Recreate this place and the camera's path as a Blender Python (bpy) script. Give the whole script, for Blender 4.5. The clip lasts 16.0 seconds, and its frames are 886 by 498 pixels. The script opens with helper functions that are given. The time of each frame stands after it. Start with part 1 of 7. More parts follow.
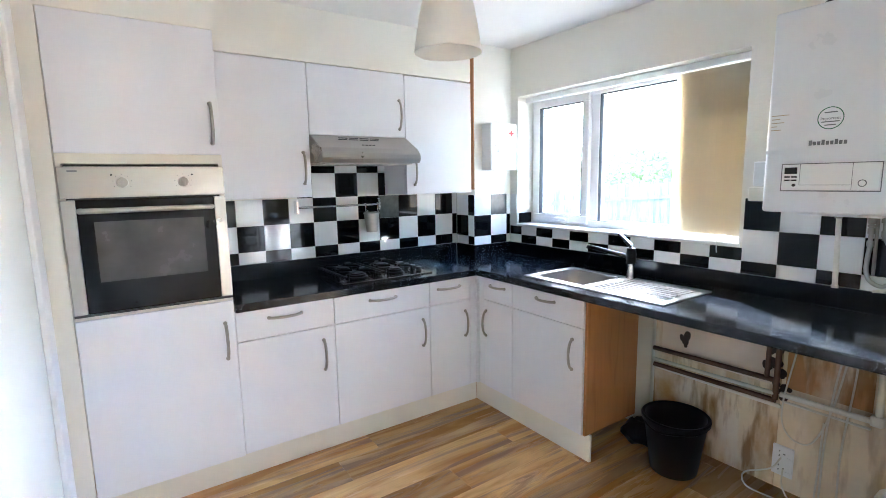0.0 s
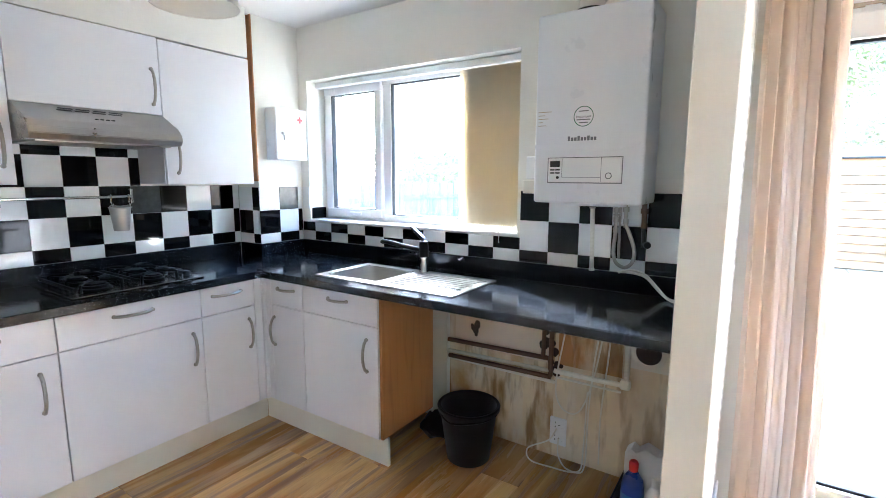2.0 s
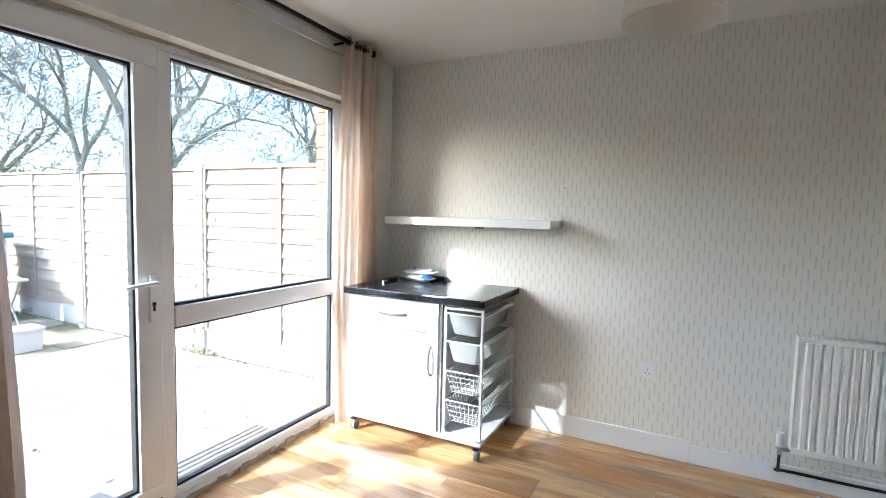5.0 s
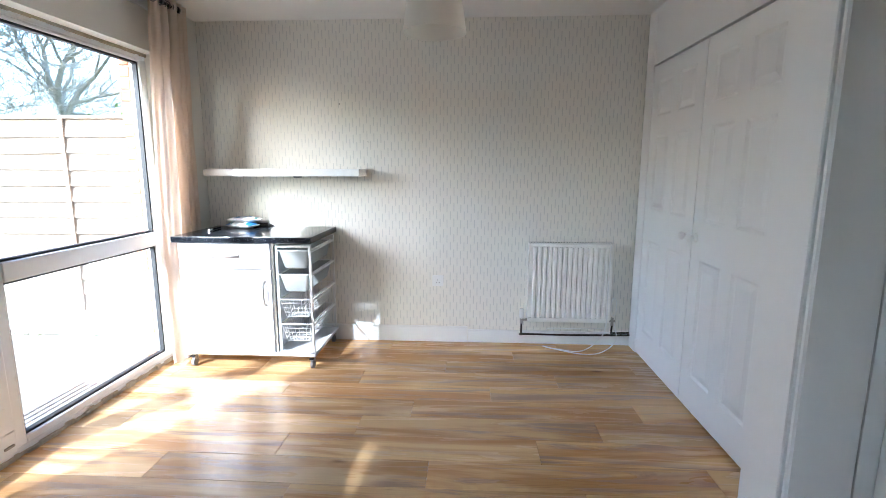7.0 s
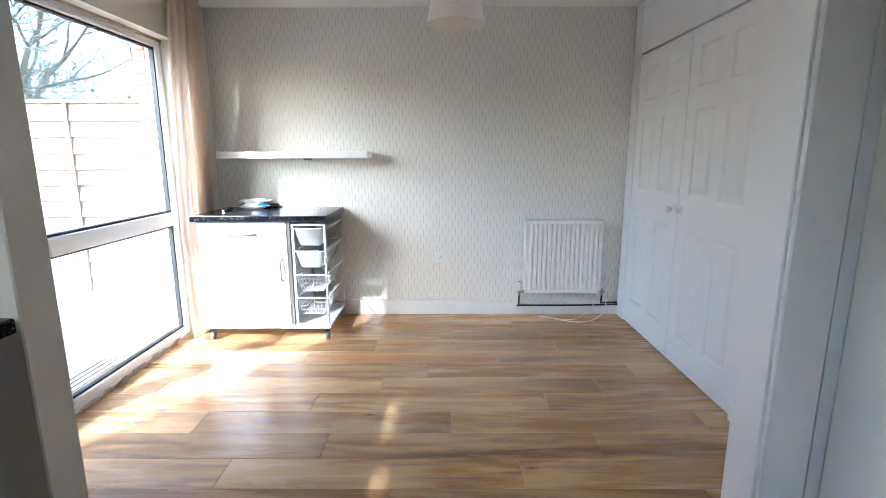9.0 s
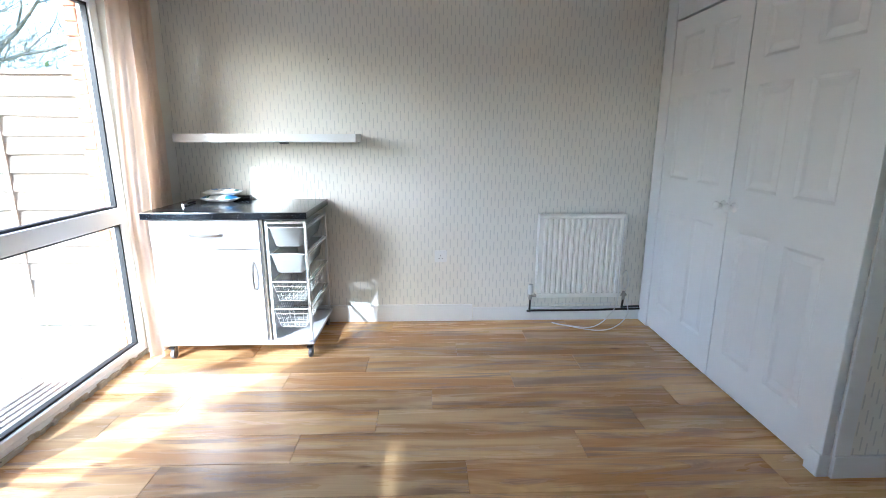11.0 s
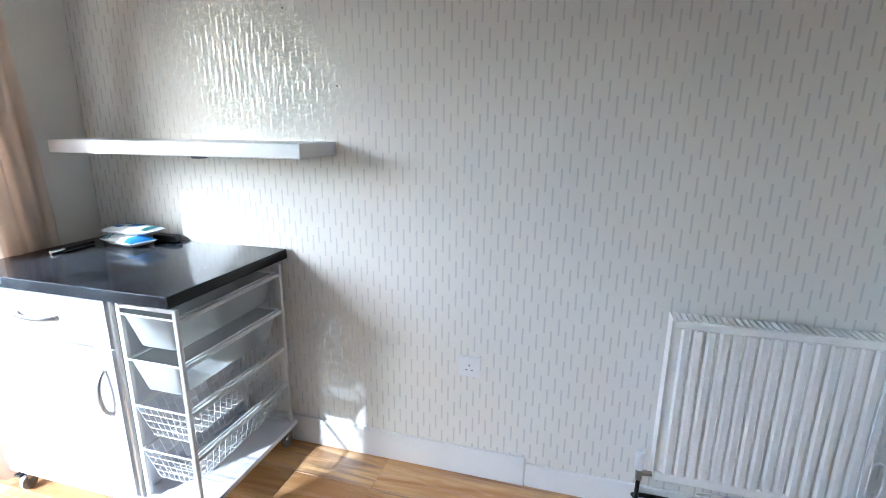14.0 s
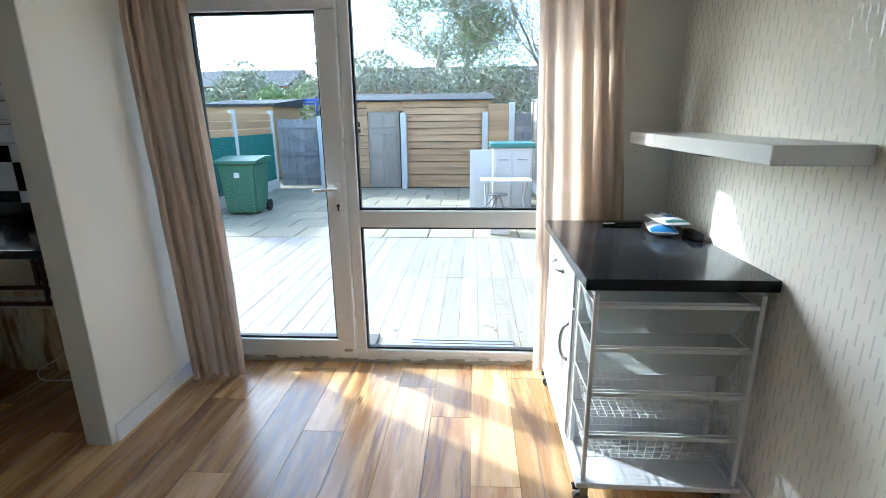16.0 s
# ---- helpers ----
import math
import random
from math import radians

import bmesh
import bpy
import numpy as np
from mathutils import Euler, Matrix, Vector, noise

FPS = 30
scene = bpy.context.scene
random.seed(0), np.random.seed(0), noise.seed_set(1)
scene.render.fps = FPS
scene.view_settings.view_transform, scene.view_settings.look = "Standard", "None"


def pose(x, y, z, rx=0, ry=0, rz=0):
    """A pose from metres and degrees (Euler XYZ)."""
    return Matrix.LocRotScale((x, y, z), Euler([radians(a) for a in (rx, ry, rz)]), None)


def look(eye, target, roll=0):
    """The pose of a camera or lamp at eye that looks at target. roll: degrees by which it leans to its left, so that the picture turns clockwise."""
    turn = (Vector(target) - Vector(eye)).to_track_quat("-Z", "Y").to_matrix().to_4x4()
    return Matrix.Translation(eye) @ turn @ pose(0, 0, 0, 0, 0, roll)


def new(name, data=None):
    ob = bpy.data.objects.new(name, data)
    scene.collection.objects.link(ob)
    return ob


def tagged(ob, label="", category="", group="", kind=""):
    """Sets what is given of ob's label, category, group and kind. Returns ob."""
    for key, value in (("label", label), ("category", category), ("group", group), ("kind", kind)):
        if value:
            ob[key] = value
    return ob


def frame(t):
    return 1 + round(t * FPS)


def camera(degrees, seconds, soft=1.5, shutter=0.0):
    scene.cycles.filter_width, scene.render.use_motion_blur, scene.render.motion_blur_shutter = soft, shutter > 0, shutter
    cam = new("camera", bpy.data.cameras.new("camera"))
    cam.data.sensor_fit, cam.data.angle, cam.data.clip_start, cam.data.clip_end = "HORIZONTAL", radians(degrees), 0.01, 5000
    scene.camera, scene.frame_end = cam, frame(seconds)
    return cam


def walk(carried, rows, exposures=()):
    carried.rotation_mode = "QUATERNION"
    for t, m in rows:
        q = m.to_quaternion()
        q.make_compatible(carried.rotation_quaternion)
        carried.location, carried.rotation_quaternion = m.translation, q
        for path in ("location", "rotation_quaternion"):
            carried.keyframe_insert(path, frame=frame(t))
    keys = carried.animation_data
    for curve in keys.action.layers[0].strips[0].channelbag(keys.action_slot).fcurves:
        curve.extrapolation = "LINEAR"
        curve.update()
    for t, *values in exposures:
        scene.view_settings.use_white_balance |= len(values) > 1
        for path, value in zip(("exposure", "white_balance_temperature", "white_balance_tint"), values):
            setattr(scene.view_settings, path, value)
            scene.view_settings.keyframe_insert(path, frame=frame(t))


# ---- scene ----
cam = camera(85.1, 16.0, 0.8)
PATH = [
    (0, (0.134, 0.13, 1.472), (1.247, 1.767, 1.189), -1.0),
    (0.5, (0.155, 0.131, 1.464), (1.318, 1.731, 1.172), -0.9),
    (1, (0.179, 0.16, 1.454), (1.492, 1.639, 1.155), -0.6),
    (1.5, (0.245, 0.176, 1.444), (1.729, 1.483, 1.144), -0.3),
    (2, (0.36, 0.187, 1.424), (2.006, 1.285, 1.133), 0.2),
    (2.5, (0.453, 0.172, 1.402), (2.29, 0.915, 1.13), 0.7),
    (3, (0.546, 0.182, 1.395), (2.524, 0.346, 1.147), 1.4),
    (3.5, (0.642, 0.274, 1.393), (2.57, -0.207, 1.171), 1.9),
    (4, (0.735, 0.34, 1.36), (2.442, -0.684, 1.173), 2.0),
    (4.5, (0.773, 0.45, 1.354), (2.111, -1.028, 1.197), 1.7),
    (5, (0.783, 0.661, 1.368), (1.673, -1.124, 1.221), 1.4),
    (5.2, (0.741, 0.726, 1.359), (1.496, -1.12, 1.206), 1.2),
    (7.3, (0.687, 1.414, 1.349), (0.762, -0.552, 0.988), 0.2),
    (7.5, (0.711, 1.482, 1.349), (0.77, -0.482, 0.975), 0.3),
    (8, (0.79, 1.584, 1.296), (0.83, -0.381, 0.925), 0.2),
    (10.3, (0.95, 1.341, 1.341), (0.927, -0.611, 0.904), -0.2),
    (10.5, (0.949, 1.262, 1.331), (0.934, -0.688, 0.883), -0.1),
    (11, (1.02, 1.03, 1.33), (0.958, -0.916, 0.874), 0.1),
    (11.5, (0.961, 0.759, 1.336), (0.843, -1.182, 0.869), 0.1),
    (12, (0.909, 0.467, 1.361), (0.745, -1.469, 0.884), -0.0),
    (12.5, (0.818, 0.168, 1.375), (0.65, -1.769, 0.906), 0.0),
    (13, (0.729, -0.136, 1.378), (0.544, -2.067, 0.893), 0.3),
    (13.5, (0.627, -0.411, 1.376), (0.691, -2.351, 0.895), 0.3),
    (14, (0.559, -0.643, 1.401), (1.093, -2.507, 0.907), 0.4),
    (14.5, (0.405, -0.852, 1.398), (1.578, -2.396, 0.908), 0.5),
    (15, (0.345, -1.014, 1.389), (1.957, -2.079, 0.875), 0.2),
    (15.5, (0.281, -1.155, 1.41), (2.145, -1.668, 0.894), -0.2),
    (16, (0.203, -1.343, 1.414), (2.128, -1.218, 0.89), -0.6),
]
EXPOSURES = [(0.0, 5.6, 5150, 7), (2.0, 5.5, 5150, 7), (2.5, 5.05, 5200, 7), (3.0, 4.17, 5250, 6), (3.5, 3.67, 5250, 5), (4.0, 3.42, 5250, 5), (5.0, 3.3, 5200, 5), (8.0, 3.7, 5050, 6), (11.0, 3.53, 4950, 4), (12.5, 3.57, 4800, 6), (13.5, 3.64, 4780, 9), (15.0, 3.15, 4950, -1), (16.0, 2.95, 5050, -1)]
walk(cam, [(t, look(eye, target, roll)) for t, eye, target, roll in PATH], EXPOSURES)

# ---- daylight ----
SUN_FROM = Vector((1.0, 1.64, 1.16)).normalized()      # towards the sun
world = bpy.data.worlds.new("world")
scene.world = world
world.use_nodes = True
wn = world.node_tree
sky = wn.nodes.new("ShaderNodeTexSky")
sky.sky_type, sky.sun_disc = "NISHITA", False
sky.sun_elevation = math.asin(SUN_FROM.z)
sky.sun_rotation = math.atan2(SUN_FROM.x, SUN_FROM.y)
sky.air_density, sky.dust_density = 1.0, 2.1
wn.links.new(sky.outputs[0], wn.nodes["Background"].inputs[0])
wn.nodes["Background"].inputs[1].default_value = 0.15
sun = new("sun", bpy.data.lights.new("sun", "SUN"))
sun.data.energy, sun.data.angle, sun.data.color = 1.05, radians(1.6), (1.0, 0.95, 0.88)
sun.matrix_world = look((8, 8, 12), Vector((8, 8, 12)) - SUN_FROM)

# ---- materials ----
def mat(name, colour, rough=0.5, metal=0.0, var=0.06, scale=6.0, bump=0.0, bscale=60.0, spec=0.5, rough_var=0.1, rand=0.0):
    """A painted or plain surface: base colour with soft stains, fine grain, bump and uneven gloss."""
    m = bpy.data.materials.new(name)
    m.use_nodes = True
    n, l = m.node_tree.nodes, m.node_tree.links
    b = n["Principled BSDF"]
    b.inputs["Metallic"].default_value = metal
    b.inputs["Specular IOR Level"].default_value = spec
    co = n.new("ShaderNodeTexCoord")
    big = n.new("ShaderNodeTexNoise")
    big.inputs["Scale"].default_value, big.inputs["Detail"].default_value = scale, 5
    l.new(co.outputs["Object"], big.inputs["Vector"])
    fine = n.new("ShaderNodeTexNoise")
    fine.inputs["Scale"].default_value, fine.inputs["Detail"].default_value = bscale, 4
    l.new(co.outputs["Object"], fine.inputs["Vector"])
    mix = n.new("ShaderNodeMix")
    mix.data_type = "RGBA"
    mix.inputs[6].default_value = (*[c * (1 - var) for c in colour], 1)
    mix.inputs[7].default_value = (*[min(1, c * (1 + var)) for c in colour], 1)
    l.new(big.outputs[0], mix.inputs[0])
    out = mix.outputs[2]
    if rand:
        info = n.new("ShaderNodeObjectInfo")
        hsv = n.new("ShaderNodeHueSaturation")
        mr = n.new("ShaderNodeMapRange")
        mr.inputs[3].default_value, mr.inputs[4].default_value = 1 - rand, 1 + rand
        l.new(info.outputs["Random"], mr.inputs[0])
        l.new(mr.outputs[0], hsv.inputs["Value"])
        l.new(out, hsv.inputs["Color"])
        out = hsv.outputs[0]
    l.new(out, b.inputs["Base Color"])
    rr = n.new("ShaderNodeMapRange")
    rr.inputs[3].default_value, rr.inputs[4].default_value = max(0.02, rough - rough_var), min(1, rough + rough_var)
    l.new(big.outputs[0], rr.inputs[0])
    l.new(rr.outputs[0], b.inputs["Roughness"])
    if bump:
        bp = n.new("ShaderNodeBump")
        bp.inputs["Strength"].default_value, bp.inputs["Distance"].default_value = bump, 0.004
        l.new(fine.outputs[0], bp.inputs["Height"])
        l.new(bp.outputs[0], b.inputs["Normal"])
    return m


def math_node(n, l, op, a, b=None):
    k = n.new("ShaderNodeMath")
    k.operation = op
    for i, v in enumerate((a, b)):
        if v is None:
            continue
        if isinstance(v, (int, float)):
            k.inputs[i].default_value = v
        else:
            l.new(v, k.inputs[i])
    return k.outputs[0]


def wood(name, dark, light, axis=0, stretch=9.0, scale=3.2, rough=0.35, knots=True, rand=0.16):
    """Grain drawn out along one axis, shifted from piece to piece, with dark streaks and knots."""
    m = bpy.data.materials.new(name)
    m.use_nodes = True
    n, l = m.node_tree.nodes, m.node_tree.links
    b = n["Principled BSDF"]
    geo, info = n.new("ShaderNodeNewGeometry"), n.new("ShaderNodeObjectInfo")
    shift = n.new("ShaderNodeVectorMath")
    shift.operation = "MULTIPLY_ADD"
    comb = n.new("ShaderNodeCombineXYZ")
    for i in range(3):
        l.new(info.outputs["Random"], comb.inputs[i])
    l.new(comb.outputs[0], shift.inputs[0])
    shift.inputs[1].default_value = (37.0, 23.0, 11.0)
    l.new(geo.outputs["Position"], shift.inputs[2])
    mp = n.new("ShaderNodeMapping")
    sc = [stretch, stretch, stretch]
    sc[axis] = 1.0
    mp.inputs["Scale"].default_value = sc
    l.new(shift.outputs[0], mp.inputs["Vector"])
    g1 = n.new("ShaderNodeTexNoise")
    g1.inputs["Scale"].default_value, g1.inputs["Detail"].default_value, g1.inputs["Distortion"].default_value = scale * 0.34, 5, 1.6
    g2 = n.new("ShaderNodeTexNoise")
    g2.inputs["Scale"].default_value, g2.inputs["Detail"].default_value = scale * 0.8, 5
    mp2 = n.new("ShaderNodeMapping")
    sc2 = [stretch * 4.0] * 3
    sc2[axis] = 0.7
    mp2.inputs["Scale"].default_value = sc2
    l.new(shift.outputs[0], mp2.inputs["Vector"])
    l.new(mp.outputs[0], g1.inputs["Vector"])
    l.new(mp2.outputs[0], g2.inputs["Vector"])
    ramp = n.new("ShaderNodeValToRGB")
    ramp.color_ramp.elements[0].position, ramp.color_ramp.elements[0].color = 0.34, (*dark, 1)
    ramp.color_ramp.elements[1].position, ramp.color_ramp.elements[1].color = 0.60, (*light, 1)
    e = ramp.color_ramp.elements.new(0.43)
    e.color = (*[0.38 * a + 0.62 * c for a, c in zip(dark, light)], 1)
    mixg = math_node(n, l, "ADD", math_node(n, l, "MULTIPLY", g1.outputs[0], 0.8), math_node(n, l, "MULTIPLY", g2.outputs[0], 0.2))
    l.new(mixg, ramp.inputs[0])
    out = ramp.outputs[0]
    if knots:
        kn = n.new("ShaderNodeTexVoronoi")
        kn.inputs["Scale"].default_value = 1.0
        mk = n.new("ShaderNodeMapping")
        ks = [5.0, 5.0, 5.0]
        ks[axis] = 2.0
        mk.inputs["Scale"].default_value = ks
        l.new(shift.outputs[0], mk.inputs["Vector"])
        l.new(mk.outputs[0], kn.inputs["Vector"])
        kr = n.new("ShaderNodeMapRange")
        kr.inputs[1].default_value, kr.inputs[2].default_value = 0.015, 0.16
        l.new(kn.outputs["Distance"], kr.inputs[0])
        kmix = n.new("ShaderNodeMix")
        kmix.data_type = "RGBA"
        kmix.inputs[6].default_value = (*[c * 0.45 for c in dark], 1)
        l.new(kr.outputs[0], kmix.inputs[0])
        l.new(out, kmix.inputs[7])
        out = kmix.outputs[2]
    hsv = n.new("ShaderNodeHueSaturation")
    mr = n.new("ShaderNodeMapRange")
    mr.inputs[3].default_value, mr.inputs[4].default_value = 1 - rand, 1 + rand
    l.new(info.outputs["Random"], mr.inputs[0])
    l.new(mr.outputs[0], hsv.inputs["Value"])
    l.new(out, hsv.inputs["Color"])
    l.new(hsv.outputs[0], b.inputs["Base Color"])
    rr = n.new("ShaderNodeMapRange")
    rr.inputs[3].default_value, rr.inputs[4].default_value = rough - 0.06, rough + 0.1
    l.new(g2.outputs[0], rr.inputs[0])
    l.new(rr.outputs[0], b.inputs["Roughness"])
    bp = n.new("ShaderNodeBump")
    bp.inputs["Strength"].default_value, bp.inputs["Distance"].default_value = 0.12, 0.002
    l.new(g2.outputs[0], bp.inputs["Height"])
    l.new(bp.outputs[0], b.inputs["Normal"])
    return m


def laminate(name):
    """Oak-effect laminate: long drifting tone, hair-fine grain, feathered dark streaks and a few knots, shifted plank by plank."""
    m = bpy.data.materials.new(name)
    m.use_nodes = True
    n, l = m.node_tree.nodes, m.node_tree.links
    b = n["Principled BSDF"]
    geo, info = n.new("ShaderNodeNewGeometry"), n.new("ShaderNodeObjectInfo")
    comb, shift = n.new("ShaderNodeCombineXYZ"), n.new("ShaderNodeVectorMath")
    shift.operation = "MULTIPLY_ADD"
    for i in range(3):
        l.new(info.outputs["Random"], comb.inputs[i])
    l.new(comb.outputs[0], shift.inputs[0])
    shift.inputs[1].default_value = (37.0, 23.0, 11.0)
    l.new(geo.outputs["Position"], shift.inputs[2])

    def streak(sx, sy, detail, distortion=0.0, rough=0.55):
        mp, nz = n.new("ShaderNodeMapping"), n.new("ShaderNodeTexNoise")
        mp.inputs["Scale"].default_value = (sx, sy, 1.0)
        l.new(shift.outputs[0], mp.inputs["Vector"])
        nz.inputs["Scale"].default_value, nz.inputs["Detail"].default_value = 1.0, detail
        nz.inputs["Distortion"].default_value, nz.inputs["Roughness"].default_value = distortion, rough
        l.new(mp.outputs[0], nz.inputs["Vector"])
        return nz.outputs[0]

    def band(value, lo, hi):
        mr = n.new("ShaderNodeMapRange")
        mr.interpolation_type = "SMOOTHSTEP"
        mr.inputs[1].default_value, mr.inputs[2].default_value = lo, hi
        l.new(value, mr.inputs[0])
        return mr.outputs[0]

    def blend(fac, a, c):
        mx = n.new("ShaderNodeMix")
        mx.data_type = "RGBA"
        l.new(fac, mx.inputs[0])
        for k, v in ((6, a), (7, c)):
            if isinstance(v, tuple):
                mx.inputs[k].default_value = (*v, 1)
            else:
                l.new(v, mx.inputs[k])
        return mx.outputs[2]

    tone = streak(0.8, 6.5, 4, 1.1)
    fine = streak(3.0, 150.0, 3)
    grain = streak(0.9, 11.5, 5, 1.5, 0.6)
    patch = streak(1.0, 4.0, 2, 0.5)
    out = blend(band(tone, 0.37, 0.62), (0.42, 0.225, 0.088), (0.64, 0.42, 0.205))
    out = blend(math_node(n, l, "MULTIPLY", band(fine, 0.42, 0.74), 0.14), out, (0.30, 0.14, 0.05))
    dark = math_node(n, l, "MULTIPLY", band(grain, 0.47, 0.60), band(patch, 0.41, 0.58))
    out = blend(math_node(n, l, "MULTIPLY", dark, 0.7), out, (0.14, 0.06, 0.024))
    kn, mk = n.new("ShaderNodeTexVoronoi"), n.new("ShaderNodeMapping")
    mk.inputs["Scale"].default_value = (1.5, 4.2, 1.0)
    kn.inputs["Scale"].default_value = 1.0
    l.new(shift.outputs[0], mk.inputs["Vector"])
    l.new(mk.outputs[0], kn.inputs["Vector"])
    ring = band(math_node(n, l, "ADD", kn.outputs["Distance"], math_node(n, l, "MULTIPLY", grain, 0.12)), 0.15, 0.08)
    out = blend(math_node(n, l, "MULTIPLY", ring, 0.8), out, (0.10, 0.04, 0.016))
    hsv, mr = n.new("ShaderNodeHueSaturation"), n.new("ShaderNodeMapRange")
    mr.inputs[3].default_value, mr.inputs[4].default_value = 0.80, 1.26
    l.new(info.outputs["Random"], mr.inputs[0])
    l.new(mr.outputs[0], hsv.inputs["Value"])
    hsv.inputs["Saturation"].default_value = 1.02
    l.new(out, hsv.inputs["Color"])
    l.new(hsv.outputs[0], b.inputs["Base Color"])
    rr = n.new("ShaderNodeMapRange")
    rr.inputs[3].default_value, rr.inputs[4].default_value = 0.20, 0.34
    l.new(grain, rr.inputs[0])
    l.new(rr.outputs[0], b.inputs["Roughness"])
    bp = n.new("ShaderNodeBump")
    bp.inputs["Strength"].default_value, bp.inputs["Distance"].default_value = 0.10, 0.002
    l.new(fine, bp.inputs["Height"])
    l.new(bp.outputs[0], b.inputs["Normal"])
    return m


def speckled(name, base, fleck, density=0.1, scale=230.0, rough=0.13):
    """Dark laminate with small pale flecks."""
    m = mat(name, base, rough, 0, 0.25, 5, 0, 60, 0.24, 0.05)
    n, l = m.node_tree.nodes, m.node_tree.links
    b = n["Principled BSDF"]
    src = b.inputs["Base Color"].links[0].from_socket
    co = n.new("ShaderNodeTexCoord")
    v = n.new("ShaderNodeTexVoronoi")
    v.inputs["Scale"].default_value = scale
    l.new(co.outputs["Object"], v.inputs["Vector"])
    near = math_node(n, l, "LESS_THAN", v.outputs["Distance"], 0.34)
    sep = n.new("ShaderNodeSeparateColor")
    l.new(v.outputs["Color"], sep.inputs[0])
    some = math_node(n, l, "LESS_THAN", sep.outputs[0], density)
    mix = n.new("ShaderNodeMix")
    mix.data_type = "RGBA"
    l.new(math_node(n, l, "MULTIPLY", near, some), mix.inputs[0])
    l.new(src, mix.inputs[6])
    mix.inputs[7].default_value = (*fleck, 1)
    l.new(mix.outputs[2], b.inputs["Base Color"])
    return m


def wallpaper(name, paper, dash):
    """Matt cream paper with rows of short upright pearly dashes, set in half drop."""
    m = mat(name, paper, 0.75, 0, 0.04, 2.5, 0.12, 160)
    n, l = m.node_tree.nodes, m.node_tree.links
    b = n["Principled BSDF"]
    src = b.inputs["Base Color"].links[0].from_socket
    rsrc = b.inputs["Roughness"].links[0].from_socket
    geo = n.new("ShaderNodeNewGeometry")
    sep = n.new("ShaderNodeSeparateXYZ")
    l.new(geo.outputs["Position"], sep.inputs[0])
    u = math_node(n, l, "DIVIDE", math_node(n, l, "ADD", sep.outputs[0], sep.outputs[1]), 0.026)
    col = math_node(n, l, "FLOOR", u)
    wn_ = n.new("ShaderNodeTexWhiteNoise")
    wn_.noise_dimensions = "1D"
    l.new(col, wn_.inputs["W"])
    half = math_node(n, l, "MULTIPLY", math_node(n, l, "MODULO", math_node(n, l, "ABSOLUTE", col), 2.0), 0.5)
    v = math_node(n, l, "ADD", math_node(n, l, "DIVIDE", sep.outputs[2], 0.118), math_node(n, l, "ADD", half, math_node(n, l, "MULTIPLY", wn_.outputs[0], 0.28)))
    fu, fv = math_node(n, l, "FRACT", u), math_node(n, l, "FRACT", v)
    a = math_node(n, l, "LESS_THAN", math_node(n, l, "ABSOLUTE", math_node(n, l, "SUBTRACT", fu, 0.5)), 0.13)
    c = math_node(n, l, "LESS_THAN", math_node(n, l, "ABSOLUTE", math_node(n, l, "SUBTRACT", fv, 0.5)), 0.27)
    mask = math_node(n, l, "MULTIPLY", a, c)
    mix = n.new("ShaderNodeMix")
    mix.data_type = "RGBA"
    l.new(mask, mix.inputs[0])
    l.new(src, mix.inputs[6])
    mix.inputs[7].default_value = (*dash, 1)
    l.new(mix.outputs[2], b.inputs["Base Color"])
    mr = n.new("ShaderNodeMix")
    l.new(mask, mr.inputs[0])
    l.new(rsrc, mr.inputs[2])
    mr.inputs[3].default_value = 0.17
    l.new(mr.outputs[0], b.inputs["Roughness"])
    l.new(math_node(n, l, "MULTIPLY", mask, 0.075), b.inputs["Metallic"])
    return m


def glass(name, tint=(1, 1, 1), rough=0.0):
    """Clear glazing: see-through, with a sheen that grows towards grazing angles."""
    m = bpy.data.materials.new(name)
    m.use_nodes = True
    n, l = m.node_tree.nodes, m.node_tree.links
    n.remove(n["Principled BSDF"])
    tr, gl, mx, lw = n.new("ShaderNodeBsdfTransparent"), n.new("ShaderNodeBsdfGlossy"), n.new("ShaderNodeMixShader"), n.new("ShaderNodeLayerWeight")
    tr.inputs[0].default_value = (*tint, 1)
    gl.inputs["Roughness"].default_value = rough
    power = math_node(n, l, "POWER", lw.outputs["Facing"], 4.0)
    l.new(math_node(n, l, "ADD", math_node(n, l, "MULTIPLY", power, 0.45), 0.03), mx.inputs[0])
    l.new(tr.outputs[0], mx.inputs[1])
    l.new(gl.outputs[0], mx.inputs[2])
    l.new(mx.outputs[0], n["Material Output"].inputs[0])
    return m


def translucent(name, colour, amount=0.4, rough=0.6, holes=0.0):
    """Cloth or thin plastic that lets part of the light through."""
    m = mat(name, colour, rough, 0, 0.06, 8, 0.1, 200)
    n, l = m.node_tree.nodes, m.node_tree.links
    b = n["Principled BSDF"]
    t, mx = n.new("ShaderNodeBsdfTranslucent"), n.new("ShaderNodeMixShader")
    l.new(b.inputs["Base Color"].links[0].from_socket, t.inputs[0])
    mx.inputs[0].default_value = amount
    l.new(b.outputs[0], mx.inputs[1])
    l.new(t.outputs[0], mx.inputs[2])
    out = mx.outputs[0]
    if holes:
        clear, mh = n.new("ShaderNodeBsdfTransparent"), n.new("ShaderNodeMixShader")
        mh.inputs[0].default_value = holes
        l.new(out, mh.inputs[1])
        l.new(clear.outputs[0], mh.inputs[2])
        out = mh.outputs[0]
    l.new(out, n["Material Output"].inputs[0])
    return m


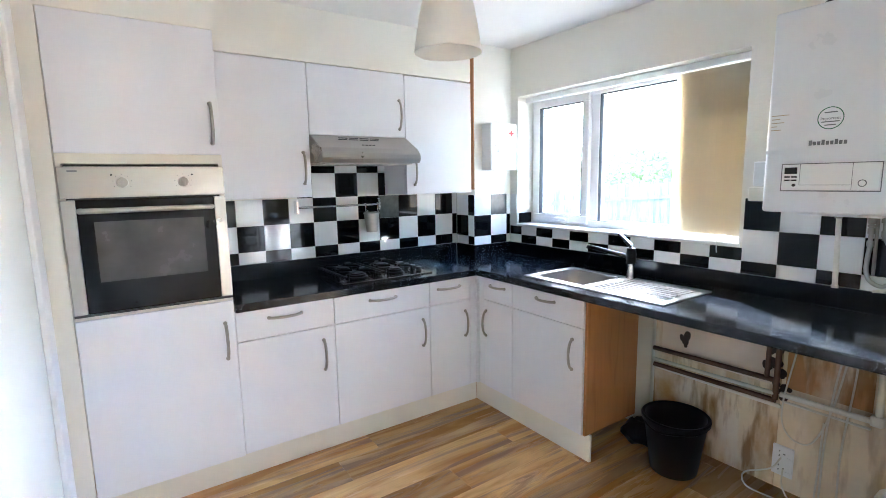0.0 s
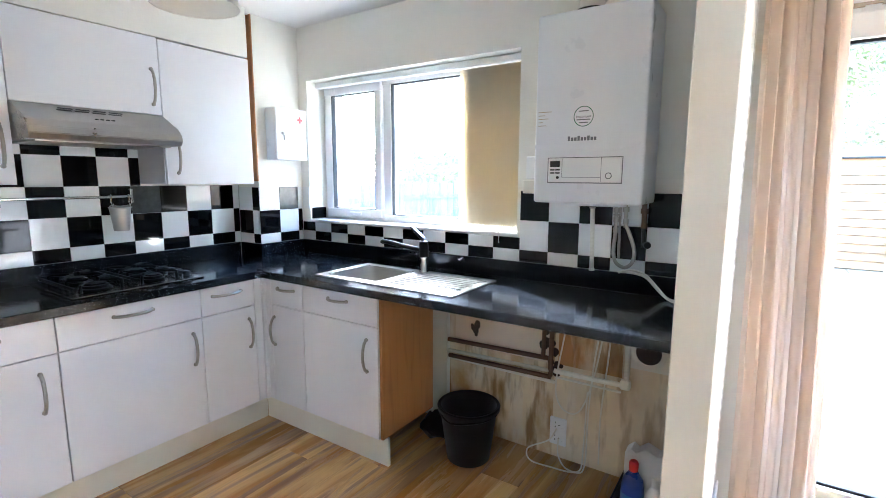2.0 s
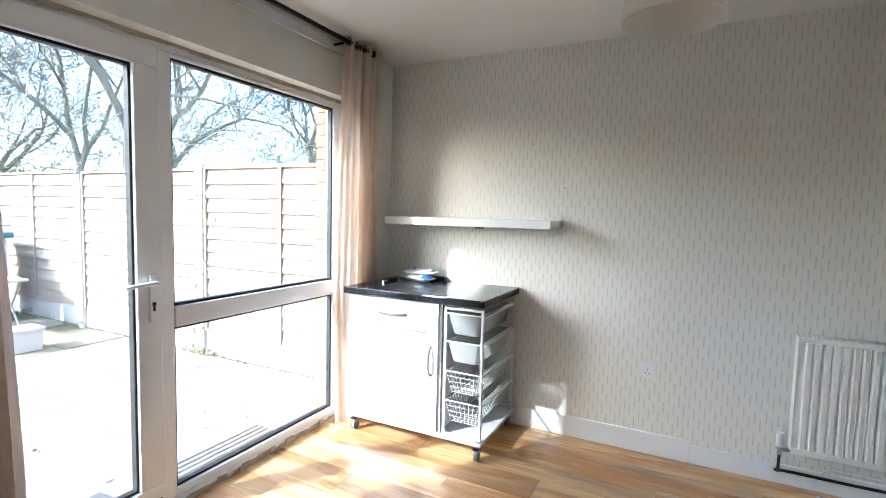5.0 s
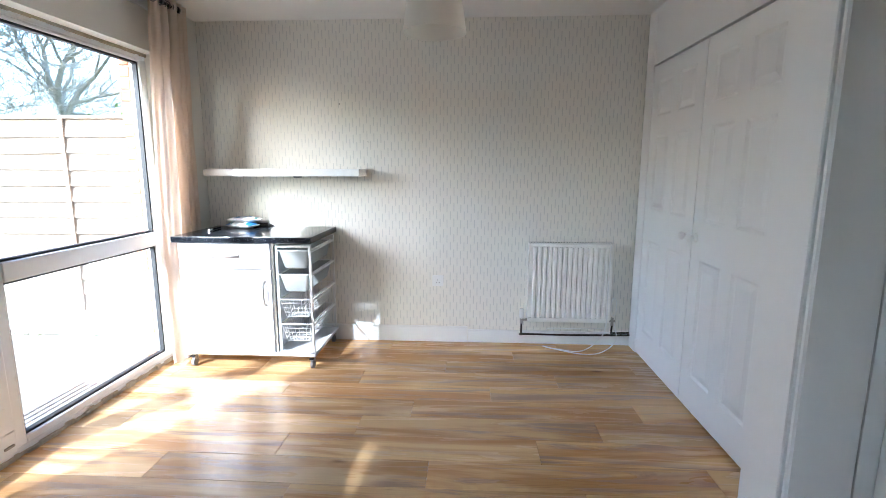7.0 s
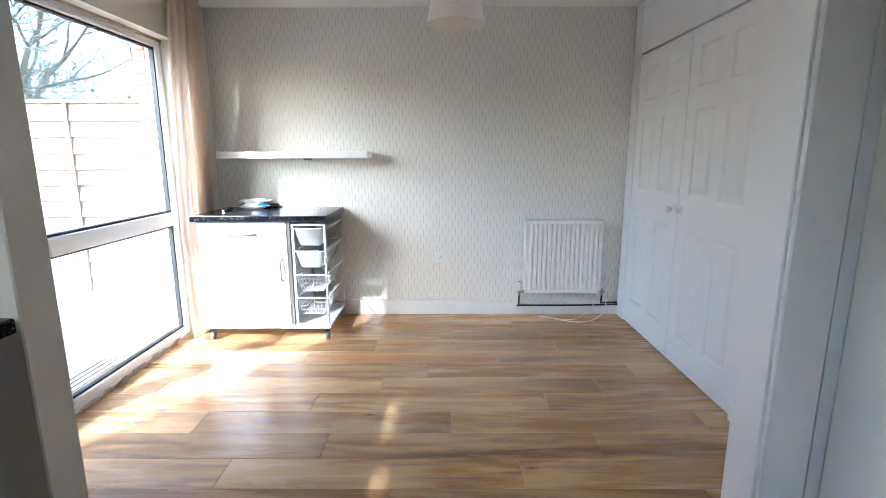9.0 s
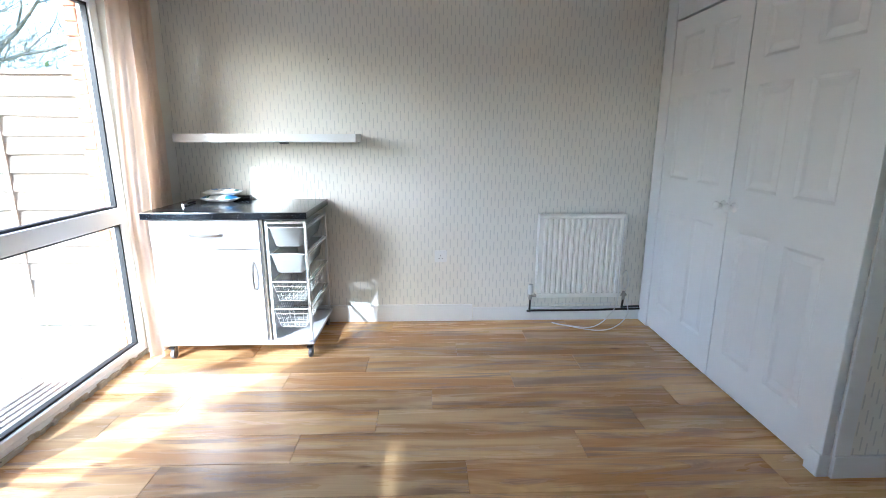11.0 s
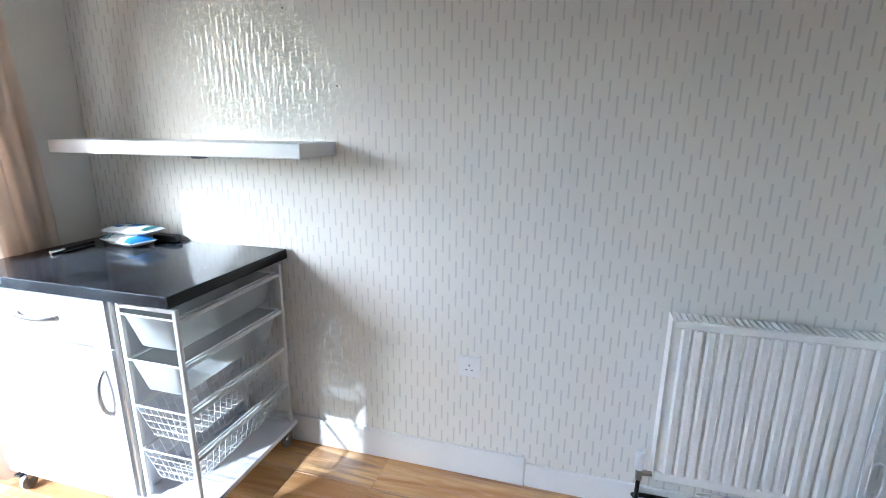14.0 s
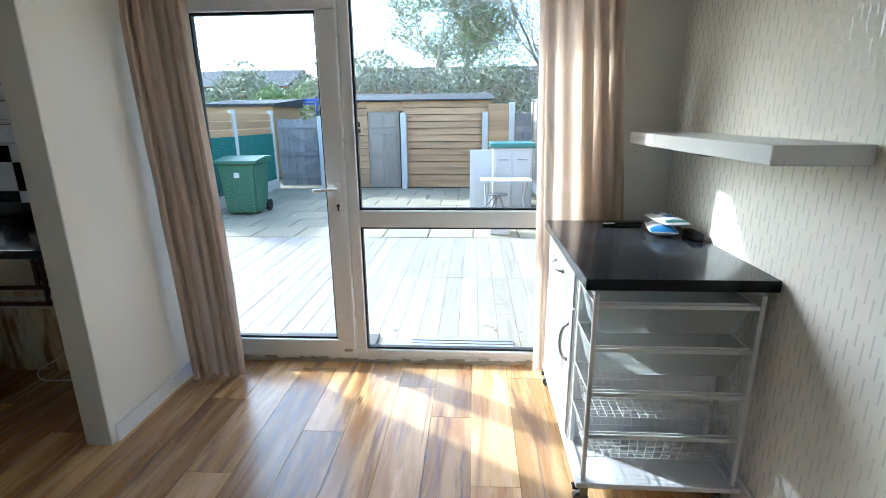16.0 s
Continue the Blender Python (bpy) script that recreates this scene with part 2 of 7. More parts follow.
M = {
    "wall": mat("magnolia_paint", (0.80, 0.78, 0.71), 0.7, 0, 0.03, 1.8, 0.15, 90),
    "ceiling": mat("white_ceiling_paint", (0.82, 0.80, 0.76), 0.85, 0, 0.03, 1.5, 0.2, 70),
    "paper": wallpaper("dashed_wallpaper", (0.79, 0.765, 0.70), (0.735, 0.72, 0.68)),
    "gloss": mat("white_gloss_woodwork", (0.80, 0.80, 0.79), 0.32, 0, 0.03, 3, 0.05, 40),
    "unit": mat("white_foil_door", (0.75, 0.75, 0.785), 0.33, 0, 0.02, 2, 0.02, 30),
    "upvc": mat("white_upvc", (0.82, 0.82, 0.82), 0.3, 0, 0.03, 4),
    "grime": mat("dirty_sealant", (0.46, 0.39, 0.29), 0.8, 0, 0.4, 22, 0.5, 120),
    "gasket": mat("black_rubber_gasket", (0.02, 0.02, 0.02), 0.6),
    "worktop": speckled("black_speckled_laminate", (0.006, 0.007, 0.010), (0.6, 0.65, 0.7), 0.13, 330.0),
    "tile_w": mat("white_glazed_tile", (0.82, 0.82, 0.81), 0.07, 0, 0.04, 5, 0, 60, 0.5, 0.03, 0.05),
    "tile_b": mat("black_glazed_tile", (0.004, 0.004, 0.005), 0.035, 0, 0.3, 5, 0, 60, 0.2, 0.015),
    "tile_g": mat("smoky_patterned_tile", (0.08, 0.085, 0.08), 0.15, 0, 0.5, 30),
    "grout": mat("grey_grout", (0.5, 0.49, 0.46), 0.9, 0, 0.15, 30),
    "steel": mat("brushed_steel", (0.46, 0.44, 0.405), 0.3, 1.0, 0.05, 4, 0.05, 200),
    "nickel": mat("satin_nickel", (0.36, 0.34, 0.31), 0.33, 1.0),
    "chrome": mat("chrome", (0.75, 0.75, 0.76), 0.1, 1.0),
    "black": mat("black_enamel", (0.012, 0.012, 0.012), 0.3, 0, 0.2, 12),
    "iron": mat("cast_iron", (0.006, 0.006, 0.007), 0.4, 0, 0.3, 20, 0.2, 150, 0.12),
    # darker than the other steel: the reflection of black surroundings is in the colour
    "hobsteel": mat("reflection_darkened_hob_steel", (0.30, 0.285, 0.26), 0.22, 1.0, 0.2, 9, 0.05, 200),
    "ovenglass": mat("black_oven_glass", (0.006, 0.006, 0.007), 0.06, 0, 0.2, 4, 0, 60, 0.22),
    "ovenwin": mat("greasy_oven_window", (0.085, 0.08, 0.075), 0.25, 0, 0.6, 9, 0, 60, 0.25),
    "beech": wood("beech_effect_chipboard", (0.36, 0.15, 0.045), (0.45, 0.20, 0.065), 2, 12, 4, 0.45, False, 0.02),
    "plank": laminate("warm_oak_laminate"),
    "plastic": mat("white_plastic", (0.78, 0.78, 0.77), 0.35, 0, 0.03),
    "ivory": mat("aged_ivory_plastic", (0.74, 0.71, 0.62), 0.4, 0, 0.05),
    "boiler": mat("white_enamelled_casing", (0.74, 0.75, 0.77), 0.3, 0, 0.03),
    "grey": mat("grey_print", (0.16, 0.16, 0.17), 0.5),
    "blackplastic": mat("black_plastic", (0.007, 0.007, 0.007), 0.4, 0, 0.2, 9, 0, 60, 0.25),
    "copper": mat("tarnished_copper_pipe", (0.12, 0.065, 0.04), 0.5, 0.4, 0.4, 14),
    "red": mat("red_print", (0.6, 0.03, 0.03), 0.4),
    "blue": mat("blue_plastic", (0.02, 0.06, 0.35), 0.3),
    "navy": mat("navy_print", (0.04, 0.17, 0.42), 0.4),
    "curtain": translucent("blush_cotton_curtain", (0.82, 0.71, 0.605), 0.31, 0.7),
    "blind": translucent("cream_vertical_blind", (0.74, 0.67, 0.53), 0.14, 0.7),
    "shade": translucent("white_frosted_shade", (0.92, 0.89, 0.83), 0.5, 0.4),
    "bin": translucent("frosted_plastic_mesh", (0.70, 0.72, 0.70), 0.3, 0.5, 0.38),
    "wire": mat("white_coated_wire", (0.78, 0.78, 0.76), 0.35),
    "glass": glass("clear_glass", (0.97, 0.98, 0.98)),
    "pole": mat("black_metal_pole", (0.012, 0.011, 0.01), 0.4, 0.3),
    "fence": wood("weathered_pine_panel", (0.22, 0.175, 0.13), (0.32, 0.265, 0.205), 0, 10, 3, 0.8, False, 0.12),
    "clad": wood("orange_stained_cladding", (0.27, 0.15, 0.065), (0.44, 0.27, 0.13), 1, 10, 3, 0.7, True, 0.12),
    "greywood": wood("silvered_gate_boards", (0.14, 0.13, 0.12), (0.28, 0.26, 0.24), 2, 10, 3, 0.85, False, 0.15),
    "bluewood": wood("blue_grey_stained_boards", (0.13, 0.14, 0.155), (0.23, 0.245, 0.265), 2, 10, 3, 0.85, False, 0.15),
    "concrete": mat("concrete_post", (0.50, 0.48, 0.44), 0.9, 0, 0.15, 9, 0.4, 60),
    "deck": wood("bleached_decking", (0.19, 0.165, 0.13), (0.27, 0.24, 0.195), 0, 9, 3, 0.8, False, 0.1),
    "slab": mat("buff_paving_slab", (0.28, 0.24, 0.16), 0.9, 0, 0.2, 6, 0.4, 60, 0.3, 0.05, 0.12),
    "earth": mat("dry_earth_and_grass", (0.16, 0.14, 0.07), 1.0, 0, 0.4, 2, 0.6, 25),
    "felt": mat("roofing_felt_and_gap_shade", (0.035, 0.035, 0.036), 0.9, 0, 0.2, 8, 0.4, 80),
    "brick": mat("red_house_brick", (0.42, 0.18, 0.10), 0.9, 0, 0.25, 20, 0.5, 70, 0.3, 0.05, 0.15),
    "mortar": mat("buff_mortar", (0.5, 0.45, 0.38), 0.95, 0, 0.1, 20),
    "tealplastic": mat("teal_plastic_lid", (0.05, 0.16, 0.15), 0.45),
    "greybox": mat("pale_grey_plastic_box", (0.55, 0.55, 0.54), 0.5, 0, 0.05),
    "binGreen": mat("dark_green_bin_plastic", (0.03, 0.12, 0.07), 0.45, 0, 0.1),
    "mesh_green": mat("green_screening_mesh", (0.02, 0.13, 0.10), 0.8, 0, 0.1, 4),
    "bark": mat("tree_bark", (0.33, 0.295, 0.225), 0.95, 0, 0.3, 8, 0.6, 40),
    "leaf": mat("evergreen_leaf", (0.19, 0.24, 0.075), 0.6, 0, 0.35, 1.5),
    "twigleaf": mat("pale_spring_twigs", (0.29, 0.28, 0.18), 0.8, 0, 0.3, 1.5),
    "mat_grey": mat("grey_doormat", (0.10, 0.10, 0.10), 1.0, 0, 0.3, 40, 0.5, 200),
    "alu": mat("ribbed_aluminium", (0.5, 0.5, 0.5), 0.4, 0.9),
    "stained": None,
}

# ---- mesh helpers ----
def box(bm, a, b, bevel=0.0, seg=1):
    """A box from corner a to corner b, with its edges rounded."""
    (x0, y0, z0), (x1, y1, z1) = a, b
    m = Matrix.Translation(((x0 + x1) / 2, (y0 + y1) / 2, (z0 + z1) / 2)) @ Matrix.Diagonal((abs(x1 - x0), abs(y1 - y0), abs(z1 - z0), 1))
    vs = bmesh.ops.create_cube(bm, size=1, matrix=m)["verts"]
    if bevel:
        es = list({e for v in vs for e in v.link_edges})
        bmesh.ops.bevel(bm, geom=es, offset=bevel, segments=seg, affect="EDGES", profile=0.5)
    return bm


def rod(bm, p, q, r, r2=None, seg=12, caps=True):
    p, q = Vector(p), Vector(q)
    d = q - p
    m = Matrix.Translation((p + q) / 2) @ d.to_track_quat("Z", "Y").to_matrix().to_4x4()
    bmesh.ops.create_cone(bm, cap_ends=caps, segments=seg, radius1=r, radius2=r if r2 is None else r2, depth=d.length, matrix=m)
    return bm


def tube(bm, pts, r, seg=8):
    """A bent pipe or cable through the points."""
    pts = [Vector(p) for p in pts]
    rings, up = [], Vector((0.13, 0.31, 0.94))
    for i, p in enumerate(pts):
        d = (pts[min(i + 1, len(pts) - 1)] - pts[max(i - 1, 0)]).normalized()
        u = d.cross(up)
        u = (u if u.length > 1e-3 else d.cross(Vector((1, 0, 0)))).normalized()
        w = d.cross(u).normalized()
        rings.append([bm.verts.new(p + r * (math.cos(2 * math.pi * k / seg) * u + math.sin(2 * math.pi * k / seg) * w)) for k in range(seg)])
    for a, b in zip(rings, rings[1:]):
        for k in range(seg):
            bm.faces.new((a[k], a[(k + 1) % seg], b[(k + 1) % seg], b[k]))
    bm.faces.new(rings[0][::-1])
    bm.faces.new(rings[-1])
    return bm


def smooth_pts(pts, n=6):
    """Points along a smooth curve through the given ones."""
    p = [Vector(q) for q in pts]
    p = [2 * p[0] - p[1]] + p + [2 * p[-1] - p[-2]]
    out = []
    for i in range(1, len(p) - 2):
        for k in range(n):
            t = k / n
            a, b, c, d = p[i - 1:i + 3]
            out.append(0.5 * (2 * b + (c - a) * t + (2 * a - 5 * b + 4 * c - d) * t * t + (3 * b - a - 3 * c + d) * t ** 3))
    return out + [p[-2]]


def lathe(bm, profile, at, seg=32):
    """A turned shape: (radius, height) pairs round an upright axis at the point."""
    at = Vector(at)
    rings = [[bm.verts.new(at + Vector((r * math.cos(2 * math.pi * k / seg), r * math.sin(2 * math.pi * k / seg), h))) for k in range(seg)] for r, h in profile]
    for a, b in zip(rings, rings[1:]):
        for k in range(seg):
            bm.faces.new((a[k], a[(k + 1) % seg], b[(k + 1) % seg], b[k]))
    return bm


def prism(bm, outline, axis, lo, hi):
    """A flat outline drawn out along x, y or z; the outline's pairs are the other two axes in order."""
    def put(p, d):
        c = list(p)
        c.insert(axis, d)
        return bm.verts.new(c)
    a, b = [put(p, lo) for p in outline], [put(p, hi) for p in outline]
    n = len(outline)
    bm.faces.new(a)
    bm.faces.new(b[::-1])
    for i in range(n):
        bm.faces.new((a[i], b[i], b[(i + 1) % n], a[(i + 1) % n]))
    bmesh.ops.recalc_face_normals(bm, faces=bm.faces)
    return bm


ROOT = {}


def thing(name, at, label, category, group="", kind=""):
    """An Empty at the thing's base, which carries its parts."""
    ob = tagged(new(name), label, category, group, kind)
    ob.empty_display_size = 0.05
    ob.location = at
    ROOT[ob] = Vector(at)
    return ob


def part(name, bm, material, parent, label="", smooth=False):
    """One mesh object under a thing or a part; the mesh is given in world places."""
    base = ROOT[parent]
    bmesh.ops.translate(bm, verts=bm.verts, vec=-base)
    bmesh.ops.recalc_face_normals(bm, faces=bm.faces)
    me = bpy.data.meshes.new(name)
    bm.to_mesh(me)
    bm.free()
    me.materials.append(material)
    if smooth:
        for p in me.polygons:
            p.use_smooth = True
        me.set_sharp_from_angle(angle=radians(40))
    ob = new(name, me)
    ob.parent = parent
    ROOT[ob] = base
    return tagged(ob, label) if label else ob


def solid(name, bm, material, label, category, kind="", group="", smooth=False, at=None):
    """A top-level thing or piece of the setting in one mesh."""
    at = Vector(at) if at else Vector((0, 0, 0))
    bmesh.ops.translate(bm, verts=bm.verts, vec=-at)
    bmesh.ops.recalc_face_normals(bm, faces=bm.faces)
    me = bpy.data.meshes.new(name)
    bm.to_mesh(me)
    bm.free()
    me.materials.append(material)
    if smooth:
        for p in me.polygons:
            p.use_smooth = True
        me.set_sharp_from_angle(angle=radians(40))
    ob = new(name, me)
    ob.location = at
    ROOT[ob] = at
    return tagged(ob, label, category, group, kind)


def B(*boxes, bevel=0.0, seg=1):
    bm = bmesh.new()
    for a, b in boxes:
        box(bm, a, b, bevel, seg)
    return bm


def pierced_wall(x0, x1, outer, opening):
    """One connected wall slab across x with a rectangular opening through it; both given as y0, y1, z0, z1."""
    bm = bmesh.new()
    def loop(x, r):
        return [bm.verts.new((x, y, z)) for y, z in ((r[0], r[2]), (r[1], r[2]), (r[1], r[3]), (r[0], r[3]))]
    oa, ob_, ia, ib = loop(x0, outer), loop(x1, outer), loop(x0, opening), loop(x1, opening)
    for k in range(4):
        n_ = (k + 1) % 4
        for q in ((oa[k], oa[n_], ia[n_], ia[k]), (ob_[k], ib[k], ib[n_], ob_[n_]), (oa[k], ob_[k], ob_[n_], oa[n_]), (ia[k], ia[n_], ib[n_], ib[k])):
            bm.faces.new(q)
    bmesh.ops.recalc_face_normals(bm, faces=bm.faces)
    return bm


# ---- the room's shell ----
H = 2.40                       # ceiling
XK, XD, XO = 2.62, 2.71, 2.89  # kitchen and dining faces of the outer wall, its outer face
YB, YD = 3.09, -2.33           # kitchen back wall, dining back wall
S0, S1 = 0.275, 0.40            # the cross wall between kitchen and dining space
XL = -0.115                    # kitchen side wall
XW = -0.548                    # cupboard doors
WY0, WY1, WZ0, WZ1 = 1.24, 2.79, 1.13, 2.055   # kitchen window opening
PY0, PY1, PZ1 = -1.86, 0.214, 2.07              # patio opening

floor = solid("floor", B(((-1.5, -2.6, -0.15), (2.9, 3.3, -0.012))), M["grime"], "dark underlay below laminate floor", "floor", "structure")
ceiling = solid("ceiling", B(((-1.5, -2.6, H), (3.0, 3.3, H + 0.15))), M["ceiling"], "plain white painted ceiling", "ceiling", "structure")
wall_kitchen_window = solid("wall_kitchen_window", pierced_wall(XK, XO, (S0, YB + 0.2, -0.15, H), (WY0, WY1, WZ0, WZ1)), M["wall"], "cream painted kitchen wall with a window opening", "wall", "structure")
wall_patio = solid("wall_patio", pierced_wall(XD, XO, (-2.6, S0, -0.15, H), (PY0, PY1, -0.012, PZ1)), M["wall"], "cream painted dining wall around glazed patio doors", "wall", "structure")
wall_back = solid("wall_back", B(((-0.5, YB, -0.15), (XK, YB + 0.2, H))), M["wall"], "cream painted wall behind kitchen units", "wall", "structure")
wall_pier = solid("wall_pier", B(((2.28, 2.87, 0), (XK, YB, H))), M["wall"], "boxed-in cream corner pier beside window", "wall", "structure")
wall_dining = solid("wall_dining", B(((-1.5, -2.6, -0.15), (XD, YD, H))), M["paper"], "dining wall in cream paper with pearly dashes", "wall", "structure")
wall_stub = solid("wall_stub", B(((1.975, S0, 0), (XK, S1, H)), ((XK, S0, 0), (XD, S0 + 0.002, H)), bevel=0.004), M["wall"], "cream stub wall between kitchen and dining space", "wall", "structure")
wall_side = solid("wall_side", B(((XL - 0.15, S1, 0), (XL, YB, H)), ((-1.4, S0, 0), (0.05, S1, H))), M["wall"], "cream painted kitchen side wall and nib", "wall", "structure")
# unseen wall, added to close the passage against outside light
wall_hall = solid("wall_hall", B(((-1.5, -2.6, -0.15), (-1.4, 3.3, H))), M["wall"], "plain cream wall added to close off unseen hall", "wall", "structure")
wall_cupboard = solid("wall_cupboard", B(((-1.4, -0.67, 0), (XW - 0.09, -0.60, H)), ((XW - 0.1, -0.67, 0), (XW - 0.03, -0.60, H)),
    ((XW - 0.07, YD, 2.045), (XW - 0.03, -0.67, H)), ((XW - 0.07, YD, 0), (XW - 0.03, -2.22, 2.045))), M["paper"], "papered partition round the built-in cupboard", "wall", "structure")


def stained_plaster(name="stained_bare_plaster", lo0=0.40, hi0=0.60, dark0=(0.43, 0.22, 0.065), wear=0.85):
    """Bare old plaster: damp brown blooms, scuffs and drips."""
    m = mat(name, (0.74, 0.63, 0.45), 0.85, 0, 0.18, 6, 0.35, 60)
    n, l = m.node_tree.nodes, m.node_tree.links
    b = n["Principled BSDF"]
    src = b.inputs["Base Color"].links[0].from_socket
    co = n.new("ShaderNodeTexCoord")
    out = src
    for scale, sz, lo, hi, col in ((5.5, 0.7, lo0, hi0, dark0), (11.0, 0.22, 0.54, 0.66, (0.76, 0.70, 0.58)), (17.0, 0.2, 0.52, 0.66, (0.24, 0.12, 0.04))):
        mp, nz, mr, mx = n.new("ShaderNodeMapping"), n.new("ShaderNodeTexNoise"), n.new("ShaderNodeMapRange"), n.new("ShaderNodeMix")
        mp.inputs["Scale"].default_value = (1, 1, sz)
        mp.inputs["Location"].default_value = (scale, 0.4, 0.9)
        nz.inputs["Scale"].default_value, nz.inputs["Detail"].default_value = scale, 6
        mr.inputs[1].default_value, mr.inputs[2].default_value, mr.inputs[4].default_value = lo, hi, wear
        mx.data_type = "RGBA"
        l.new(co.outputs["Object"], mp.inputs[0])
        l.new(mp.outputs[0], nz.inputs["Vector"])
        l.new(nz.outputs[0], mr.inputs[0])
        l.new(mr.outputs[0], mx.inputs[0])
        l.new(out, mx.inputs[6])
        mx.inputs[7].default_value = (*col, 1)
        out = mx.outputs[2]
    l.new(out, b.inputs["Base Color"])
    return m


M["stained"] = stained_plaster()
M["rust"] = stained_plaster("rusty_brown_plaster", 0.34, 0.56, (0.40, 0.16, 0.03))
M["pale_plaster"] = stained_plaster("pale_bare_plaster", 0.52, 0.78, (0.46, 0.34, 0.20), 0.45)
M["cream_plaster"] = mat("smooth_cream_plaster", (0.72, 0.61, 0.49), 0.8, 0, 0.14, 5, 0.2, 50)
M["enamel"] = mat("cream_white_enamel", (0.88, 0.865, 0.815), 0.4, 0, 0.02, 3)
# black for burnt marks, and for the darkness inside holes that have no depth
M["soot_and_hole_shade"] = mat("black_soot_and_hole_shade", (0.03, 0.02, 0.015), 0.95, 0, 0.4, 20, 0.3, 60)
M["led"] = mat("green_indicator", (0.05, 0.6, 0.15), 0.3)


# ---- kitchen units ----
def bow_handle(parent, at, along, out, length=0.15):
    """A satin bow handle on two feet; at is its middle on the door's face."""
    at, along, out = Vector(at), Vector(along), Vector(out)
    bm = bmesh.new()
    pts = []
    for i in range(13):
        s = i / 12 * 2 - 1
        pts.append(at + along * (s * length / 2) + out * (0.004 + 0.028 * (1 - s * s) ** 0.6))
    tube(bm, pts, 0.0072, 8)
    for s in (-1, 1):
        p = at + along * (s * length / 2)
        rod(bm, p, p + out * 0.009, 0.0095, 0.008, 12)
    return part("handle", bm, M["nickel"], parent, "satin nickel bow handle", True)


def front(name, a, b, parent, label=""):
    return part(name, B((a, b), bevel=0.0025, seg=2), M["unit"], parent, label)


def base_unit(x0, x1, hx, label):
    u = thing("base_cabinet", ((x0 + x1) / 2, 2.8, 0), label, "cabinet", "kitchen base cabinets")
    part("carcass", B(((x0 + 0.001, 2.532, 0.15), (x1 - 0.001, 3.07, 0.868))), M["unit"], u)
    d = front("door", (x0 + 0.002, 2.512, 0.152), (x1 - 0.002, 2.530, 0.718), u)
    bow_handle(d, (hx, 2.512, 0.57), (0, 0, 1), (0, -1, 0), 0.16)
    w = front("drawer_front", (x0 + 0.002, 2.512, 0.722), (x1 - 0.002, 2.530, 0.866), u)
    bow_handle(w, ((x0 + x1) / 2 - 0.01, 2.512, 0.818), (1, 0, 0), (0, -1, 0), 0.16)
    return u


base_unit(0.56, 1.05, 0.985, "white slab base cabinet with drawer beside oven unit")
base_unit(1.05, 1.65, 1.60, "wide white base cabinet with drawer below hob")
base_unit(1.65, 1.955, 1.915, "narrow white base cabinet with drawer near corner")


def base_unit_side(y0, y1, hy, label, end=False):
    u = thing("base_cabinet", (2.3, (y0 + y1) / 2, 0), label, "cabinet", "kitchen base cabinets")
    part("carcass", B(((2.042, y0 + 0.001, 0.15), (2.46, y0 + 0.018, 0.868)), ((2.042, y1 - 0.018, 0.15), (2.46, y1 - 0.001, 0.868)),
                      ((2.042, y0 + 0.018, 0.15), (2.46, y1 - 0.018, 0.168)), ((2.44, y0 + 0.018, 0.168), (2.46, y1 - 0.018, 0.868))), M["unit"], u)
    d = front("door", (2.02, y0 + 0.002, 0.152), (2.038, y1 - 0.002, 0.718), u)
    bow_handle(d, (2.02, hy, 0.57), (0, 0, 1), (-1, 0, 0), 0.16)
    w = front("drawer_front", (2.02, y0 + 0.002, 0.722), (2.038, y1 - 0.002, 0.866), u)
    bow_handle(w, (2.02, (y0 + y1) / 2, 0.82), (0, 1, 0), (-1, 0, 0), 0.13)
    if end:
        part("end_panel", B(((2.03, y0 - 0.016, 0.15), (2.455, y0 - 0.001, 0.868)), bevel=0.001), M["beech"], u, "bare beech-effect chipboard end panel")
        part("back_strip", B(((2.456, y0 - 0.014, 0.12), (2.60, y0 - 0.004, 0.868)), bevel=0.001), M["ivory"], u, "cream filler strip behind panel")
    return u


base_unit_side(2.19, 2.455, 2.43, "narrow white base cabinet with drawer in corner")
base_unit_side(1.665, 2.19, 1.735, "white sink base cabinet with exposed beech end", True)
solid("corner_post", B(((1.957, 2.514, 0.152), (2.0, 2.531, 0.866)), ((2.022, 2.458, 0.152), (2.04, 2.50, 0.866)), ((2.0, 2.50, 0.152), (2.04, 2.531, 0.866)), bevel=0.001), M["unit"], "white corner filler post between base cabinets", "panel", "structure", at=(2.0, 2.5, 0))
solid("baseboard_1", B(((-0.03, 2.58, 0), (2.056, 2.60, 0.149)), bevel=0.002), M["ivory"], "cream plinth below kitchen base cabinets", "plinth", "structure")
solid("baseboard_2", B(((2.056, 1.64, 0), (2.074, 2.58, 0.149)), bevel=0.002), M["ivory"], "cream plinth below sink cabinets", "plinth", "structure")

# worktop in black speckled laminate with upstand
wt = thing("worktop", (1.6, 2.6, 0.87), "black speckled laminate L-shaped kitchen worktop with upstand", "worktop")
part("slab", B(((0.562, 2.49, 0.87), (1.995, YB, 0.91)), bevel=0.004, seg=2), M["worktop"], wt)
bmw = B(((1.995, 2.10, 0.87), (XK, YB, 0.91)), ((1.995, 1.76, 0.87), (2.12, 2.10, 0.91)), ((2.44, 1.76, 0.87), (XK, 2.10, 0.91)), ((1.995, S1, 0.87), (XK, 1.76, 0.91)))
part("slab_return", bmw, M["worktop"], wt)
part("front_edge", B(((1.988, S1, 0.871), (1.996, 2.489, 0.909)), bevel=0.003, seg=2), M["worktop"], wt)
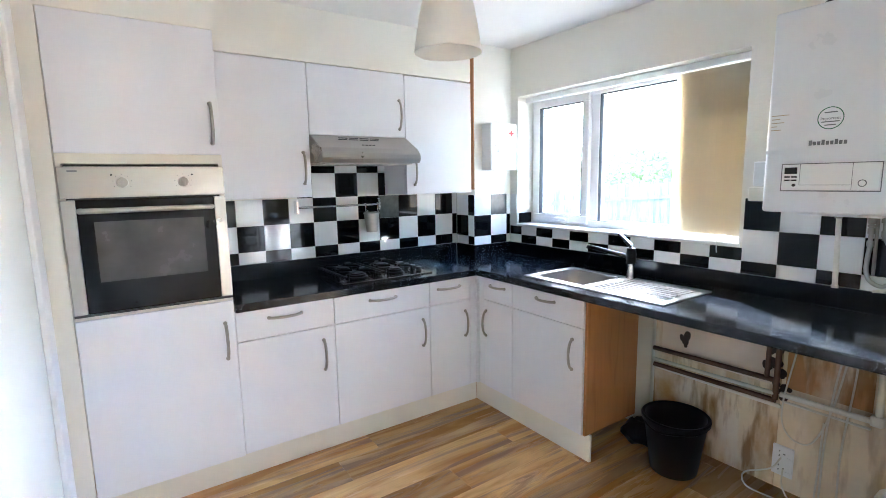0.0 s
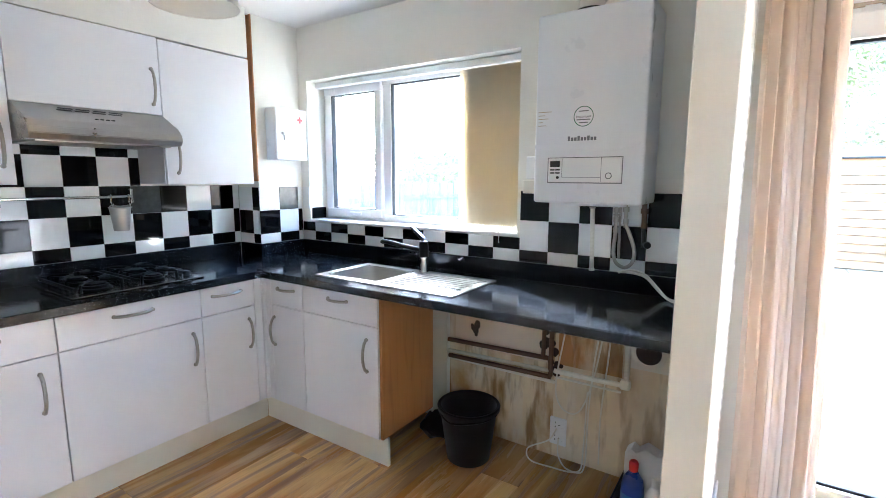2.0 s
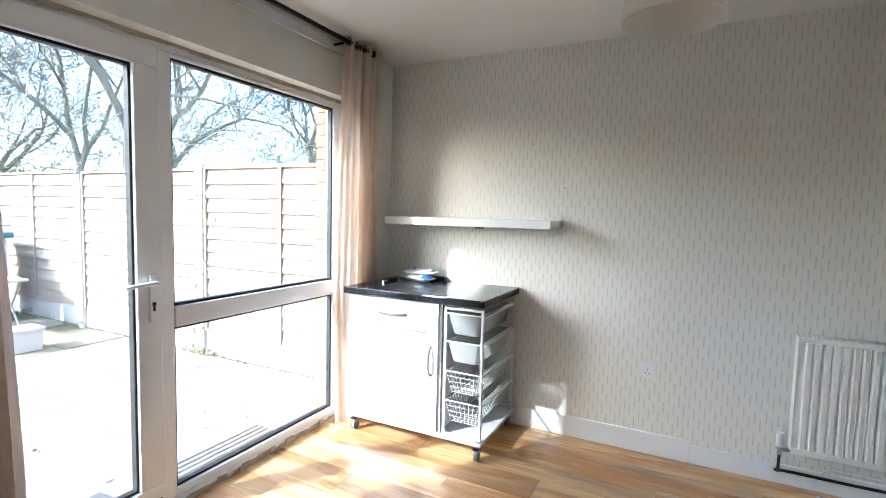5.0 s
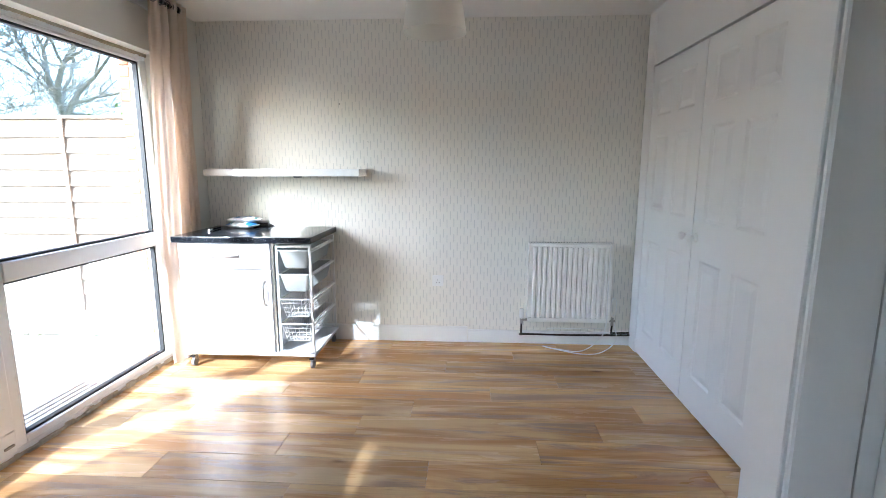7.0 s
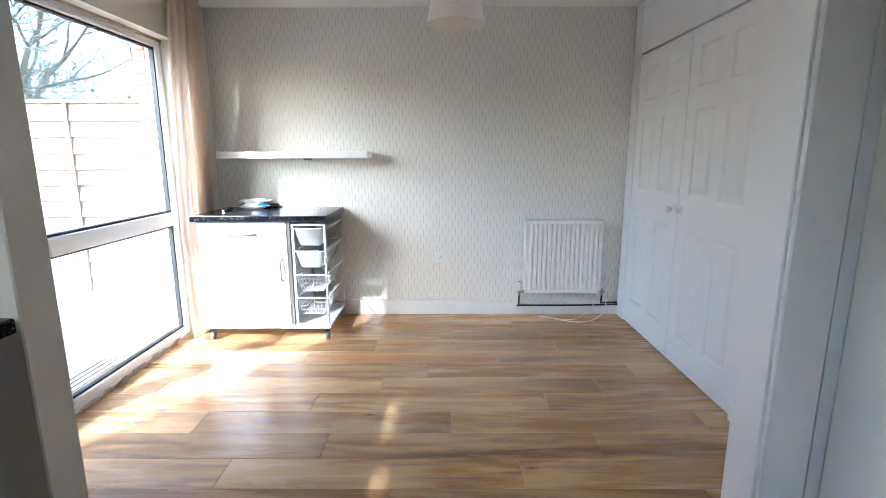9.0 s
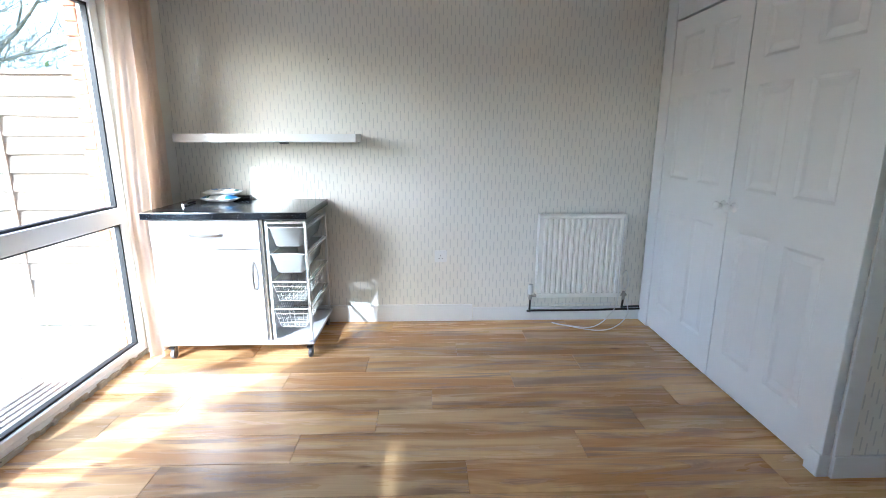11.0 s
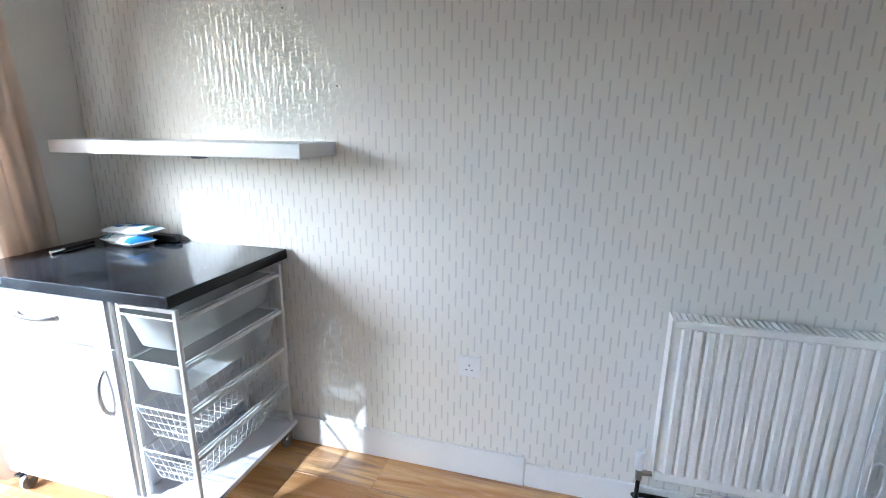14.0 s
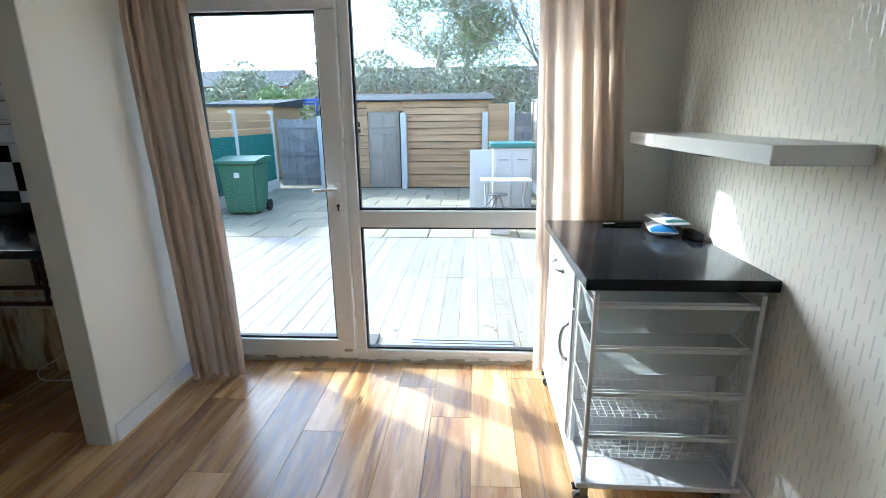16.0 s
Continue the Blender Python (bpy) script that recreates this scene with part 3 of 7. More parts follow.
part("upstand", B(((0.562, YB - 0.018, 0.9105), (2.262, YB - 0.001, 1.0)), ((2.262, 2.852, 0.9105), (2.279, YB - 0.018, 1.0)), ((2.279, 2.852, 0.9105), (XK - 0.018, 2.869, 1.0)),
                  ((XK - 0.018, S1 + 0.002, 0.9105), (XK - 0.001, 2.869, 1.0)), bevel=0.002), M["worktop"], wt)

# oven housing
tall = thing("oven_housing", (0.26, 2.8, 0), "tall white kitchen housing around built-in oven", "cabinet")
part("carcass", B(((-0.036, 2.522, 0.15), (-0.018, 3.07, 2.13)), ((0.542, 2.522, 0.15), (0.56, 3.07, 2.13)), ((-0.018, 2.522, 1.56), (0.542, 3.07, 2.13)), ((-0.018, 2.522, 0.15), (0.542, 3.07, 0.945)), ((-0.018, 3.05, 0.945), (0.542, 3.07, 1.56))), M["ivory"], tall, "cream cabinet carcass")
d = front("upper_door", (-0.034, 2.502, 1.60), (0.558, 2.520, 2.130), tall)
bow_handle(d, (0.525, 2.502, 1.735), (0, 0, 1), (0, -1, 0), 0.17)
d = front("lower_door", (-0.034, 2.502, 0.152), (0.558, 2.520, 0.932), tall)
bow_handle(d, (0.515, 2.502, 0.745), (0, 0, 1), (0, -1, 0), 0.17)

oven = thing("built_in_oven", (0.26, 2.75, 0.947), "stainless steel built-in single oven with black glass door", "oven")
part("body", B(((-0.014, 2.52, 0.949), (0.538, 3.04, 1.555))), M["black"], oven)
cp = part("control_panel", B(((-0.033, 2.492, 1.425), (0.557, 2.519, 1.548)), bevel=0.003, seg=2), M["steel"], oven, "brushed steel control panel")
for kx in (0.175, 0.395):
    bm = bmesh.new()
    rod(bm, (kx, 2.492, 1.485), (kx, 2.474, 1.485), 0.022, 0.019, 24)
    box(bm, (kx - 0.005, 2.466, 1.464), (kx + 0.005, 2.475, 1.506), 0.001)
    part("knob", bm, M["nickel"], cp, "round silver knob", True)
    bm = bmesh.new()
    for a in range(7):
        th = radians(-30 + a * 40)
        box(bm, (kx + 0.032 * math.cos(th) - 0.0015, 2.4908, 1.485 + 0.032 * math.sin(th) - 0.0015), (kx + 0.032 * math.cos(th) + 0.0015, 2.4919, 1.485 + 0.032 * math.sin(th) + 0.0015))
    part("dial_mark", bm, M["grey"], cp, "printed dial marks")
    part("indicator", rod(bmesh.new(), (kx - 0.035 + (0.07 if kx > 0.3 else 0), 2.4915, 1.515), (kx - 0.035 + (0.07 if kx > 0.3 else 0), 2.489, 1.515), 0.004, None, 10), M["black"], cp)
part("maker_mark", B(((0.0, 2.4906, 1.527), (0.032, 2.4917, 1.534))), M["grey"], cp, "small grey printed mark")
od = part("oven_door", B(((0.014, 2.494, 0.96), (0.510, 2.518, 1.418)), bevel=0.003), M["ovenglass"], oven, "black glass oven door")
part("door_window", B(((0.066, 2.4925, 1.085), (0.462, 2.4936, 1.33)), bevel=0.0004), M["ovenwin"], od, "smoky greasy oven window")
for a, b in ((-0.033, 0.013), (0.511, 0.557)):
    part("side_strip", B(((a, 2.493, 0.96), (b, 2.518, 1.418)), bevel=0.002), M["steel"], oven, "brushed steel side strip")
bm = bmesh.new()
tube(bm, smooth_pts([(0.03, 2.492, 1.375), (0.045, 2.462, 1.375), (0.26, 2.455, 1.375), (0.475, 2.462, 1.375), (0.49, 2.492, 1.375)], 5), 0.011, 12)
part("oven_handle", bm, M["steel"], od, "brushed steel bar handle", True)
part("base_trim", B(((-0.033, 2.496, 0.949), (0.557, 2.518, 0.958))), M["black"], oven)


def wall_unit(x0, x1, z0, z1, hx, hz, label):
    u = thing("wall_cabinet", ((x0 + x1) / 2, 2.95, z0), label, "cabinet", "kitchen wall cabinets")
    part("carcass", B(((x0 + 0.001, 2.812, z0 + 0.001), (x1 - 0.001, YB - 0.002, z1))), M["unit"], u)
    d = front("door", (x0 + 0.002, 2.79, z0), (x1 - 0.002, 2.809, z1 - 0.002), u)
    bow_handle(d, (hx, 2.79, hz), (0, 0, 1), (0, -1, 0), 0.17)
    return u


wall_unit(0.562, 1.065, 1.39, 2.115, 1.025, 1.55, "white slab wall cabinet beside cooker hood")
wall_unit(1.065, 1.675, 1.735, 2.115, 1.635, 1.87, "short white wall cabinet above cooker hood")
wall_unit(1.675, 2.19, 1.385, 2.11, 1.735, 1.53, "white slab wall cabinet next to corner pier")
solid("wall_bulkhead", B(((0.562, 2.796, 2.118), (2.19, YB, H)), ((XL, 2.512, 2.134), (0.561, YB, H)), ((XL, 2.51, 0), (-0.038, 2.53, 2.134))), M["wall"], "cream painted bulkhead boxing above kitchen cabinets", "wall", "structure")
solid("trim_batten", B(((XL + 0.0005, 2.27, 0), (XL + 0.02, 2.45, H - 0.001)), bevel=0.003), M["gloss"], "white gloss batten beside oven housing", "trim", "structure")

hood = thing("cooker_hood", (1.37, 2.85, 1.57), "brushed steel visor cooker hood below wall cabinet", "cooker hood")
bm = bmesh.new()
prism(bm, [(YB - 0.01, 1.733), (2.785, 1.733), (2.64, 1.655), (2.612, 1.625), (2.606, 1.598), (2.62, 1.575), (YB - 0.01, 1.575)], 0, 1.067, 1.673)
bmesh.ops.bevel(bm, geom=list(bm.edges), offset=0.003, segments=2, affect="EDGES")
hb = part("canopy", bm, M["steel"], hood, "brushed steel canopy")
sl = Vector((0, 0.145, 0.078)).normalized()
for r in range(2):
    for k in range(4):
        bm = bmesh.new()
        c = Vector((1.235 + k * 0.066 + 0.01 * r, 2.734 + 0.019 * r, 1.7065 + 0.0102 * r))
        u, nrm = Vector((1, 0, 0)), Vector((0, -0.078, 0.145)).normalized()
        q = [c + u * a * 0.027 + sl * b * 0.0045 + nrm * w for w in (0.0, 0.0012) for a, b in ((-1, -1), (1, -1), (1, 1), (-1, 1))]
        v = [bm.verts.new(p) for p in q]
        for f in ((0, 1, 2, 3), (4, 5, 6, 7), (0, 1, 5, 4), (1, 2, 6, 5), (2, 3, 7, 6), (3, 0, 4, 7)):
            bm.faces.new([v[i] for i in f])
        part("vent_slot", bm, M["black"], hb, "dark vent slot")
for k in range(4):
    part("button", B(((1.325 + k * 0.022, 2.672, 1.666), (1.339 + k * 0.022, 2.684, 1.677)), bevel=0.001), M["black"], hb)
part("filter", B(((1.10, 2.66, 1.568), (1.64, 3.0, 1.5745))), M["steel"], hood)

# hob
hob = thing("gas_hob", (1.42, 2.8, 0.91), "stainless steel four-burner gas hob with black pan supports", "hob")
part("tray", B(((1.135, 2.575, 0.9105), (1.715, 3.03, 0.918)), bevel=0.003, seg=2), M["hobsteel"], hob, "stainless steel hob tray")
for bx, by, r in ((1.27, 2.70, 0.055), (1.27, 2.91, 0.045), (1.52, 2.70, 0.045), (1.52, 2.91, 0.062)):
    b_ = part("burner", lathe(bmesh.new(), [(0.001, 0.03), (r * 0.75, 0.03), (r * 0.8, 0.024), (r, 0.022), (r, 0.012), (r * 1.2, 0.008), (r * 1.2, 0.001)], (bx, by, 0.918), 24), M["iron"], hob, "black burner cap", True)
for gx in (1.27, 1.52):
    bm = bmesh.new()
    zc = 0.962
    for by in (2.70, 2.91):
        for k in range(4):
            th = radians(45 + 90 * k)
            p = Vector((gx + 0.115 * math.cos(th), by + 0.1 * math.sin(th), 0.92))
            tube(bm, [p, p + Vector((0, 0, 0.036)), Vector((gx + 0.10 * math.cos(th), by + 0.088 * math.sin(th), zc)), Vector((gx + 0.025 * math.cos(th), by + 0.022 * math.sin(th), zc))], 0.008, 6)
    tube(bm, [(gx - 0.11, 2.61, 0.945), (gx - 0.11, 3.0, 0.945)], 0.0075, 6)
    tube(bm, [(gx + 0.11, 2.61, 0.945), (gx + 0.11, 3.0, 0.945)], 0.0075, 6)
    tube(bm, [(gx - 0.11, 2.805, 0.945), (gx + 0.11, 2.805, 0.945)], 0.0075, 6)
    part("pan_support", bm, M["iron"], hob, "black iron pan support", True)
for k in range(4):
    part("control_knob", lathe(bmesh.new(), [(0.001, 0.026), (0.015, 0.026), (0.018, 0.018), (0.018, 0.0005)], (1.668, 2.66 + k * 0.075, 0.9185), 16), M["black"], hob, "black control knob", True)

# sink and tap
sink = thing("sink", (2.28, 1.72, 0.91), "stainless steel inset sink with ribbed drainer", "sink")
bm = B(((2.075, 1.285, 0.9105), (2.12, 2.15, 0.9165)), ((2.44, 1.285, 0.9105), (2.49, 2.15, 0.9165)), ((2.12, 2.10, 0.9105), (2.44, 2.15, 0.9165)), ((2.12, 1.285, 0.9105), (2.44, 1.31, 0.9165)), ((2.12, 1.70, 0.9105), (2.44, 1.76, 0.9165)), ((2.12, 1.31, 0.9105), (2.44, 1.70, 0.9130)))
part("rim", bm, M["steel"], sink, "polished steel rim and drainer")
for k in range(8):
    part("drainer_rib", B(((2.145 + k * 0.036, 1.33, 0.913), (2.160 + k * 0.036, 1.69, 0.9175)), bevel=0.002), M["steel"], sink)
bm = bmesh.new()
ring = lambda z, m, rr, n=8: [Vector((cx + rr * math.cos(t), cy + rr * math.sin(t), z)) for cx, cy, t0 in ((2.44 - m - rr, 2.10 - m - rr, 0), (2.12 + m + rr, 2.10 - m - rr, 90), (2.12 + m + rr, 1.76 + m + rr, 180), (2.44 - m - rr, 1.76 + m + rr, 270)) for t in [radians(t0 + 90 * i / (n - 1)) for i in range(n)]]
rings = [[bm.verts.new(p) for p in ring(z, m, rr)] for z, m, rr in ((0.916, -0.004, 0.05), (0.905, 0.003, 0.055), (0.79, 0.012, 0.06), (0.765, 0.03, 0.06), (0.762, 0.1, 0.03))]
for a, b in zip(rings, rings[1:]):
    for k in range(len(a)):
        bm.faces.new((a[k], a[(k + 1) % len(a)], b[(k + 1) % len(a)], b[k]))
bm.faces.new(rings[-1])
part("bowl", bm, M["steel"], sink, "brushed steel bowl", True)
part("waste", lathe(bmesh.new(), [(0.001, 0.004), (0.028, 0.004), (0.034, 0.0005)], (2.28, 1.93, 0.763), 20), M["chrome"], sink, "", True)
tap = thing("mixer_tap", (2.455, 1.71, 0.917), "chrome and black single-lever mixer tap behind sink", "tap")
part("base", lathe(bmesh.new(), [(0.001, 0.0), (0.026, 0.0), (0.026, 0.006), (0.022, 0.012), (0.022, 0.085), (0.001, 0.085)], (2.455, 1.71, 0.917), 24), M["chrome"], tap, "chrome base", True)
part("body", lathe(bmesh.new(), [(0.001, 0.0), (0.026, 0.0), (0.027, 0.05), (0.023, 0.085), (0.001, 0.09)], (2.455, 1.71, 1.0), 24), M["blackplastic"], tap, "black tap body", True)
part("spout", tube(bmesh.new(), smooth_pts([(2.455, 1.71, 1.035), (2.43, 1.80, 1.05), (2.39, 1.93, 1.075), (2.385, 1.945, 1.065)], 5), 0.012, 12), M["blackplastic"], tap, "slim black spout", True)
bm = bmesh.new()
prism(bm, [(1.72, 1.085), (1.705, 1.105), (1.79, 1.165), (1.80, 1.155)], 0, 2.445, 2.467)
bmesh.ops.bevel(bm, geom=list(bm.edges), offset=0.003, segments=2, affect="EDGES")
part("lever", bm, M["chrome"], tap, "flat chrome lever")

# window with its blind
win = thing("window_1", (2.79, 2.0, WZ0), "white upvc kitchen window with opening side casement", "window", "", "structure")
F0, F1 = 2.77, 2.84
part("window_frame", B(((F0, WY0, WZ0), (F1, WY1, WZ0 + 0.055)), ((F0, WY0, WZ1 - 0.055), (F1, WY1, WZ1)), ((F0, WY0, WZ0 + 0.055), (F1, WY0 + 0.055, WZ1 - 0.055)), ((F0, WY1 - 0.055, WZ0 + 0.055), (F1, WY1, WZ1 - 0.055)), ((F0, 2.19, WZ0 + 0.055), (F1, 2.255, WZ1 - 0.055)), bevel=0.004), M["upvc"], win)
sash = part("casement", B(((F0 - 0.018, 2.262, WZ0 + 0.03), (F1 - 0.02, WY1 - 0.03, WZ0 + 0.085)), ((F0 - 0.018, 2.262, WZ1 - 0.085), (F1 - 0.02, WY1 - 0.03, WZ1 - 0.03)), ((F0 - 0.018, 2.262, WZ0 + 0.085), (F1 - 0.02, 2.315, WZ1 - 0.085)), ((F0 - 0.018, WY1 - 0.085, WZ0 + 0.085), (F1 - 0.02, WY1 - 0.03, WZ1 - 0.085)), bevel=0.005), M["upvc"], win)
part("gasket", B(((F0 - 0.012, 2.315, WZ0 + 0.085), (F0 + 0.02, WY1 - 0.085, WZ0 + 0.090)), ((F0 - 0.012, 2.315, WZ1 - 0.09), (F0 + 0.02, WY1 - 0.085, WZ1 - 0.085)), ((F0 - 0.012, 2.315, WZ0 + 0.09), (F0 + 0.02, 2.32, WZ1 - 0.09)), ((F0 - 0.012, WY1 - 0.09, WZ0 + 0.09), (F0 + 0.02, WY1 - 0.085, WZ1 - 0.09))), M["gasket"], sash, "black rubber gasket")
part("gasket", B(((F0 + 0.004, WY0 + 0.055, WZ0 + 0.055), (F0 + 0.03, 2.19, WZ0 + 0.06)), ((F0 + 0.004, WY0 + 0.055, WZ1 - 0.06), (F0 + 0.03, 2.19, WZ1 - 0.055)), ((F0 + 0.004, 2.185, WZ0 + 0.06), (F0 + 0.03, 2.19, WZ1 - 0.06))), M["gasket"], win, "black rubber gasket")
for a, b in ((2.315, WY1 - 0.085), (WY0 + 0.055, 2.19)):
    p = part("pane", B(((F0 + 0.022, a, WZ0 + 0.05), (F0 + 0.028, b, WZ1 - 0.05))), M["glass"], win, "clear glass pane")
    p.visible_shadow = False
part("window_handle", B(((F0 - 0.034, 2.50, WZ0 + 0.045), (F0 - 0.018, 2.53, WZ0 + 0.07)), ((F0 - 0.045, 2.42, WZ0 + 0.05), (F0 - 0.034, 2.53, WZ0 + 0.066)), bevel=0.004), M["upvc"], sash)
part("window_sill", B(((XK - 0.012, WY0 - 0.008, WZ0 - 0.003), (F0 + 0.002, WY1 + 0.002, WZ0 + 0.012)), bevel=0.003), M["gloss"], win, "white gloss sill board")
blind = thing("vertical_blind", (2.71, 1.45, WZ0 + 0.03), "cream fabric vertical blind drawn to one side", "blind")
part("head_rail", B(((2.685, WY0 + 0.01, WZ1 - 0.04), (2.73, WY1 - 0.01, WZ1 - 0.005)), bevel=0.004), M["upvc"], blind, "slim white head rail")
for k in range(15):
    y = 1.262 + k * 0.0245
    bm = bmesh.new()
    a = radians(15 + 1.2 * math.sin(k * 1.7))
    dx, dy = 0.044 * math.sin(a), 0.044 * math.cos(a)
    vs = []
    for s in range(-2, 3):
        u = s / 2
        bow = 0.004 * (1 - u * u)
        vs.append([(2.707 + u * dx * 0.75 + bow, y + u * dy, z) for z in (WZ0 + 0.035, WZ1 - 0.045)])
    f = [[bm.verts.new(p) for p in c] for c in vs]
    for c0, c1 in zip(f, f[1:]):
        bm.faces.new((c0[0], c1[0], c1[1], c0[1]))
    bmesh.ops.solidify(bm, geom=list(bm.faces), thickness=0.0012)
    part("slat", bm, M["blind"], blind, "", True)
bm = bmesh.new()
for k in range(30):
    y = 1.255 + k * 0.0125
    rod(bm, (2.668 + 0.004 * (k % 2), y, WZ0 + 0.02), (2.668 + 0.004 * (k % 2), y + 0.006, WZ0 + 0.045), 0.002, None, 5)
tube(bm, smooth_pts([(2.668, 1.25 + k * 0.02, WZ0 + 0.028 - 0.006 * (k % 2)) for k in range(20)], 2), 0.0018, 5)
part("bead_chain", bm, M["plastic"], blind, "white bead chain linking slats")
tube_c = tube(bmesh.new(), smooth_pts([(2.60, 1.335, WZ0 + 0.05), (2.598, 1.332, WZ0 - 0.02), (2.599, 1.33, 1.09)], 4), 0.0022, 6)
part("pull_cord", tube_c, M["plastic"], blind)

# first aid box on the pier
aid = thing("first_aid_cabinet", (2.47, 2.83, 1.56), "small white metal first aid cabinet with red cross", "first aid box")
part("body", B(((2.345, 2.775, 1.535), (2.585, 2.869, 1.86)), bevel=0.003), M["boiler"], aid)
ad = part("door", B(((2.347, 2.765, 1.537), (2.583, 2.774, 1.858)), bevel=0.002), M["boiler"], aid)
part("cross", B(((2.512, 2.7635, 1.785), (2.554, 2.7648, 1.799)), ((2.526, 2.7635, 1.771), (2.540, 2.7648, 1.785)), ((2.526, 2.7635, 1.799), (2.540, 2.7648, 1.813))), M["red"], ad, "red cross sign")
bm = rod(bmesh.new(), (2.385, 2.765, 1.70), (2.385, 2.755, 1.70), 0.009, None, 14)
box(bm, (2.382, 2.735, 1.697), (2.388, 2.756, 1.703))
box(bm, (2.379, 2.738, 1.655), (2.391, 2.741, 1.69), 0.001)
part("lock_and_key", bm, M["chrome"], ad, "lock with small keys hanging")

# boiler
BX0, BX1, BY0, BY1, BZ0, BZ1 = 2.36, XK - 0.002, 0.59, 1.045, 1.32, 2.095
boiler = thing("wall_boiler", (2.5, 0.82, BZ0), "white wall-hung gas boiler with grey control display", "boiler")
part("casing", B(((BX0, BY0, BZ0), (BX1, BY1, BZ1)), bevel=0.012, seg=3), M["boiler"], boiler, "", True)
bm = bmesh.new()
prism(bm, [(BY0 + 0.02, 1.565), (BY1 - 0.004, 1.565), (BY1 - 0.004, 1.552), (0.95, 1.540), (0.82, 1.535), (0.68, 1.540), (BY0 + 0.02, 1.552)], 0, BX0 - 0.006, BX0 + 0.002)
part("front_lip", bm, M["boiler"], boiler)
cpb = part("control_flap", B(((BX0 - 0.006, 0.672, 1.408), (BX0 - 0.0005, 0.975, 1.508)), bevel=0.002), M["plastic"], boiler, "white control flap")
part("flap_outline", B(((BX0 - 0.0068, 0.668, 1.404), (BX0 - 0.0062, 0.979, 1.408)), ((BX0 - 0.0068, 0.668, 1.508), (BX0 - 0.0062, 0.979, 1.511)), ((BX0 - 0.0068, 0.668, 1.408), (BX0 - 0.0062, 0.671, 1.508)), ((BX0 - 0.0068, 0.976, 1.408), (BX0 - 0.0062, 0.979, 1.508)), ((BX0 - 0.0068, 0.752, 1.412), (BX0 - 0.0062, 0.7535, 1.508)), ((BX0 - 0.0068, 0.915, 1.43), (BX0 - 0.0062, 0.9165, 1.508)), ((BX0 - 0.0068, 0.755, 1.428), (BX0 - 0.0062, 0.915, 1.4295))), M["grey"], cpb, "grey seam lines")
part("display", B(((BX0 - 0.0085, 0.925, 1.472), (BX0 - 0.006, 0.968, 1.497)), bevel=0.001), M["black"], cpb, "dark display window")
for k in range(4):
    y, z = 0.925 + 0.023 * (k % 2), 1.460 - 0.013 * (k // 2)
    part("key", B(((BX0 - 0.008, y, z - 0.003), (BX0 - 0.006, y + 0.019, z + 0.003))), M["black"], cpb)
part("dial", rod(bmesh.new(), (BX0 - 0.006, 0.933, 1.428), (BX0 - 0.011, 0.933, 1.428), 0.006, None, 14), M["black"], cpb, "small black dial")
part("gauge", lathe(bmesh.new(), [(0.010, -0.001), (0.013, -0.001), (0.013, 0.001), (0.010, 0.001)], (0, 0, 0), 20), M["grey"], cpb, "round gauge ring").matrix_basis = Matrix.Translation((BX0 - 0.0065 - ROOT[boiler].x, 0.722 - ROOT[boiler].y, 1.435 - ROOT[boiler].z)) @ Matrix.Rotation(radians(90), 4, "Y") @ Matrix.Translation(ROOT[boiler])
part("maker_badge", B(*[((BX0 - 0.0012, 0.887 - k * 0.0135, 1.578), (BX0 - 0.0004, 0.897 - k * 0.0135, 1.592 if k % 3 else 1.597)) for k in range(9)]), M["grey"], boiler, "grey raised maker badge")
bm = lathe(bmesh.new(), [(0.038, 0.0004), (0.041, 0.0004), (0.041, -0.0004), (0.038, -0.0004)], (0, 0, 0), 32)
bmesh.ops.transform(bm, verts=bm.verts, matrix=Matrix.Translation((BX0 - 0.0008, 0.835, 1.675)) @ Matrix.Rotation(radians(90), 4, "Y"))
part("notice_ring", bm, M["binGreen"], boiler, "round green-edged sticker")
for z, w in ((1.694, 0.02), (1.660, 0.028), (1.648, 0.018)):
    part("notice_print", B(((BX0 - 0.001, 0.835 - w, z), (BX0 - 0.0004, 0.835 + w, z + 0.004))), M["grey"], boiler, "tiny grey sticker print")
part("side_print", B(*[((BX0 - 0.001, 1.03 - w, 1.70 - k * 0.014), (BX0 - 0.0004, 1.03, 1.703 - k * 0.014)) for k, w in enumerate((0.06, 0.03, 0.045, 0.02, 0.035))]), M["grime"], boiler, "faded brown handwriting lines")
bm = bmesh.new()
fc = bpy.data.curves.new("sticker_word", "FONT")
fc.body, fc.size, fc.extrude, fc.align_x = "Important", 0.0155, 0.0003, "CENTER"
tmp = bpy.data.objects.new("sticker_word", fc)
bm.from_mesh(tmp.to_mesh())
bpy.data.objects.remove(tmp)
bmesh.ops.transform(bm, verts=bm.verts, matrix=Matrix.Translation((BX0 - 0.0012, 0.835, 1.669)) @ Matrix.Rotation(radians(-90), 4, "Z") @ Matrix.Rotation(radians(90), 4, "X"))
part("sticker_word", bm, M["grey"], boiler, "printed word Important")
part("drip_tray", B(((BX0 + 0.01, 0.66, BZ0 - 0.010), (BX0 + 0.06, 0.92, BZ0 - 0.001)), bevel=0.002), M["boiler"], boiler)
bm = bmesh.new()
tube(bm, smooth_pts([(2.49, 0.86, BZ1 - 0.002), (2.49, 0.86, 2.17), (2.50, 0.86, 2.215), (2.54, 0.86, 2.235), (XK, 0.86, 2.235)], 5), 0.052, 20)
part("flue", bm, M["ivory"], boiler, "white flue pipe", True)
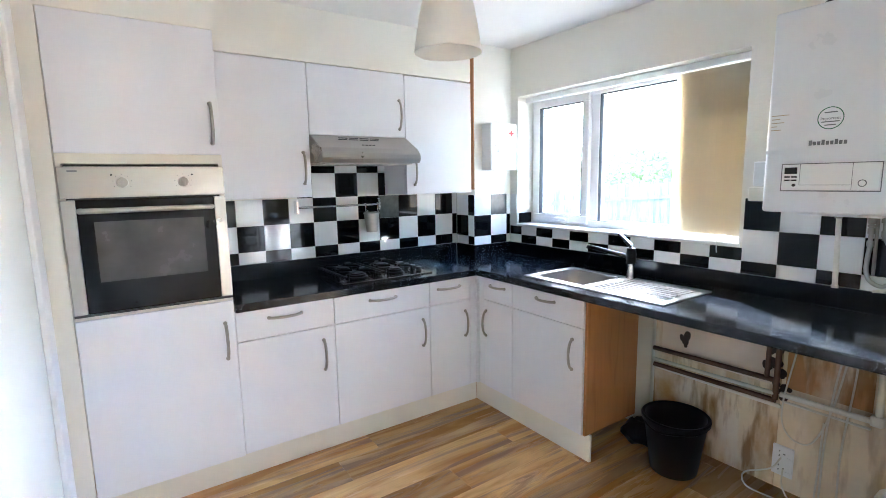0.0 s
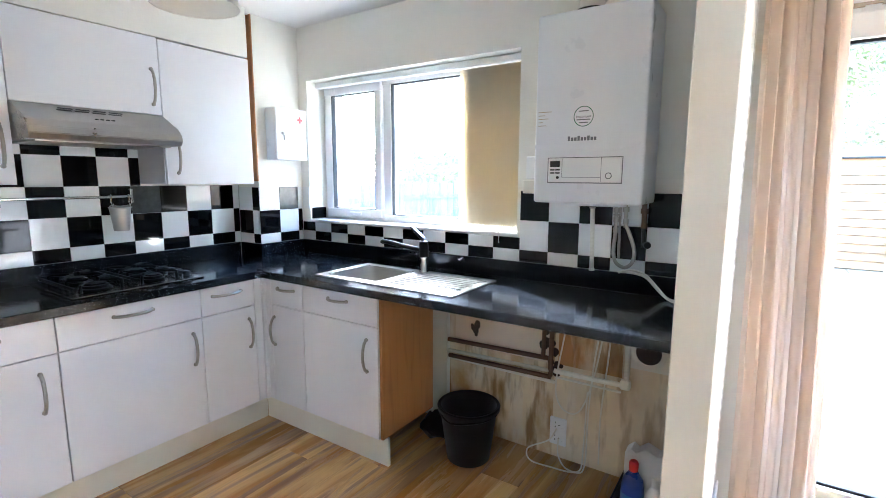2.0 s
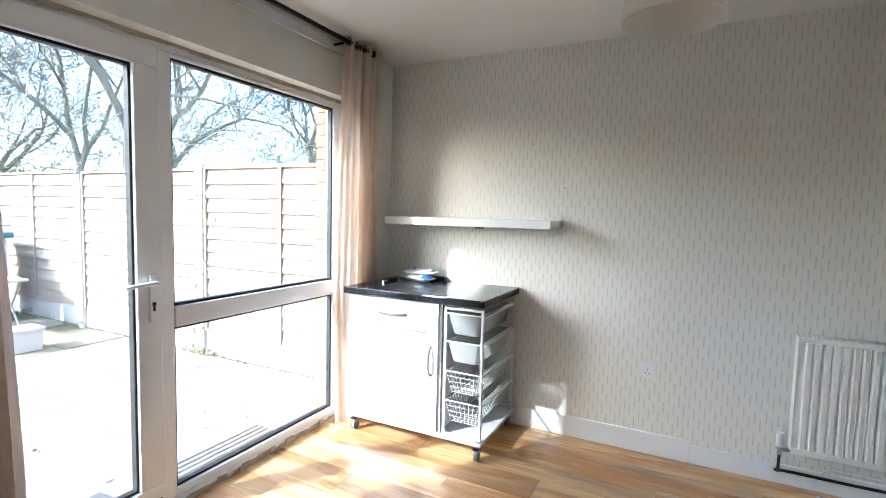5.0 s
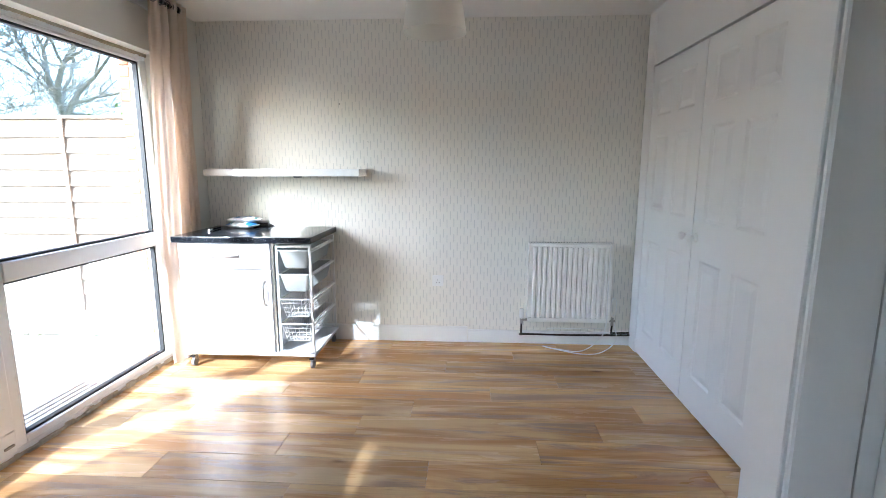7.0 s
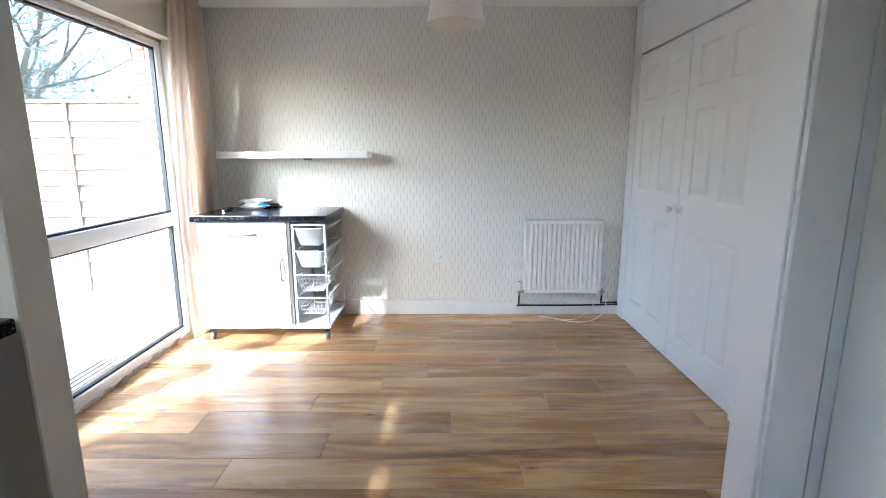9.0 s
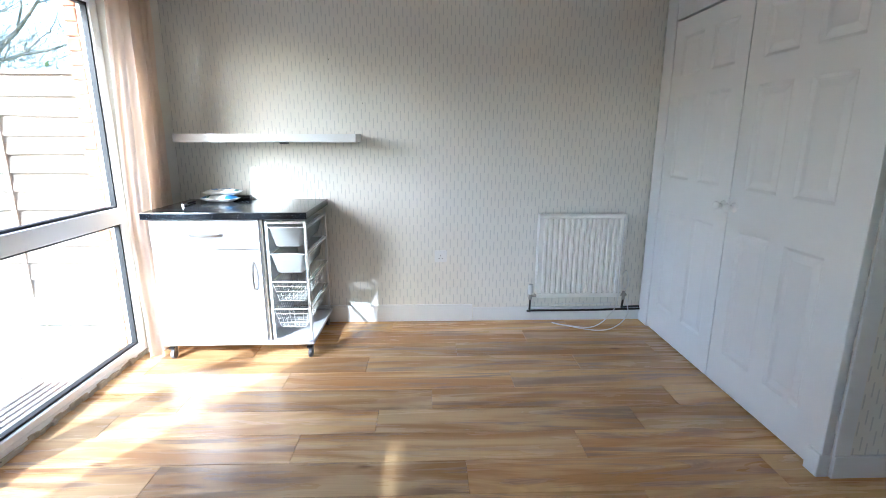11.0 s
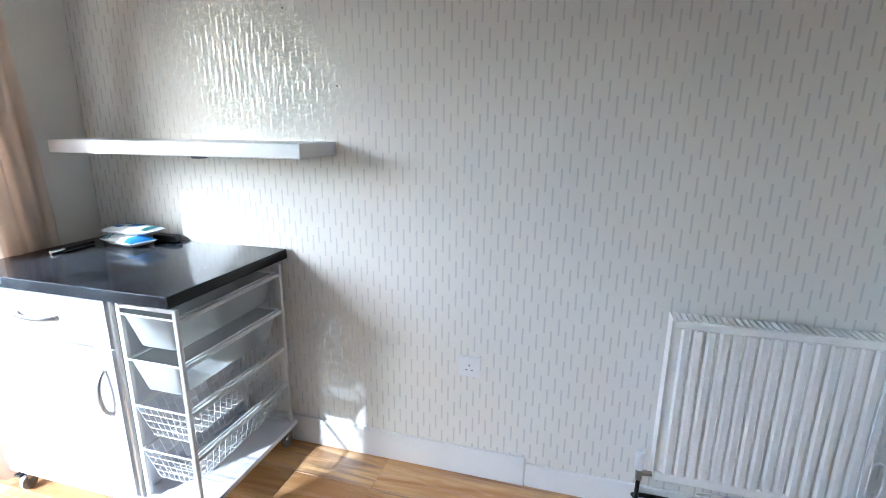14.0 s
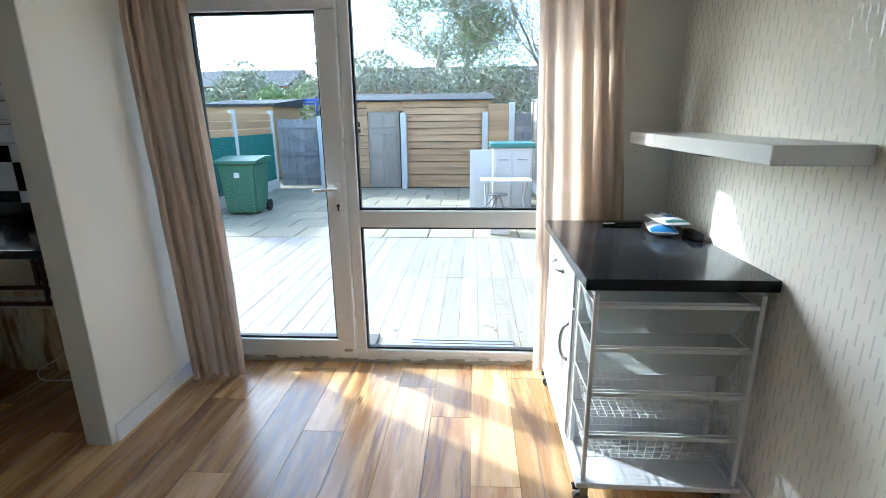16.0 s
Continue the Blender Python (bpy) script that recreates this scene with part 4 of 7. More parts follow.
part("flue_collar", lathe(bmesh.new(), [(0.0525, 0.0), (0.066, 0.0), (0.066, 0.025), (0.0525, 0.025)], (2.49, 0.86, BZ1), 24), M["blackplastic"], boiler, "dark flue collar", True)
PXB = 2.58
for y0, y1, r, z0, m_ in ((0.846, 0.837, 0.010, 1.004, "ivory"), (0.740, 0.738, 0.008, 1.17, "nickel"), (0.699, 0.697, 0.008, 1.21, "nickel"), (0.722, 0.720, 0.006, 1.07, "nickel"), (0.622, 0.620, 0.011, 1.226, "copper"), (0.620, 0.618, 0.009, 1.125, "pole")):
    top = 1.226 if m_ == "pole" else BZ0 + 0.002
    part("pipe", tube(bmesh.new(), [(PXB, y0, top), (PXB, y1, z0)], r, 12), M[m_], boiler, "", True)
part("pipe_foot", rod(bmesh.new(), (PXB, 0.837, 1.0005), (PXB, 0.837, 1.012), 0.013, None, 14), M["ivory"], boiler)
part("flexible_hose", tube(bmesh.new(), smooth_pts([(PXB, 0.738, 1.19), (PXB, 0.743, 1.10), (PXB, 0.730, 1.05), (PXB - 0.004, 0.690, 1.031), (PXB - 0.004, 0.658, 1.058), (PXB, 0.654, 1.11), (PXB, 0.675, 1.175), (PXB, 0.697, 1.225)], 7), 0.0085, 10), M["nickel"], boiler, "braided steel filling hose", True)
for y, z, r in ((0.739, 1.285, 0.014), (0.739, 1.245, 0.012), (0.738, 1.195, 0.012), (0.698, 1.29, 0.014), (0.697, 1.235, 0.012), (0.621, 1.285, 0.016), (0.619, 1.222, 0.014), (0.846, 1.30, 0.014)):
    part("valve", rod(bmesh.new(), (PXB, y, z - 0.011), (PXB, y, z + 0.011), r, None, 8), M["nickel"] if y > 0.65 else M["copper"], boiler, "hexagonal valve nut")
part("valve_lever", B(((PXB - 0.03, 0.715, 1.262), (PXB - 0.012, 0.745, 1.272)), bevel=0.002), M["nickel"], boiler)
bm = rod(bmesh.new(), (PXB - 0.002, 0.618, 1.142), (PXB - 0.03, 0.598, 1.142), 0.008, None, 12)
rod(bm, (PXB - 0.028, 0.598, 1.142), (PXB - 0.044, 0.592, 1.142), 0.016, 0.014, 16)
part("stop_valve", bm, M["blackplastic"], boiler, "dark stop valve")
part("manifold", B(((2.53, 0.79, BZ0 - 0.022), (2.60, 0.90, BZ0 - 0.002)), bevel=0.006), M["blackplastic"], boiler)

for nm, a, b, lab in (("heating_control", (XK - 0.03, 1.07, 1.42), (XK - 0.001, 1.185, 1.53), "small white wireless heating control on wall"), ("wall_switch", (XK - 0.028, 1.06, 1.60), (XK - 0.001, 1.14, 1.66), "small white switch behind boiler edge")):
    t = thing(nm, ((a[0] + b[0]) / 2, (a[1] + b[1]) / 2, a[2]), lab, "switch")
    part("case", B((a, b), bevel=0.006, seg=2), M["plastic"], t)
    for k in range(2):
        part("button", B(((a[0] - 0.002, a[1] + 0.02 + k * 0.03, a[2] + 0.02), (a[0] + 0.001, a[1] + 0.03 + k * 0.03, a[2] + 0.028))), M["led"] if k == 0 and nm == "heating_control" else M["grey"], t)
solid("junction_box", B(((XK - 0.03, 1.10, 1.35), (XK - 0.001, 1.20, 1.415)), bevel=0.004), M["ivory"], "cream plastic junction box below heating control", "junction box", at=(XK, 1.15, 1.35))

# utensil rail with a little bucket
rail = thing("utensil_rail", (1.4, 3.05, 1.31), "chrome utensil rail fixed across tiles behind hob", "rail")
part("bar", tube(bmesh.new(), [(1.06, 3.035, 1.32), (1.60, 3.035, 1.32)], 0.007, 10), M["chrome"], rail, "", True)
for x in (1.045, 1.595):
    part("bracket", B(((x, 3.028, 1.285), (x + 0.014, YB - 0.006, 1.36)), bevel=0.002), M["chrome"], rail)
for x in (1.50, 1.585):
    part("hook", tube(bmesh.new(), smooth_pts([(x, 3.045, 1.325), (x, 3.035, 1.332), (x, 3.024, 1.322), (x, 3.03, 1.29), (x, 3.015, 1.27), (x, 3.005, 1.285)], 4), 0.003, 6), M["chrome"], rail, "", True)
pail = thing("hanging_pail", (1.53, 3.0, 1.14), "small galvanised pail hanging from utensil rail", "pail")
part("pail", lathe(bmesh.new(), [(0.001, 0.0), (0.036, 0.0), (0.037, 0.004), (0.05, 0.12), (0.054, 0.122), (0.051, 0.126), (0.047, 0.12), (0.034, 0.006), (0.001, 0.006)], (1.535, 3.02, 1.142), 24), M["steel"], pail, "galvanised steel pail body", True)
part("handle", tube(bmesh.new(), smooth_pts([(1.485, 3.02, 1.26), (1.49, 3.015, 1.275), (1.535, 3.012, 1.272), (1.58, 3.015, 1.275), (1.586, 3.02, 1.26)], 5), 0.0022, 6), M["steel"], pail, "", True)

# the gap under the worktop
solid("bare_wall_patch", B(((XK - 0.006, 1.01, 0.0), (XK - 0.001, 1.64, 0.868)), bevel=0.001), M["stained"], "bare brown-stained plaster below the worktop", "wall patch", "structure")
solid("pale_wall_patch", B(((XK - 0.0065, S1 + 0.002, 0.0), (XK - 0.001, 1.009, 0.868)), bevel=0.001), M["pale_plaster"], "pale scuffed bare plaster beside socket", "wall patch", "structure")
solid("smooth_wall_patch", B(((XK - 0.0085, 1.035, 0.495), (XK - 0.0062, 1.60, 0.867)), bevel=0.001), M["cream_plaster"], "smooth cream plaster above heating pipes", "wall patch", "structure")
solid("rust_stain", B(((XK - 0.009, 0.68, 0.50), (XK - 0.0065, 0.99, 0.80)), bevel=0.0008), M["rust"], "rusty brown stained plaster below worktop", "stain", "structure")
bm = bmesh.new()
random.seed(5)
# burnt marks; the cluster at y 1.465 paints the dark of a wall hole
for cy, cz, r, n_ in ((1.035, 0.60, 0.05, 16), (1.465, 0.60, 0.028, 8), (1.02, 0.74, 0.03, 8), (1.0, 0.49, 0.03, 7)):
    for k in range(n_):
        a, d = random.uniform(0, 6.28), random.uniform(0, r)
        rod(bm, (XK - 0.0066, cy + d * math.cos(a), cz + 1.5 * d * math.sin(a)), (XK - 0.0092 - 0.0001 * k, cy + d * math.cos(a), cz + 1.5 * d * math.sin(a)), random.uniform(0.01, 0.024), None, 9)
solid("soot_stain", bm, M["soot_and_hole_shade"], "black burnt marks and painted dark hole on bare plaster", "stain", "structure")
solid("trim_plaster_ledge", B(((XK - 0.022, 1.0, 0.395), (XK - 0.0065, 1.63, 0.412)), ((XK - 0.016, 0.68, 0.425), (XK - 0.0065, 1.0, 0.436)), bevel=0.003), M["ivory"], "broken plaster ledge below pipes", "ledge", "structure")
solid("trim_pier_panel", B(((2.272, 2.871, 1.40), (2.2795, YB - 0.002, H - 0.002))), M["beech"], "tan edge panel beside wall cabinet", "panel", "structure")
pipes = thing("heating_pipework", (2.58, 1.2, 0.42), "tarnished copper and white painted pipes along bare wall", "pipework")
part("upper_pipe", tube(bmesh.new(), [(2.585, 1.63, 0.515), (2.585, 1.03, 0.53)], 0.0125, 12), M["copper"], pipes, "dark copper pipe", True)
part("lower_pipe", tube(bmesh.new(), [(2.583, 1.63, 0.452), (2.583, 1.02, 0.468)], 0.010, 12), M["ivory"], pipes, "grimy white painted pipe", True)
part("lower_pipe", tube(bmesh.new(), [(2.594, 1.63, 0.418), (2.594, 1.02, 0.430)], 0.0125, 12), M["copper"], pipes, "dark tarnished copper pipe", True)
part("riser", tube(bmesh.new(), [(2.585, 1.02, 0.44), (2.585, 1.015, 0.868)], 0.0125, 12), M["copper"], pipes, "", True)
part("riser", tube(bmesh.new(), [(2.585, 1.06, 0.535), (2.585, 1.055, 0.868)], 0.011, 12), M["copper"], pipes, "", True)
part("waste_pipe", tube(bmesh.new(), smooth_pts([(2.588, 1.0, 0.47), (2.588, 0.70, 0.475), (2.588, 0.662, 0.48), (2.588, 0.655, 0.51), (2.588, 0.655, 0.868)], 4), 0.0125, 12), M["ivory"], pipes, "white plastic pipe", True)
part("elbow", B(((2.57, 0.635, 0.458), (2.606, 0.68, 0.505)), bevel=0.01, seg=2), M["ivory"], pipes)
vent = thing("vent_plate", (2.61, 0.55, 0.58), "white vent plate with open round hole in wall", "vent")
bm = lathe(bmesh.new(), [(0.055, 0.0), (0.058, 0.003), (0.075, 0.003), (0.078, 0.0)], (0, 0, 0), 28)
bmesh.ops.transform(bm, verts=bm.verts, matrix=Matrix.Translation((XK - 0.0125, 0.57, 0.645)) @ Matrix.Rotation(radians(-90), 4, "Y"))
part("ring", bm, M["ivory"], vent, "", True)
part("plate", B(((XK - 0.011, 0.475, 0.56), (XK - 0.0065, 0.645, 0.735)), bevel=0.001), M["ivory"], vent)
# the duct has no depth: a flat black disc paints its inner shade
part("duct", rod(bmesh.new(), (XK - 0.0122, 0.57, 0.645), (XK - 0.0112, 0.57, 0.645), 0.055, None, 28), M["soot_and_hole_shade"], vent, "flat black disc painted as shade inside open duct")


def socket(at, n_gang, along, out, label):
    """A moulded wall socket: rim, rockers and pin holes."""
    at, along, out = Vector(at), Vector(along), Vector(out)
    up = Vector((0, 0, 1)) if abs(along.z) < 0.5 else out.cross(along)
    t = thing("wall_socket", at, label, "socket")
    w = 0.086 if n_gang == 1 else 0.147

    def slab(c, a, b, h0, h1, bev=0.0):
        bm = bmesh.new()
        v = [bm.verts.new(at + along * (c[0] + i * a) + up * (c[1] + j * b) + out * h) for h in (h0, h1) for i, j in ((-1, -1), (1, -1), (1, 1), (-1, 1))]
        for f in ((0, 1, 2, 3), (4, 5, 6, 7), (0, 1, 5, 4), (1, 2, 6, 5), (2, 3, 7, 6), (3, 0, 4, 7)):
            bm.faces.new([v[i] for i in f])
        if bev:
            bmesh.ops.recalc_face_normals(bm, faces=bm.faces)
            bmesh.ops.bevel(bm, geom=list(bm.edges), offset=bev, segments=2, affect="EDGES")
        return bm
    part("plate", slab((0, 0), w / 2, 0.043, 0.001, 0.010, 0.003), M["plastic"], t)
    for g in range(n_gang):
        c = 0 if n_gang == 1 else (-0.035 + 0.07 * g)
        part("rocker", slab((c + 0.018, 0.024), 0.007, 0.010, 0.010, 0.013, 0.001), M["plastic"], t)
        for i, j, a, b in ((0, 0.006, 0.002, 0.004), (-0.011, -0.014, 0.0035, 0.002), (0.011, -0.014, 0.0035, 0.002)):
            part("pin_hole", slab((c + i, j), a, b, 0.0101, 0.0106), M["black"], t)
    return t


socket((XK - 0.007, 0.975, 0.145), 2, (0, 0, -1), (-1, 0, 0), "white double socket mounted upright on bare plaster")
for i, pts in enumerate(([(2.60, 0.98, 0.16), (2.54, 1.0, 0.12), (2.50, 1.09, 0.07), (2.48, 1.07, 0.02), (2.50, 0.97, 0.006), (2.52, 0.86, 0.006), (2.56, 0.82, 0.03), (2.585, 0.82, 0.30), (2.59, 0.80, 0.60), (2.60, 0.76, 0.86)],
                         [(2.60, 0.97, 0.11), (2.55, 0.95, 0.05), (2.53, 0.90, 0.006), (2.55, 0.84, 0.006), (2.58, 0.835, 0.10), (2.59, 0.83, 0.40)],
                         [(2.60, 0.96, 0.86), (2.58, 0.99, 0.83), (2.58, 0.985, 0.79), (2.58, 0.93, 0.785), (2.585, 0.86, 0.84), (2.60, 0.83, 0.865)],
                         [(2.60, 0.945, 0.86), (2.59, 0.95, 0.7), (2.585, 0.985, 0.45), (2.585, 0.98, 0.33), (2.59, 0.93, 0.27), (2.59, 0.86, 0.30), (2.59, 0.80, 0.5), (2.60, 0.75, 0.86)],
                         [(2.60, 0.73, 0.865), (2.59, 0.74, 0.6), (2.58, 0.76, 0.3), (2.585, 0.76, 0.05)])):
    solid("loose_cable", tube(bmesh.new(), smooth_pts(pts, 6), 0.0038, 6), M["ivory"], "loose white power cable hanging below worktop", "cable", "", "loose cables", True, at=pts[0])
for dz, dx in ((0.0, 0.0), (0.014, -0.014)):
    solid("worktop_cable", tube(bmesh.new(), smooth_pts([(2.588 + dx, 0.715, 1.006), (2.587 + dx, 0.66, 1.008 + dz), (2.586 + dx, 0.60, 0.994 + dz), (2.575 + dx, 0.545, 0.945 + dz), (2.55 + dx, 0.50, 0.917 + 0.5 * dz), (2.50 + dx, 0.45, 0.917 + dz), (2.44 + dx, 0.432, 0.96)], 6), 0.005, 8), M["ivory"], "white flex running from boiler pipes to stub wall switch", "cable", "", "worktop cables", True, at=(2.55, 0.55, 0.917))
st = thing("stub_wall_switch", (2.3, S1 + 0.01, 0.93), "small white fused switch on stub wall", "switch")
part("plate", B(((2.36, S1 + 0.001, 0.935), (2.44, S1 + 0.028, 1.02)), bevel=0.004), M["plastic"], st)
part("rocker", B(((2.39, S1 + 0.0285, 0.965), (2.41, S1 + 0.031, 0.99)), bevel=0.001), M["plastic"], st)

# bucket and cleaning bottles on the floor
bucket = thing("bucket", (2.36, 1.36, 0), "black plastic bucket standing on laminate floor", "bucket")
part("body", lathe(bmesh.new(), [(0.001, 0.0), (0.105, 0.0), (0.11, 0.006), (0.145, 0.265), (0.158, 0.268), (0.16, 0.285), (0.154, 0.292), (0.142, 0.288), (0.104, 0.012), (0.001, 0.012)], (2.36, 1.36, 0.001), 40), M["blackplastic"], bucket, "black plastic tub", True)
part("handle", tube(bmesh.new(), smooth_pts([(2.36, 1.205, 0.27), (2.28, 1.23, 0.262), (2.20, 1.33, 0.255), (2.205, 1.40, 0.255), (2.28, 1.49, 0.262), (2.36, 1.515, 0.27)], 5), 0.005, 8), M["blackplastic"], bucket, "", True)
bm = bmesh.new()
bmesh.ops.create_icosphere(bm, subdivisions=3, radius=0.12, matrix=Matrix.Translation((2.46, 1.60, 0.065)) @ Matrix.Diagonal((1, 0.9, 0.5, 1)))
for v in bm.verts:
    v.co.z = max(0.002, v.co.z + 0.03 * noise.noise(v.co * 18))
    v.co.x += 0.03 * noise.noise(v.co * 14 + Vector((5, 0, 0)))
solid("black_bag", bm, M["blackplastic"], "crumpled black plastic bag in shade below worktop", "bag", "", "", True, at=(2.46, 1.60, 0.0))


def bottle(at, h, r, body, cap, label):
    t = thing("cleaning_bottle", at, label, "bottle", "cleaning bottles")
    b_ = part("body", lathe(bmesh.new(), [(0.001, 0), (r * 0.9, 0), (r, 0.012), (r, h * 0.6), (r * 0.85, h * 0.72), (r * 0.38, h * 0.84), (r * 0.34, h * 0.86), (0.001, h * 0.86)], at, 24), M[body], t, "", True)
    part("cap", lathe(bmesh.new(), [(r * 0.4, 0), (r * 0.42, h * 0.12), (r * 0.3, h * 0.15), (0.001, h * 0.15)], (at[0], at[1], at[2] + h * 0.85), 18), M[cap], t, "", True)
    part("label", lathe(bmesh.new(), [(r + 0.0008, h * 0.15), (r + 0.0008, h * 0.52)], at, 24), M["navy" if body == "blue" else "greybox"], t, "printed label band", True)


bottle((2.315, 0.548, 0.003), 0.28, 0.045, "blue", "red", "blue cleaning fluid bottle with red cap")
bottle((2.30, 0.458, 0.003), 0.24, 0.04, "plastic", "plastic", "white cleaning bottle standing beside stub wall")
tr = thing("cleaning_caddy", (2.37, 0.52, 0), "black plastic tray holding cleaning things", "tray")
part("side", B(((2.24, 0.405, 0.002), (2.248, 0.63, 0.10)), ((2.52, 0.405, 0.002), (2.528, 0.63, 0.10)), ((2.248, 0.622, 0.002), (2.52, 0.63, 0.10)), ((2.248, 0.405, 0.002), (2.52, 0.413, 0.10)), bevel=0.002), M["blackplastic"], tr)
bm = bmesh.new()
prism(bm, [(0.44, 0.002), (0.60, 0.002), (0.60, 0.27), (0.575, 0.292), (0.555, 0.276), (0.52, 0.305), (0.47, 0.285), (0.44, 0.30)], 0, 2.385, 2.455)
solid("paper_pack", bm, M["plastic"], "torn white paper pack standing in caddy", "pack", at=(2.42, 0.52, 0.0))


def lamp(x, y, drop, label):
    t = thing("pendant_lamp", (x, y, H), label, "lamp", "pendant lamps")
    k, dz = 0.95, -drop
    part("ceiling_rose", lathe(bmesh.new(), [(0.001, -0.035), (0.03, -0.033), (0.05, -0.006), (0.05, -0.001)], (x, y, H), 24), M["plastic"], t, "", True)
    part("flex", tube(bmesh.new(), [(x, y, H - 0.034), (x, y, 2.235 + dz)], 0.0035, 8), M["plastic"], t)
    part("lamp_holder", lathe(bmesh.new(), [(0.001, 0.0), (0.02, 0.0), (0.022, -0.05), (0.017, -0.06), (0.001, -0.06)], (x, y, 2.25 + dz), 16), M["plastic"], t, "", True)
    prof = [(0.024, 2.232), (0.055, 2.226), (0.078, 2.205), (0.098, 2.16), (0.114, 2.10), (0.128, 2.03), (0.139, 1.96), (0.142, 1.945), (0.139, 1.945), (0.125, 2.03), (0.111, 2.10), (0.094, 2.16), (0.074, 2.202), (0.054, 2.222), (0.024, 2.228)]
    part("shade", lathe(bmesh.new(), [(r * k, z + dz) for r, z in prof], (x, y, 0), 40), M["shade"], t, "frosted bell-shaped shade", True)
    part("bulb", lathe(bmesh.new(), [(0.013, 2.19 + dz), (0.014, 2.165 + dz), (0.026, 2.13 + dz), (0.03, 2.105 + dz), (0.024, 2.08 + dz), (0.001, 2.07 + dz)], (x, y, 0), 20), M["plastic"], t, "unlit white bulb", True)


lamp(1.29, 1.77, -0.025, "bell-shaped frosted pendant lamp above kitchen floor")
lamp(0.845, -0.84, 0.035, "bell-shaped frosted pendant lamp above dining space")


# ---- patio door and fixed light ----
G0, G1 = 2.80, 2.87
patio = thing("door_1", (2.83, -0.82, 0), "white upvc glazed patio door beside fixed window", "patio door", "", "structure")
part("outer_frame", B(((G0, PY0, 0.0), (G1, PY1, 0.045)), ((G0, PY0, 2.03), (G1, PY1, PZ1)), ((G0, PY0, 0.045), (G1, -1.795, 2.03)), ((G0, 0.175, 0.045), (G1, PY1, 2.03)), ((G0, -0.712, 0.045), (G1, -0.652, 2.03)), bevel=0.004), M["upvc"], patio, "white upvc outer frame")
part("glazing_bead", B(((G0 - 0.004, -1.795, 0.045), (G1 - 0.01, -0.712, 0.082)), ((G0 - 0.004, -1.795, 2.012), (G1 - 0.01, -0.712, 2.03)), bevel=0.004), M["upvc"], patio)
part("transom", B(((G0 - 0.006, -1.795, 0.83), (G1 - 0.01, -0.712, 0.924)), bevel=0.006, seg=2), M["upvc"], patio, "white upvc transom")
leaf = part("door_leaf", B(((G0 - 0.014, -0.648, 0.035), (G1 - 0.02, 0.172, 0.146)), ((G0 - 0.014, -0.648, 1.941), (G1 - 0.02, 0.172, 2.036)), ((G0 - 0.014, -0.648, 0.146), (G1 - 0.02, -0.542, 1.941)), ((G0 - 0.014, 0.112, 0.146), (G1 - 0.02, 0.172, 1.941)), bevel=0.006, seg=2), M["upvc"], patio, "white upvc door leaf")


def seal(y0, y1, z0, z1, x, parent):
    part("gasket", B(((x, y0, z0), (x + 0.03, y1, z0 + 0.012)), ((x, y0, z1 - 0.012), (x + 0.03, y1, z1)), ((x, y0, z0 + 0.012), (x + 0.03, y0 + 0.010, z1 - 0.012)), ((x, y1 - 0.010, z0 + 0.012), (x + 0.03, y1, z1 - 0.012))), M["gasket"], parent, "black rubber gasket")
    p = part("pane", B(((x + 0.012, y0 + 0.004, z0 + 0.004), (x + 0.018, y1 - 0.004, z1 - 0.004))), M["glass"], parent, "clear glass pane")
    p.visible_shadow = False


seal(-0.542, 0.112, 0.146, 1.941, G0 + 0.004, leaf)
seal(-1.795, -0.712, 0.924, 2.012, G0 + 0.012, patio)
seal(-1.795, -0.712, 0.082, 0.83, G0 + 0.012, patio)
bm = B(((G0 - 0.026, -0.620, 0.88), (G0 - 0.013, -0.588, 1.085)), bevel=0.005, seg=2)
part("handle_plate", bm, M["upvc"], leaf, "white handle plate")
bm = rod(bmesh.new(), (G0 - 0.026, -0.604, 1.045), (G0 - 0.055, -0.604, 1.045), 0.009, None, 12)
tube(bm, smooth_pts([(G0 - 0.05, -0.612, 1.045), (G0 - 0.056, -0.55, 1.045), (G0 - 0.056, -0.50, 1.042), (G0 - 0.046, -0.48, 1.04)], 4), 0.009, 10)
part("lever_handle", bm, M["upvc"], leaf, "white lever handle", True)
part("keyhole", B(((G0 - 0.0275, -0.609, 0.925), (G0 - 0.0262, -0.599, 0.955)), ((G0 - 0.0275, -0.612, 0.95), (G0 - 0.0262, -0.596, 0.963))), M["black"], leaf, "dark key cylinder")
part("toe_bolt", B(((G0 - 0.024, -0.63, 0.075), (G0 - 0.013, -0.58, 0.088)), bevel=0.003), M["nickel"], leaf, "small metal bolt")
bm = bmesh.new()
random.seed(11)
y = PY0
while y < PY1 - 0.02:
    w = random.uniform(0.02, 0.06)
    h = random.uniform(0.012, 0.032)
    d_ = random.uniform(0.004, 0.02)
    box(bm, (G0 - d_, y, -0.004), (G0 - 0.0005, min(PY1, y + w), h))
    y += w
solid("trim_sealant_floor", bm, M["grime"], "cracked dirty sealant along patio threshold", "sealant", "structure")
bm = bmesh.new()
y = PY0
while y < PY1 - 0.02:
    w = random.uniform(0.03, 0.12)
    h = random.uniform(0.008, 0.02)
    box(bm, (G0 - 0.010, y, PZ1 - h), (G0 - 0.0005, min(PY1, y + w), PZ1 - 0.0005))
    y += w
solid("trim_sealant_head", bm, M["grime"], "old brown sealant above patio frame", "sealant", "structure")
solid("trim_threshold", B(((XD - 0.005, PY0, -0.012), (G0, PY1, -0.003)), bevel=0.001), M["mortar"], "rough mortar bed below patio frame", "threshold", "structure")
